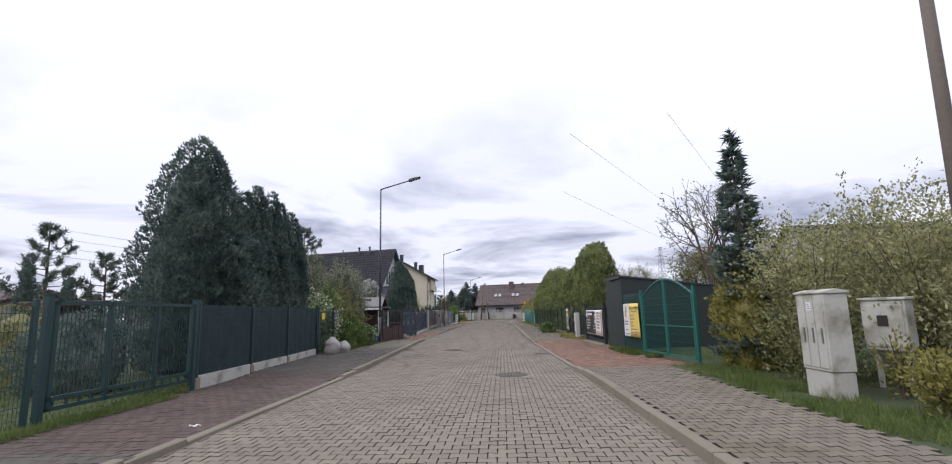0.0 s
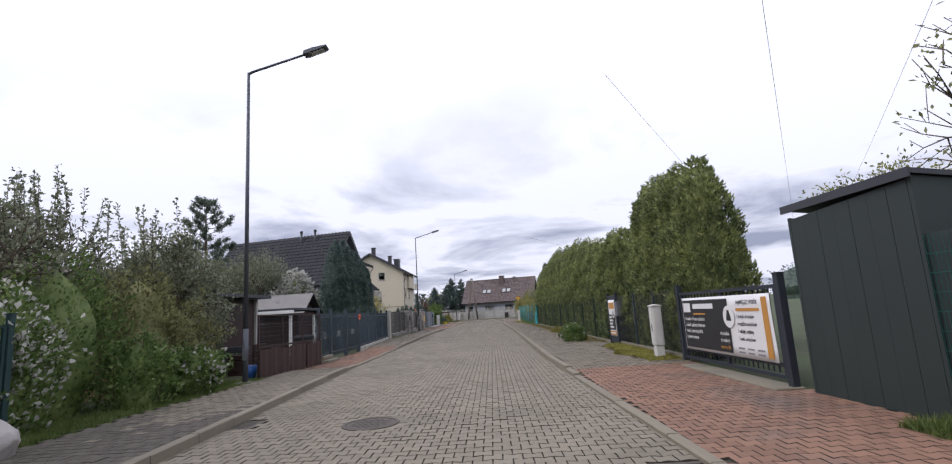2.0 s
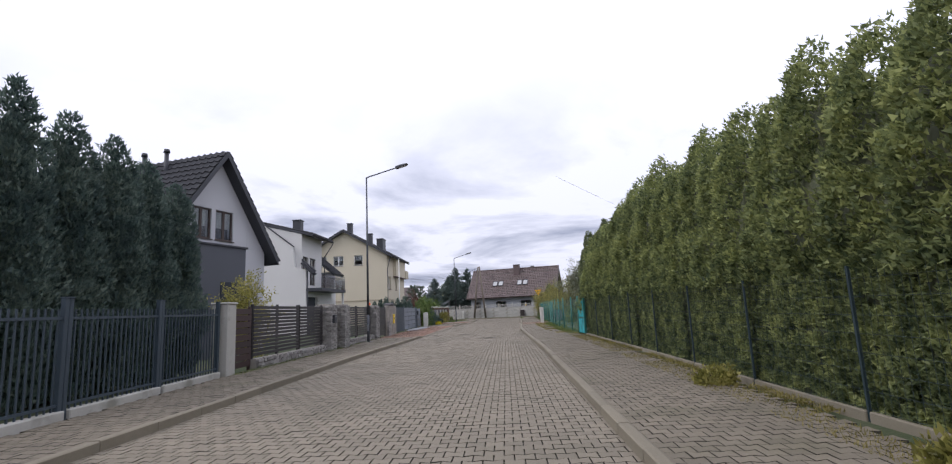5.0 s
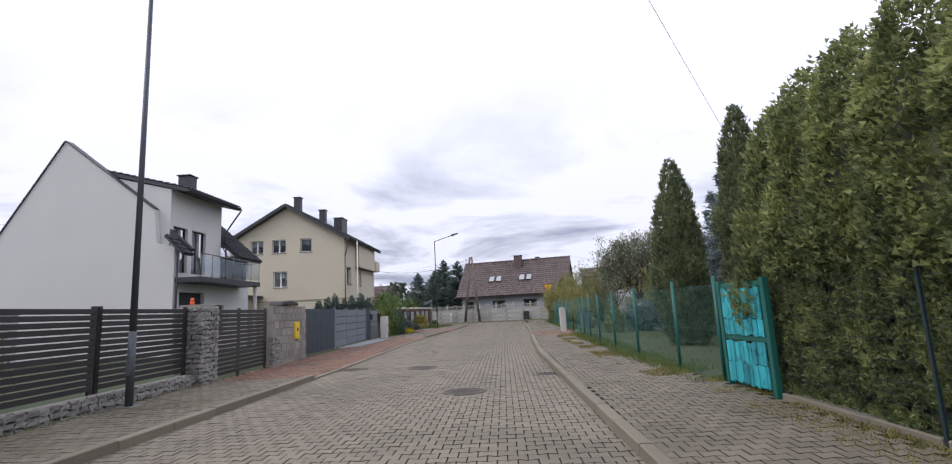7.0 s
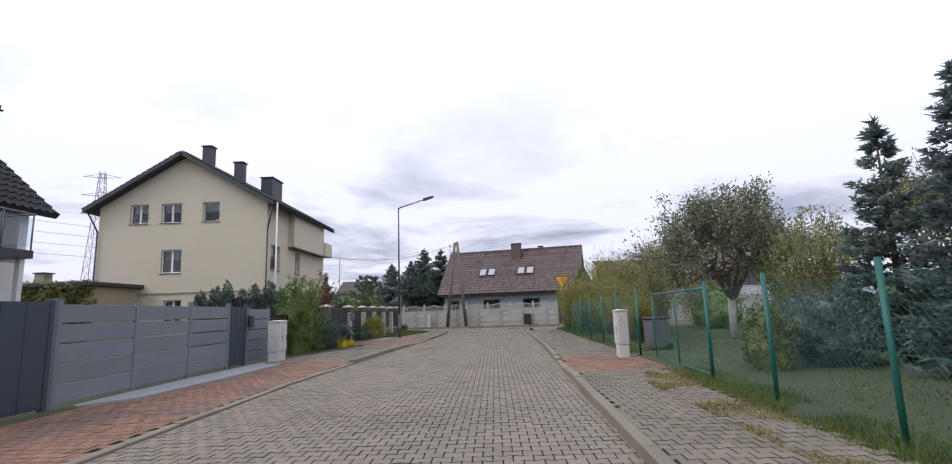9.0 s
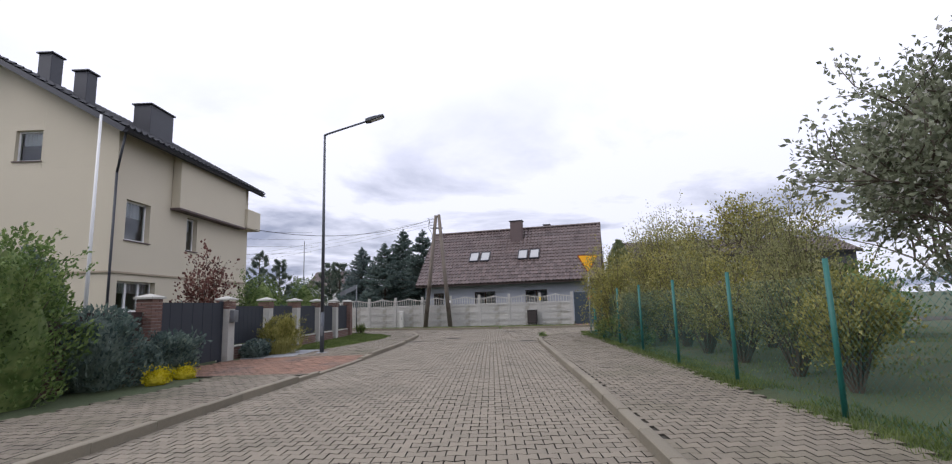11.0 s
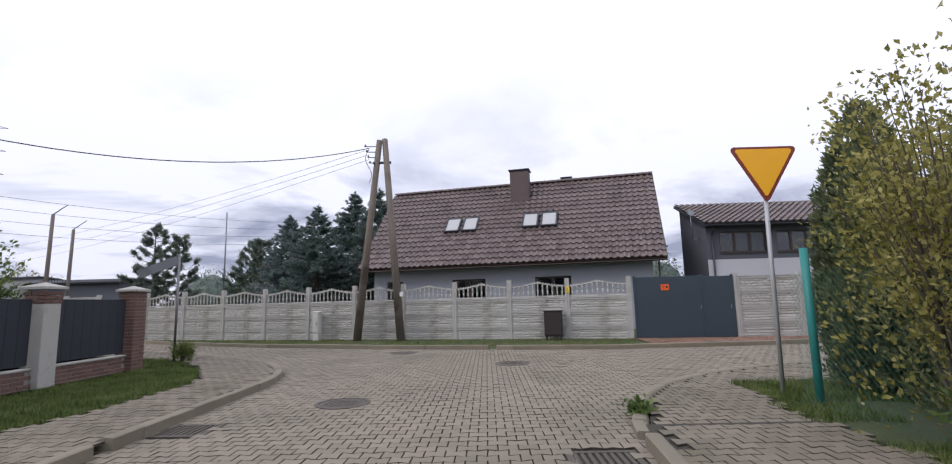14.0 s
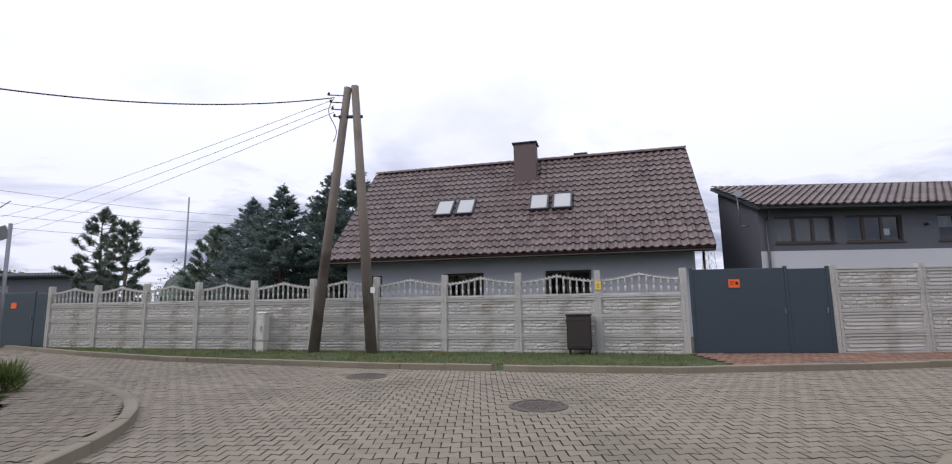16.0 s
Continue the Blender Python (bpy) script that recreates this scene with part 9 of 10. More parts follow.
TOP_P, BALUSTER, top_curve = arch_panel(PITCH - 0.14)
post_bm = bmesh.new()
box(post_bm, -0.075, 0.075, -0.07, 0.07, -0.15, 2.08)
for i in range(21):
    for s in (-1, 1):
        o = 0.0 if (i % 2) else 0.012
        box(post_bm, -0.07 + (0.075 if s > 0 else 0) + 0.004, -0.07 + (0.075 if s > 0 else 0) + 0.062, -0.082 - o * 0.5, -0.0705, 0.0 + i * 0.098, 0.088 + i * 0.098)
POST_ME = bpy.data.meshes.new("post")
post_bm.to_mesh(POST_ME)
post_bm.free()
POST_ME.materials.append(CONCRETE)

FZ = 0.06


def concrete_fence(pts, arched, label, styles):
    """One run of precast fence through the given post places."""
    t = thing("concrete_fence", label, "fence", "", None)
    r = random.Random(len(pts) + int(pts[0][0]))
    for p in pts:
        q = pts[1] if p is pts[0] else p
        m, _ = along(pts[0], pts[-1], FZ)
        mm = m.copy()
        mm.translation = (p[0], p[1], FZ)
        link_mesh("post", POST_ME, None, t, "", mm)
    for i, (p, q) in enumerate(zip(pts, pts[1:])):
        m, L = along(p, q, FZ)
        m = m @ pose(0.07, 0, 0)
        sx = (L - 0.14) / (PITCH - 0.14)
        sc_ = Matrix.Diagonal((sx, 1, 1, 1))
        n = 3 if arched else 4
        for k in range(n):
            me = styles[(k + i) % len(styles)]
            link_mesh("slab", me, None, t, "", m @ pose(0, 0, k * 0.5 - (0.06 if arched else 0.0)) @ sc_)
        if arched:
            link_mesh("top_panel", TOP_P, None, t, "", m @ pose(0, 0, 1.445) @ sc_)
            for k in range(11):
                u = 0.1 + k * (PITCH - 0.34) / 10
                link_mesh("baluster", BALUSTER, None, t, "", m @ pose(u * sx, 0, 1.49) @ Matrix.Diagonal((1, 1, (top_curve(u) - 0.03) / 0.34, 1)))
    return t


left_posts = [tuple(F0 + FDIR * PITCH * i) for i in range(0, 11)]
# posts run from the far left to the gate, so that the relief faces the street
concrete_fence(left_posts[::-1], True, "pale precast concrete slab fence with an arched open top", [SLAB_A, SLAB_B, SLAB_A])
gate_l = left_posts[-1]
right_posts = [(8.42 + i * 2.05, 106.55 - i * 0.03) for i in range(9)]
concrete_fence(right_posts, False, "plain precast concrete fence of ribbed and split-stone slabs", [SLAB_L, SLAB_L, SLAB_A, SLAB_A])


def sheet_gate(p, q, parts, label, mat, h=2.04):
    m, L = along(p, q, 0.05)
    t = thing("sheet_gate", label, "gate", "", m)
    x = 0.0
    for i, f in enumerate(parts):
        w = f * L
        gl = part("gate_leaf", bbox(x + 0.03, x + w - 0.03, -0.02, 0.02, 0.03, h - 0.03 * i, w=0.01), mat, t)
        bm = bmesh.new()
        for z in (0.06, h * 0.5, h - 0.12 - 0.03 * i):
            box(bm, x + 0.05, x + w - 0.05, 0.021, 0.05, z, z + 0.05)
        part("brace", bm, mat, gl)
        bm = bmesh.new()
        box(bm, x + w - 0.1, x + w - 0.07, -0.05, -0.021, 0.95, 1.08)
        part("handle", bm, GALV, gl)
        post(t, x, 0.0, -0.1, h + 0.04, 0.07, mat)
        x += w
    post(t, L, 0.0, -0.1, h + 0.02, 0.07, mat)
    return t, m


bg, bgm = sheet_gate((5.22, 106.93), (8.3, 106.55), (0.7, 0.3), "anthracite blue sheet-metal gate and wicket, closed", SLATE_BLUE)
op = thing("warning_plate", "small orange warning plate on a dark metal gate", "sign", "", bgm @ pose(0.98, -0.03, 1.68))
part("plate", bbox(-0.13, 0.13, -0.006, 0.004, -0.1, 0.1, w=0.003), ORANGE, op)
bar(op, -0.1, 0.0, 0.03, 0.05, INK, -0.012)
bar(op, -0.1, -0.02, -0.03, -0.01, INK, -0.012)
bm = bmesh.new()
tube(bm, (0.06, -0.0065, 0.01), (0.06, -0.012, 0.01), 0.04, 0.04, 10)
part("print_mark", bm, INK, op)
lg, lgm = sheet_gate((gate_l[0] - 2.55, gate_l[1] + 0.66), (gate_l[0] - 0.1, gate_l[1] + 0.04), (0.74, 0.26), "dark blue sheet-metal gate at the end of a concrete fence", SLATE_BLUE, 1.9)
op2 = thing("warning_plate", "small orange warning plate on a dark metal gate", "sign", "", lgm @ pose(0.9, -0.03, 1.45))
part("plate", bbox(-0.13, 0.13, -0.006, 0.004, -0.1, 0.1, w=0.003), ORANGE, op2)
far_posts = [(gate_l[0] - 2.75 - i * 2.0, gate_l[1] + 0.72 + i * 0.55) for i in range(5)]
concrete_fence(far_posts[::-1], False, "plain precast concrete fence of ribbed slabs along the side road", [SLAB_L, SLAB_A])

notice_m, _ = along(left_posts[1], left_posts[0], FZ)
ny_ = thing("notice_plate", "small yellow notice plate on a concrete fence post", "sign", "", pose(left_posts[1][0], left_posts[1][1] - 0.09, 1.75, 0, 0, -14))
part("plate", bbox(-0.065, 0.065, -0.006, 0.004, -0.1, 0.1, w=0.003), YELLOW, ny_)
bar(ny_, -0.04, 0.04, -0.05, -0.03, INK_GREY, -0.012)
bar(ny_, -0.04, 0.02, 0.0, 0.04, INK_GREY, -0.012)

# dark brown gas meter cabinet and a pale cable cabinet against the fence
def at_fence(s, off):
    p = F0 + FDIR * s
    n = Vector((-0.247, -0.969))
    return p + n * off


g = at_fence(2.55, 0.3)
gc = thing("gas_cabinet", "dark brown gas meter cabinet on legs at a concrete fence", "utility cabinet", "", pose(g.x, g.y, 0.06, 0, 0, -14.3))
part("body", bbox(-0.3, 0.3, -0.16, 0.14, 0.12, 0.95, w=0.012), PLASTIC_DARK, gc)
part("door", bbox(-0.27, 0.27, -0.176, -0.16, 0.16, 0.9, w=0.01), PLASTIC_DARK, gc)
part("lid", bbox(-0.33, 0.33, -0.19, 0.16, 0.952, 0.99, w=0.012), PLASTIC_DARK, gc)
for z in (0.26, 0.8):
    bm = bmesh.new()
    us = np.linspace(-0.2, 0.2, 9)
    for a, b in zip(us, us[1:]):
        tube(bm, (a, -0.18, z + 0.05 * math.cos(a * 7) * (1 if z > 0.5 else -1)), (b, -0.18, z + 0.05 * math.cos(b * 7) * (1 if z > 0.5 else -1)), 0.01, 0.01, 4)
    part("moulding", bm, PLASTIC_DARK, gc)
for s in (-0.24, 0.24):
    post(gc, s, 0.0, -0.1, 0.118, 0.06, PLASTIC_DARK, 0, "leg")
g = at_fence(11.75, 0.32)
cabinet(g.x, g.y, -14, 0.27, 0.24, 1.12, "slim pale grey cable cabinet in front of a concrete fence", doors=1, ribs=False)

# A-shaped pole with insulators
pa, pb = at_fence(9.9, 0.55), at_fence(8.1, 0.55)
APEX = Vector(((pa.x + pb.x) / 2 + 0.12, (pa.y + pb.y) / 2, 7.75))
ap = thing("a_frame_pole", "tall weathered wooden A-frame power pole with insulators", "power pole", "", None)
bm = bmesh.new()
tube(bm, (pa.x, pa.y, 0), APEX + Vector((-0.1, 0.0, 0)), 0.155, 0.11, 12)
part("leg", bm, WOOD_POLE, ap)
bm = bmesh.new()
tube(bm, (pb.x, pb.y, 0), APEX + Vector((0.1, 0.02, 0.05)), 0.155, 0.11, 12)
part("leg", bm, WOOD_POLE, ap)
bm = bmesh.new()
tube(bm, APEX + Vector((-0.35, 0, -0.9)), APEX + Vector((0.35, 0, -0.9)), 0.05, 0.05, 6)
part("cross_brace", bm, DARK_METAL, ap)
for k in range(4):
    bm = bmesh.new()
    z = -0.25 - 0.22 * k
    tube(bm, APEX + Vector((-0.1, 0, z)), APEX + Vector((-0.62 + 0.06 * k, -0.15, z - 0.03)), 0.018, 0.018, 5)
    part("bracket", bm, DARK_METAL, ap)
    bm = bmesh.new()
    c = APEX + Vector((-0.62 + 0.06 * k, -0.15, z - 0.03))
    for j in range(3):
        tube(bm, c + Vector((0, 0, 0.03 * j)), c + Vector((0, 0, 0.03 * j + 0.018)), 0.045 - 0.008 * j, 0.04 - 0.008 * j, 8)
    part("insulator", bm, PLASTIC_DARK, ap)
bm = bmesh.new()
prev = None
for k in range(18):
    a = k / 17
    p = APEX + Vector((-0.5 - 0.12 * math.sin(a * 6), -0.12, -0.4 - 1.3 * a))
    if k:
        tube(bm, prev, p, 0.012, 0.012, 4)
    prev = p
part("loose_cable", bm, WIRE, ap)
tagp = bmesh.new()
box(tagp, -0.06, 0.06, -0.008, 0.0, -0.08, 0.08)
part("tag_plate", tagp, WHITE_PAINT, ap, "", pose(pb.x + 0.04, pb.y - 0.16, 1.75))
cable("service_cable", "black service cable from the pole to the cream house", sagging(APEX + Vector((-0.5, 0, -0.3)), (-13.6, 101.5, 6.1), 0.75), 0.016)
for k in range(3):
    cable("overhead_wire", "thin overhead wire leading away from the A-frame pole", sagging(APEX + Vector((-0.5, 0, -0.35 - 0.2 * k)), (-52, 138 + 2 * k, 7.2 - 0.3 * k), 0.6), 0.007)
# old poles on the side road
for i, (x, y, h) in enumerate(((-24.5, 117.5, 6.9), (-26.2, 121, 6.6))):
    t = thing("utility_pole", "weathered wooden utility pole on the side road", "pole", "", pose(x, y, 0.0))
    bm = bmesh.new()
    tube(bm, (0, 0, 0), (0.1, 0, h), 0.13, 0.09, 10)
    part("shaft", bm, WOOD_POLE, t)
    bm = bmesh.new()
    tube(bm, (0.05, 0, h), (1.0, -0.1, h + 0.55), 0.03, 0.025, 6)
    part("lamp_arm", bm, GALV, t)
# distant lines of the power route on the left
for k in range(4):
    cable("power_line", "distant high-voltage power line", sagging((-150, 150 + 3 * k, 33 - 3 * k), (-82, 300, 37 - 3 * k), 4.0, 30), 0.05)
# parallel wires that cross the street at an angle
for wx, wy, wz in ((8.2, 34.7, 8.0), (7.4, 25.6, 8.0), (10.6, 24.4, 8.2), (7.7, 66.0, 8.0)):
    cable("overhead_wire", "thin overhead wire slanting across the gardens", sagging((wx - 0.52 * 9, wy - 0.85 * 9, wz), (wx + 0.52 * 40, wy + 0.85 * 40, wz), 0.3), 0.006)

# ---- brown-roofed house behind the precast fence ----
hb_deg = math.degrees(math.atan2(-0.247, 0.969))
hb = thing("brown_roof_house", "low grey house under a steep brown tiled roof with four skylights", "house", "", pose(-5.6, 115.25, 0, 0, 0, hb_deg))
LB, DB, EB, RB = 13.6, 8.0, 3.65, 7.8
wo = [(4.2, 5.9, 1.1, 2.5), (8.3, 10.0, 1.1, 2.5), (0.7, 1.6, 1.1, 2.5)]
wall(hb, pose(0, 0.35, 0), LB, EB, wo, RENDER_GREY)
for o in wo:
    window_in(hb, pose(0, 0.35, 0), *o, FRAME_BROWN, 2)
gb_ = [(0.0, EB), (DB - 0.35, EB), ((DB - 0.35) / 2, RB - 0.15)]
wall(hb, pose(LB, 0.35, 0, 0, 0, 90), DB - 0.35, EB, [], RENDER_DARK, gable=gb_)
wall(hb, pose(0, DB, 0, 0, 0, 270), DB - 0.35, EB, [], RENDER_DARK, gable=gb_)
wall(hb, pose(LB, DB, 0, 0, 0, 180), LB, EB, [], RENDER_GREY)
OV, VG = 0.75, 0.55
pitch = math.degrees(math.atan2(RB - EB, DB / 2))
run = math.hypot(DB / 2, RB - EB) + OV
bk, dr = OV * math.cos(radians(pitch)), OV * math.sin(radians(pitch))
LR = LB + 2 * VG
rows = 17
tl = run / rows
front = slope_pose((-VG, 0.17 - bk, EB + 0.02 - dr), 0, pitch)
back = slope_pose((LB + VG, DB + 0.17 + bk, EB + 0.02 - dr), 180, pitch)
bm = bmesh.new()
box(bm, 0, LR, 0.02, run, -0.16, 0.0)
rf = part("roof", bm, FRAME_BROWN, hb, "steep brown tiled roof slope", front)
bm = bmesh.new()
box(bm, 0, LR, 0.02, run, -0.16, 0.0)
rb_ = part("roof", bm, FRAME_BROWN, hb, "", back)
tile_field("tiling", LR, rows, 0.3, tl, TILE_BROWN, rb_, pose(0, 0, 0.03))
NR = 6
tile_field("tiling", LR, rows - NR, 0.3, tl, TILE_BROWN, rf, pose(0, 0, 0.03), NR)
# the lowest courses tile by tile
cols = round(LR / 0.3)
tw = LR / cols
one = bpy.data.meshes.new("tile")
u = np.linspace(0, tw, 7)
zz = 0.045 * (np.sin(u / tw * 2 * math.pi) * 0.6 + np.maximum(0, np.sin(u / tw * 2 * math.pi)) * 0.6)
vs = [(a, 0, b - 0.012) for a, b in zip(u, zz)] + [(a, 0, b + 0.055) for a, b in zip(u, zz)] + [(a, tl + 0.02, b) for a, b in zip(u, zz)]
one.from_pydata(vs, [], [(k * 7 + i, k * 7 + i + 1, k * 7 + 8 + i, k * 7 + 7 + i) for k in (0, 1) for i in range(6)])
one.materials.append(TILE_BROWN)
for rr in range(NR):
    for cc in range(cols):
        link_mesh("tile", one, None, rf, "", pose(cc * tw, rr * tl, 0.03))
gutter_on(rf, pose(0, 0, -0.02), LR, 0.065, FRAME_BROWN)
bm = bmesh.new()
box(bm, -0.02, LR + 0.02, -0.02, 0.02, -0.2, -0.02)
part("fascia", bm, FRAME_BROWN, rf)
for x in (-0.03, LR + 0.005):
    bm = bmesh.new()
    box(bm, x, x + 0.03, 0, run, -0.2, 0.06)
    part("verge_board", bm, FRAME_BROWN, rf)
k = 34
ridge_me = bpy.data.meshes.new("ridge_tile")
bm = bmesh.new()
an = np.linspace(-0.2, math.pi + 0.2, 8)
a0 = [bm.verts.new((0, math.cos(a) * 0.13, math.sin(a) * 0.1)) for a in an]
a1 = [bm.verts.new((LR / k + 0.03, math.cos(a) * 0.145, math.sin(a) * 0.115)) for a in an]
for i in range(7):
    bm.faces.new((a0[i], a0[i + 1], a1[i + 1], a1[i]))
bm.to_mesh(ridge_me)
bm.free()
ridge_me.materials.append(TILE_BROWN)
for i in range(k):
    link_mesh("ridge_tile", ridge_me, None, hb, "", pose(-VG + i * LR / k, DB / 2 + 0.17, RB + 0.1))
chimney_on(hb, 6.75, 7.75, DB / 2 - 1.0, DB / 2 - 0.3, RB - 1.6, RB + 0.62, CHIMNEY)
chimney_on(hb, 9.4, 9.9, DB / 2 + 0.6, DB / 2 + 1.1, RB - 1.2, RB + 0.35, CHIMNEY)


def skylight(parent, x, y):
    bm = bmesh.new()
    for a in ((0, 0.80, 0, 0.07), (0, 0.80, 1.03, 1.1), (0, 0.07, 0.07, 1.03), (0.73, 0.80, 0.07, 1.03)):
        box(bm, *a, 0.02, 0.2)
    s = part("skylight", bm, DARK_METAL, parent, "", pose(x, y, 0.0))
    part("pane", bbox(0.072, 0.728, 0.072, 1.028, 0.13, 0.175, w=0.004), SKY_PANE, s, "pane with a pale blind behind it")


for x in (4.05, 5.0, 8.15, 9.1):
    skylight(rf, x, 2.5)
bm = bmesh.new()
tube(bm, (LB + 0.25, 0.1, 3.0), (LB + 0.25, 0.1, 0.1), 0.045, 0.045, 8)
part("downpipe", bm, FRAME_BROWN, hb)

# ---- grey two-storey house on the right ----
hg = thing("grey_house", "two-tone grey rendered house with a shallow brown tiled roof", "house", "", pose(10.45, 113.0, 0, 0, 0, -1.0))
LG, DG = 17.0, 3.0
wall(hg, pose(0, 0, 0), LG, 3.05, [], RENDER_PALE)
go = [(0.6, 2.75, 0.3, 1.28), (3.2, 5.25, 0.3, 1.28), (6.55, 8.65, 0.3, 1.28), (10.15, 12.25, 0.3, 1.28)]
up_m = pose(0, 0, 3.05)
wall(hg, up_m, LG, 1.7, go, RENDER_DARK)
for o, c in zip(go, (0.0, 0.0, 0.5, 0.0)):
    window_in(hg, up_m, *o, FRAME_BROWN, 3, 0.1, curtain=c)
wp = thing("window_paper", "white sheet of paper taped behind a window", "paper", "", hg.matrix_basis @ pose(4.77, 0.19, 3.72))
part("sheet", bbox(-0.13, 0.13, -0.002, 0.002, -0.12, 0.12, w=0.0005), WHITE_PAINT, wp)
RISE = 1.25
wall(hg, pose(0, DG, 0, 0, 0, 270), DG, 4.75, [], RENDER_DARK, gable=[(0, 4.752), (DG, 4.752), (0, 4.75 + RISE)])
wall(hg, pose(LG, 0, 0, 0, 0, 90), DG, 4.75, [], RENDER_DARK, gable=[(0, 4.752), (DG, 4.752), (DG, 4.75 + RISE)])
wall(hg, pose(LG, DG, 0, 0, 0, 180), LG, 4.75 + RISE, [], RENDER_DARK)
pitch = math.degrees(math.atan2(RISE, DG))
run = math.hypot(DG, RISE) + 0.7
bk, dr = 0.5 * math.cos(radians(pitch)), 0.5 * math.sin(radians(pitch))
bm = bmesh.new()
box(bm, 0, LG + 0.4, 0.02, run, -0.14, 0.0)
q = part("roof", bm, DARK_METAL, hg, "shallow brown tiled roof", slope_pose((-0.2, -bk, 4.86 - dr), 0, pitch))
tile_field("tiling", LG + 0.4, 11, 0.3, run / 11, TILE_BROWN, q, pose(0, 0, 0.03))
gutter_on(q, pose(0, 0, -0.02), LG + 0.4)
downpipe(hg, [(0.25, -0.4, 4.5), (0.25, -0.07, 4.2), (0.25, -0.07, 0.1)])
dish = thing("satellite_dish", "small satellite dish on a bent bracket at a house corner", "satellite dish", "", hg.matrix_basis @ pose(-0.35, 0.6, 4.3))
bm = bmesh.new()
tube(bm, (0.35, 0, -0.2), (0.0, 0, -0.2), 0.02, 0.02, 6)
tube(bm, (0, 0, -0.2), (-0.05, 0, 1.0), 0.02, 0.02, 6)
part("bracket", bm, GALV, dish)
bm = bmesh.new()
tube(bm, (-0.05, -0.1, 1.05), (-0.05, -0.02, 1.02), 0.16, 0.06, 16)
part("reflector", bm, GALV, dish)
for x in (6.1, 9.6):
    bm = bmesh.new()
    tube(bm, (0, 0, 0), (0, -0.16, 0.05), 0.05, 0.06, 10)
    part("wall_lamp", bm, DARK_METAL, hg, "", pose(x, 0, 3.95))

# ---- conifers and far houses beyond the fence ----
spruce(-9.5, 118.5, 7.0, 3.0, SPRUCE, 501, "dense dark spruce behind a concrete fence", dens=95)
spruce(-12.3, 121.5, 7.0, 2.9, BLUE_SPRUCE, 502, "grey-green spruce behind a concrete fence", dens=95)
spruce(-6.4, 121.0, 8.5, 3.2, SPRUCE, 503, "tall dark spruce beside a brown-roofed house", dens=95)
spruce(-8.8, 124.0, 9.0, 3.5, SPRUCE, 504, "tall dark spruce beside a brown-roofed house", dens=95)
pine(-15.4, 124.5, 5.9, 2.3, 505, "dark bushy pine behind a concrete fence", 0.1, 44, dens=1.5)
pine(-24.8, 127.0, 7.5, 2.1, 506, "open-branched pine behind a concrete fence", 0.2, 46, dens=1.5)
pine(-22.0, 125.5, 6.5, 1.9, 507, "open-branched pine behind a concrete fence", 0.15, 44, dens=1.5)
pine(-17.4, 127.5, 6.2, 2.3, 508, "dark bushy pine behind a concrete fence", 0.1, 44, dens=1.5)
spruce(-36.0, 122.0, 7.2, 2.2, SPRUCE, 509, "dark spruce along the side road", dens=50)
plain_house("white_far_house", "white house with a red roof far behind the trees", -27, -21, 148, 156, 5.0, 7.2, RENDER_WHITE, TILE_BROWN, "x", [("S", 2, 3.2, 2.2, 3.4, FRAME_WHITE, 2, 0.5)])
plain_house("flat_far_house", "pale low house far along the side road", -62, -47, 138, 146, 4.6, 5.0, RENDER_WHITE, DARK_METAL, "x", [("S", 2, 4.2, 2.2, 3.4, FRAME_BROWN, 2, 0.0), ("S", 9, 12, 2.2, 3.4, FRAME_BROWN, 3, 0.0)])
plain_house("dark_far_house", "dark low building far along the side road", -46, -37, 140, 146, 4.2, 4.6, RENDER_DARK, DARK_METAL, "x", [("S", 2, 3.2, 2.2, 3.4, FRAME_WHITE, 2, 0.5)])
mast = thing("radio_mast", "thin grey mast behind the pines", "mast", "", pose(-21.5, 131, 0))
bm = bmesh.new()
tube(bm, (0, 0, 0), (0, 0, 9.4), 0.09, 0.05, 8)
part("pole", bm, GALV, mast)
for i, (x, y, h, rr) in enumerate(((-75, 170, 9, 6), (-55, 190, 10, 7), (-40, 180, 9, 6), (-20, 200, 11, 8), (5, 190, 10, 7), (30, 180, 10, 7), (55, 170, 9, 6), (70, 130, 9, 6), (60, 90, 8, 6), (45, 60, 8, 5), (38, 30, 8, 5), (-60, 110, 8, 5), (-50, 70, 8, 5), (-46, 40, 8, 5), (-42, 10, 8, 5), (34, 5, 8, 5))):
    shrub(x, y, h, rr, 1300, THUJA_DARK if i % 3 else LEAF_OLIVE, 520 + i, "distant clump of dark trees on the horizon", "trees", leaf=0.5, wide=0.35, stems=14, name="tree_clump", core=0.8, group="distant tree clumps")

# ---- verges: grass, moss, weeds ----
verge = [(x, y + 0.16) for x, y in FAR_KERB[1:6]] + [(4.9, 104.45), (5.0, 106.95)] + [tuple(F0 + FDIR * PITCH * i) for i in range(0, 11)]
poly = verge
rng = np.random.default_rng(77)
k = 42000
px, py = rng.uniform(-17, 5.2, k), rng.uniform(104.4, 113, k)
keep = inside(poly, px, py)
tuft_field("verge_grass", np.stack([px[keep], py[keep], np.full(keep.sum(), 0.06)], 1), 0.06, 0.014, GRASS, 1, "short patchy grass on the verge below a concrete fence")
tuft_field("verge_moss", scatter(-17, 5.0, 104.5, 112, 30000, 78, 0.06, lambda a, b: bool(inside(poly, a, b)) and noise.noise(Vector((a * 0.8, b * 0.8, 3))) > 0.0), 0.045, 0.016, GRASS_DRY, 79, "patches of dry yellow grass on the verge", 0.9)
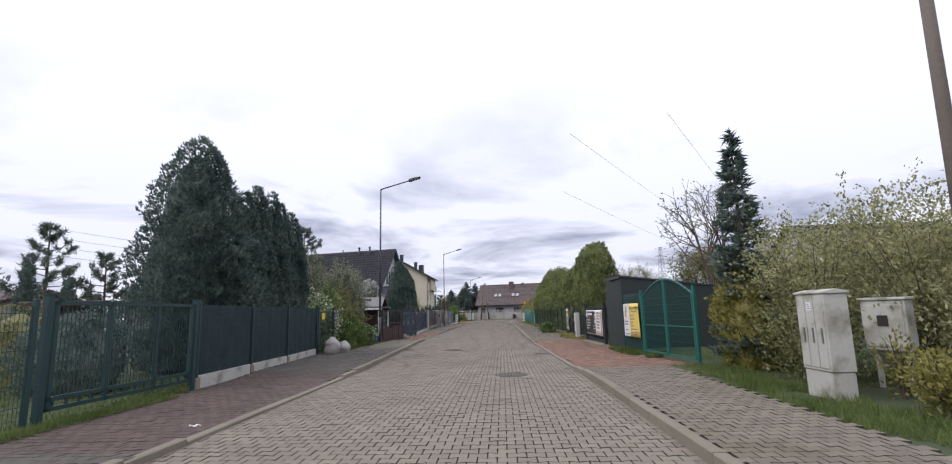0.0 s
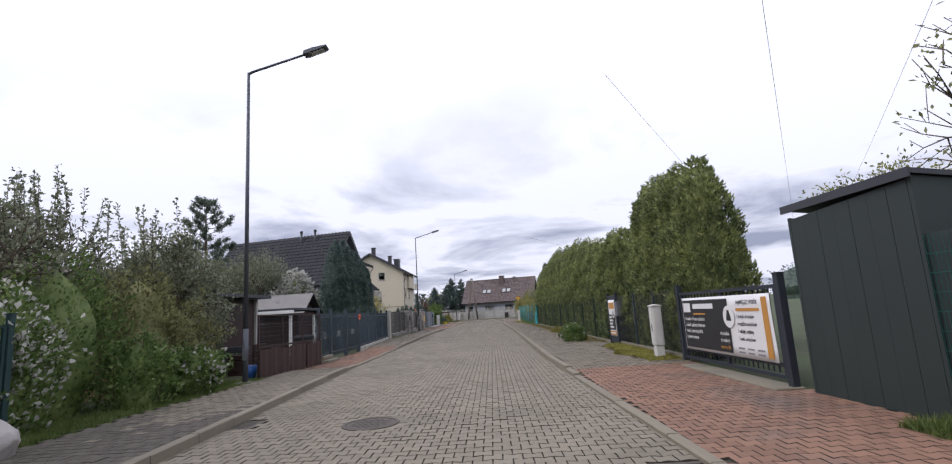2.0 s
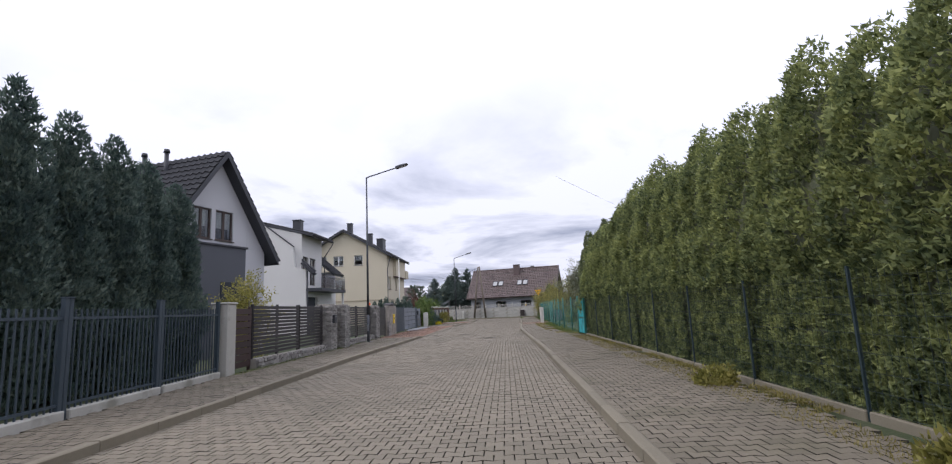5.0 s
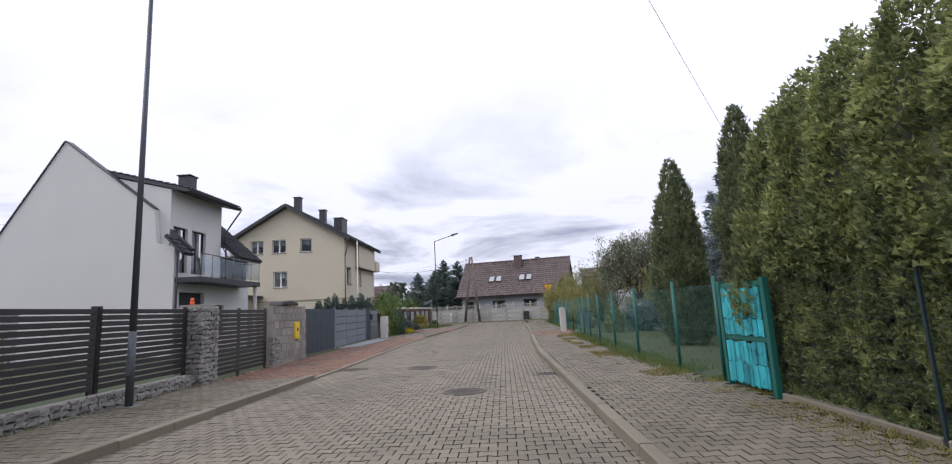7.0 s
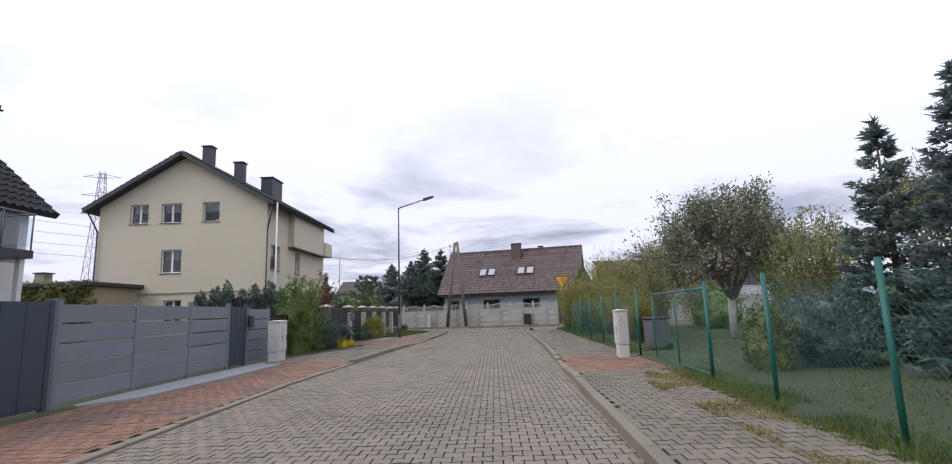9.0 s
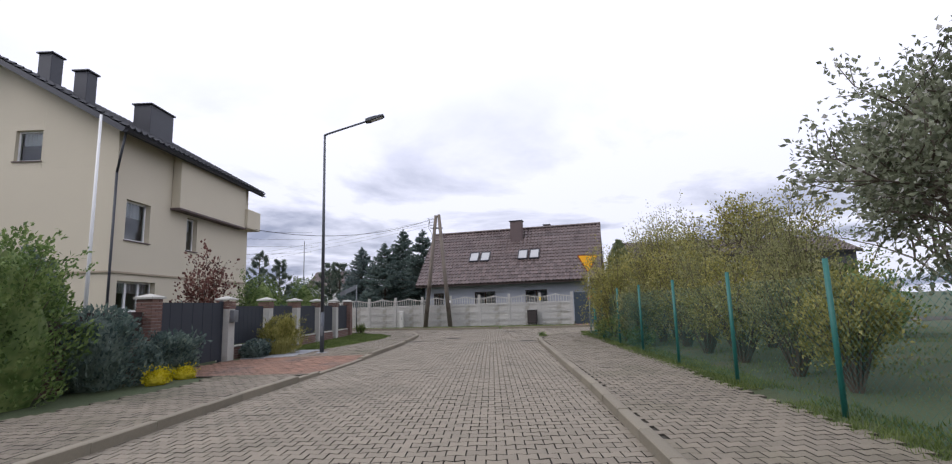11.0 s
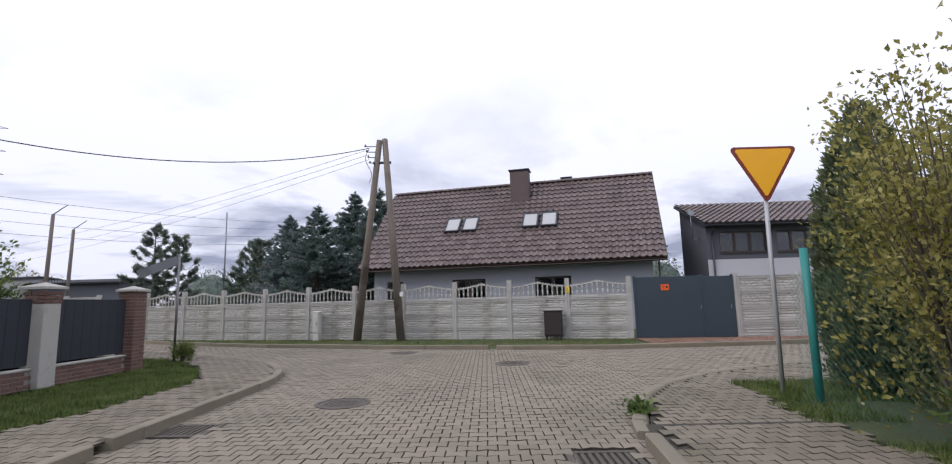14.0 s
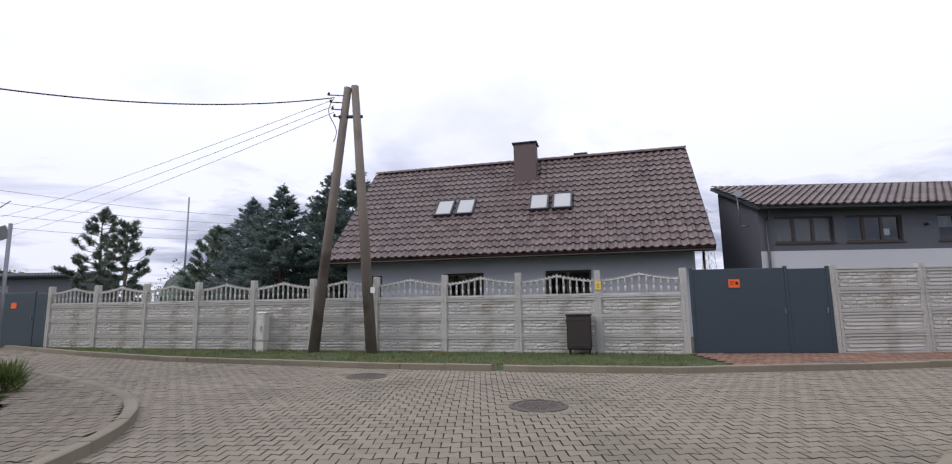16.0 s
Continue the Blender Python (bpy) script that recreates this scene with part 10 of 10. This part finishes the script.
drv = [(5.05, 104.45), (8.45, 104.6), (22, 105.65), (22, 106.1), (8.45, 106.5), (5.05, 106.9)]
dx_, dy_ = bone_centres(5, 22, 104.4, 107)
kk = shrunk_inside(drv, dx_, dy_, 0.05)
dr_sheet = sheet("driveway", drv, 0.066, JOINT, "red concrete-block driveway in front of a metal gate", "driveway")
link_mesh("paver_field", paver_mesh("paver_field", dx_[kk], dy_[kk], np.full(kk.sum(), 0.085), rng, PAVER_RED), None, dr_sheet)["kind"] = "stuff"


def strip_grass(name, label, fx0, fx1, y0, y1, n, h, w, material, seed, z=0.08, lean=0.5, bare=-0.25):
    rng = np.random.default_rng(seed)
    y = rng.uniform(y0, y1, n)
    f = rng.uniform(0, 1, n)
    a, b = np.array([fx0(v) for v in y]), np.array([fx1(v) for v in y])
    x = a + (b - a) * f
    keep = lumps(np.stack([x, y, 0 * x], 1), 0.9, seed) > bare
    return tuft_field(name, np.stack([x[keep], y[keep], np.full(keep.sum(), z)], 1), h, w, material, seed, label, lean)


strip_grass("verge_grass", "lush grass in front of roadside shrubs", lambda y: 3.95, lambda y: 5.2, 2, 12.6, 18000, 0.136, 0.014, GRASS, 2, 0.04)
strip_grass("verge_grass", "grass tufts in front of a screened fence", lambda y: walk_r(y) - 0.55, lambda y: prop_r(y), 15.2, 18.8, 6400, 0.124, 0.014, GRASS, 3, 0.04)
strip_grass("moss_strip", "thick yellow-green mat of moss and stonecrop beside the footpath", lambda y: 3.32 + 0.28 * math.sin(y * 1.9) * math.sin(y * 0.83 + 1), lambda y: 4.05, 25.2, 30.4, 34000, 0.085, 0.022, MOSS, 4, 0.08, 0.9, -0.5)
strip_grass("moss_strip", "dry grass and weeds along the foot of a hedge", lambda y: walk_r(y) - 0.5, lambda y: prop_r(y) + 0.1, 32, 57, 24000, 0.062, 0.014, GRASS_DRY, 5, 0.08, 0.9)
strip_grass("verge_grass", "rank grass and weeds in front of a chain-link fence", lambda y: prop_r(y) - 0.55, lambda y: prop_r(y) + 0.4, 57.5, 74, 17000, 0.13, 0.014, GRASS, 6, 0.05)
strip_grass("moss_strip", "dry weeds growing over the edge of the footpath", lambda y: walk_r(y) - 0.75, lambda y: walk_r(y) + 0.1, 57.5, 74, 15000, 0.055, 0.014, GRASS_DRY, 7, 0.1, 0.9, -0.05)
strip_grass("verge_grass", "rank grass below roadside shrubs", lambda y: prop_r(y) - 0.45, lambda y: prop_r(y) + 0.5, 78.2, 96.4, 18000, 0.10, 0.014, GRASS, 8, 0.05)
strip_grass("lawn", "mown lawn of an orchard garden", lambda y: prop_r(y) + 0.2, lambda y: 17.0, 57.5, 96, 46800, 0.062, 0.018, GRASS, 9, 0.05)
strip_grass("lawn", "mown lawn behind a green gate", lambda y: -14.0, lambda y: prop_l(y) - 0.1, 2, 12.5, 26000, 0.062, 0.018, GRASS, 10, 0.05)
strip_grass("lawn", "lawn behind an arched gate", lambda y: prop_r(y) + 0.2, lambda y: 12.0, 9, 17.5, 18000, 0.062, 0.014, GRASS, 11, 0.05)
strip_grass("verge_grass", "trimmed grass patch beside a brick fence", lambda y: prop_l(y) + 0.25, lambda y: walk_l(y) - 0.05, 92.6, 101.0, 38000, 0.075, 0.018, GRASS, 12, 0.06, 0.5, -1.0)
strip_grass("verge_grass", "grass round the foot of a street name sign", lambda y: -9.6, lambda y: float(np.interp(y, (100.8, 102.2, 103.4), (-6.0, -7.05, -8.3))), 100.8, 103.6, 9000, 0.085, 0.018, GRASS, 17, 0.05, 0.5, -1.0)
strip_grass("verge_grass", "weeds at the foot of stone piers and slatted fence", lambda y: prop_l(y) + 0.1, lambda y: prop_l(y) + 0.35, 45, 60, 5200, 0.081, 0.014, GRASS, 13, 0.06)
strip_grass("verge_grass", "grass at the foot of front-garden shrubs", lambda y: prop_l(y) - 0.8, lambda y: prop_l(y) + 0.35, 20, 26.4, 13000, 0.099, 0.014, GRASS, 14, 0.05)
strip_grass("verge_grass", "grass round the foot of a sliding gate", lambda y: prop_l(y) - 0.1, lambda y: prop_l(y) + 0.4, 4, 10.2, 7600, 0.081, 0.014, GRASS, 15, 0.05)
strip_grass("verge_grass", "grass at the foot of a give-way sign", lambda y: 3.95, lambda y: 5.4, 96.0, 98.0, 5000, 0.099, 0.014, GRASS, 16, 0.06)
gv = bmesh.new()
f = gv.faces.new([gv.verts.new((x, y, 0.07)) for x, y in ((-7.8, 89.8), (-6.0, 89.9), (-5.95, 92.3), (-7.7, 92.6))])
bmesh.ops.recalc_face_normals(gv, faces=gv.faces)
o = tagged(part("gravel_bed", gv, GRAVEL), "bed of pale gravel round an ornamental bush", "gravel", "", "structure")
o.modifiers.new("thickness", "SOLIDIFY").thickness = 0.05
shrub(1.98, 96.1, 0.12, 0.08, 120, LEAF, 542, "small weed growing out of a kerb joint", category="weeds", name="weeds", core=0.0)
shrub(-7.5, 102.7, 0.45, 0.18, 400, GRASS, 540, "tuft of tall grass at the foot of a sign post", category="grass", leaf=0.3, wide=0.02, core=0.0, name="grass_tuft", upright=1.5)
shrub(2.95, 33.4, 0.75, 0.6, 2400, LEAF, 541, "bushy weeds with white flowers growing on the footpath", flowers=BLOSSOM, bloom=0.05)
for i, (x, y) in enumerate(((3.1, 34.6), (3.3, 37.0), (3.35, 41.5))):
    shrub(x, y, 0.28, 0.35, 600, LEAF_YELLOW, 545 + i, "low weeds along the hedge", category="weeds", name="weeds", core=0.5, group="weeds")

# ---- single pavers in front of the junction ----
k = len(singles[0])
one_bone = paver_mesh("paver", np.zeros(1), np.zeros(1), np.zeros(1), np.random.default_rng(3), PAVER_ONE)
rr = random.Random(12)
for x, y in zip(*singles):
    link_mesh("paver", one_bone, None, road, "", pose(x, y, rr.uniform(-0.0015, 0.0015), 0, 0, rr.uniform(-0.7, 0.7)))
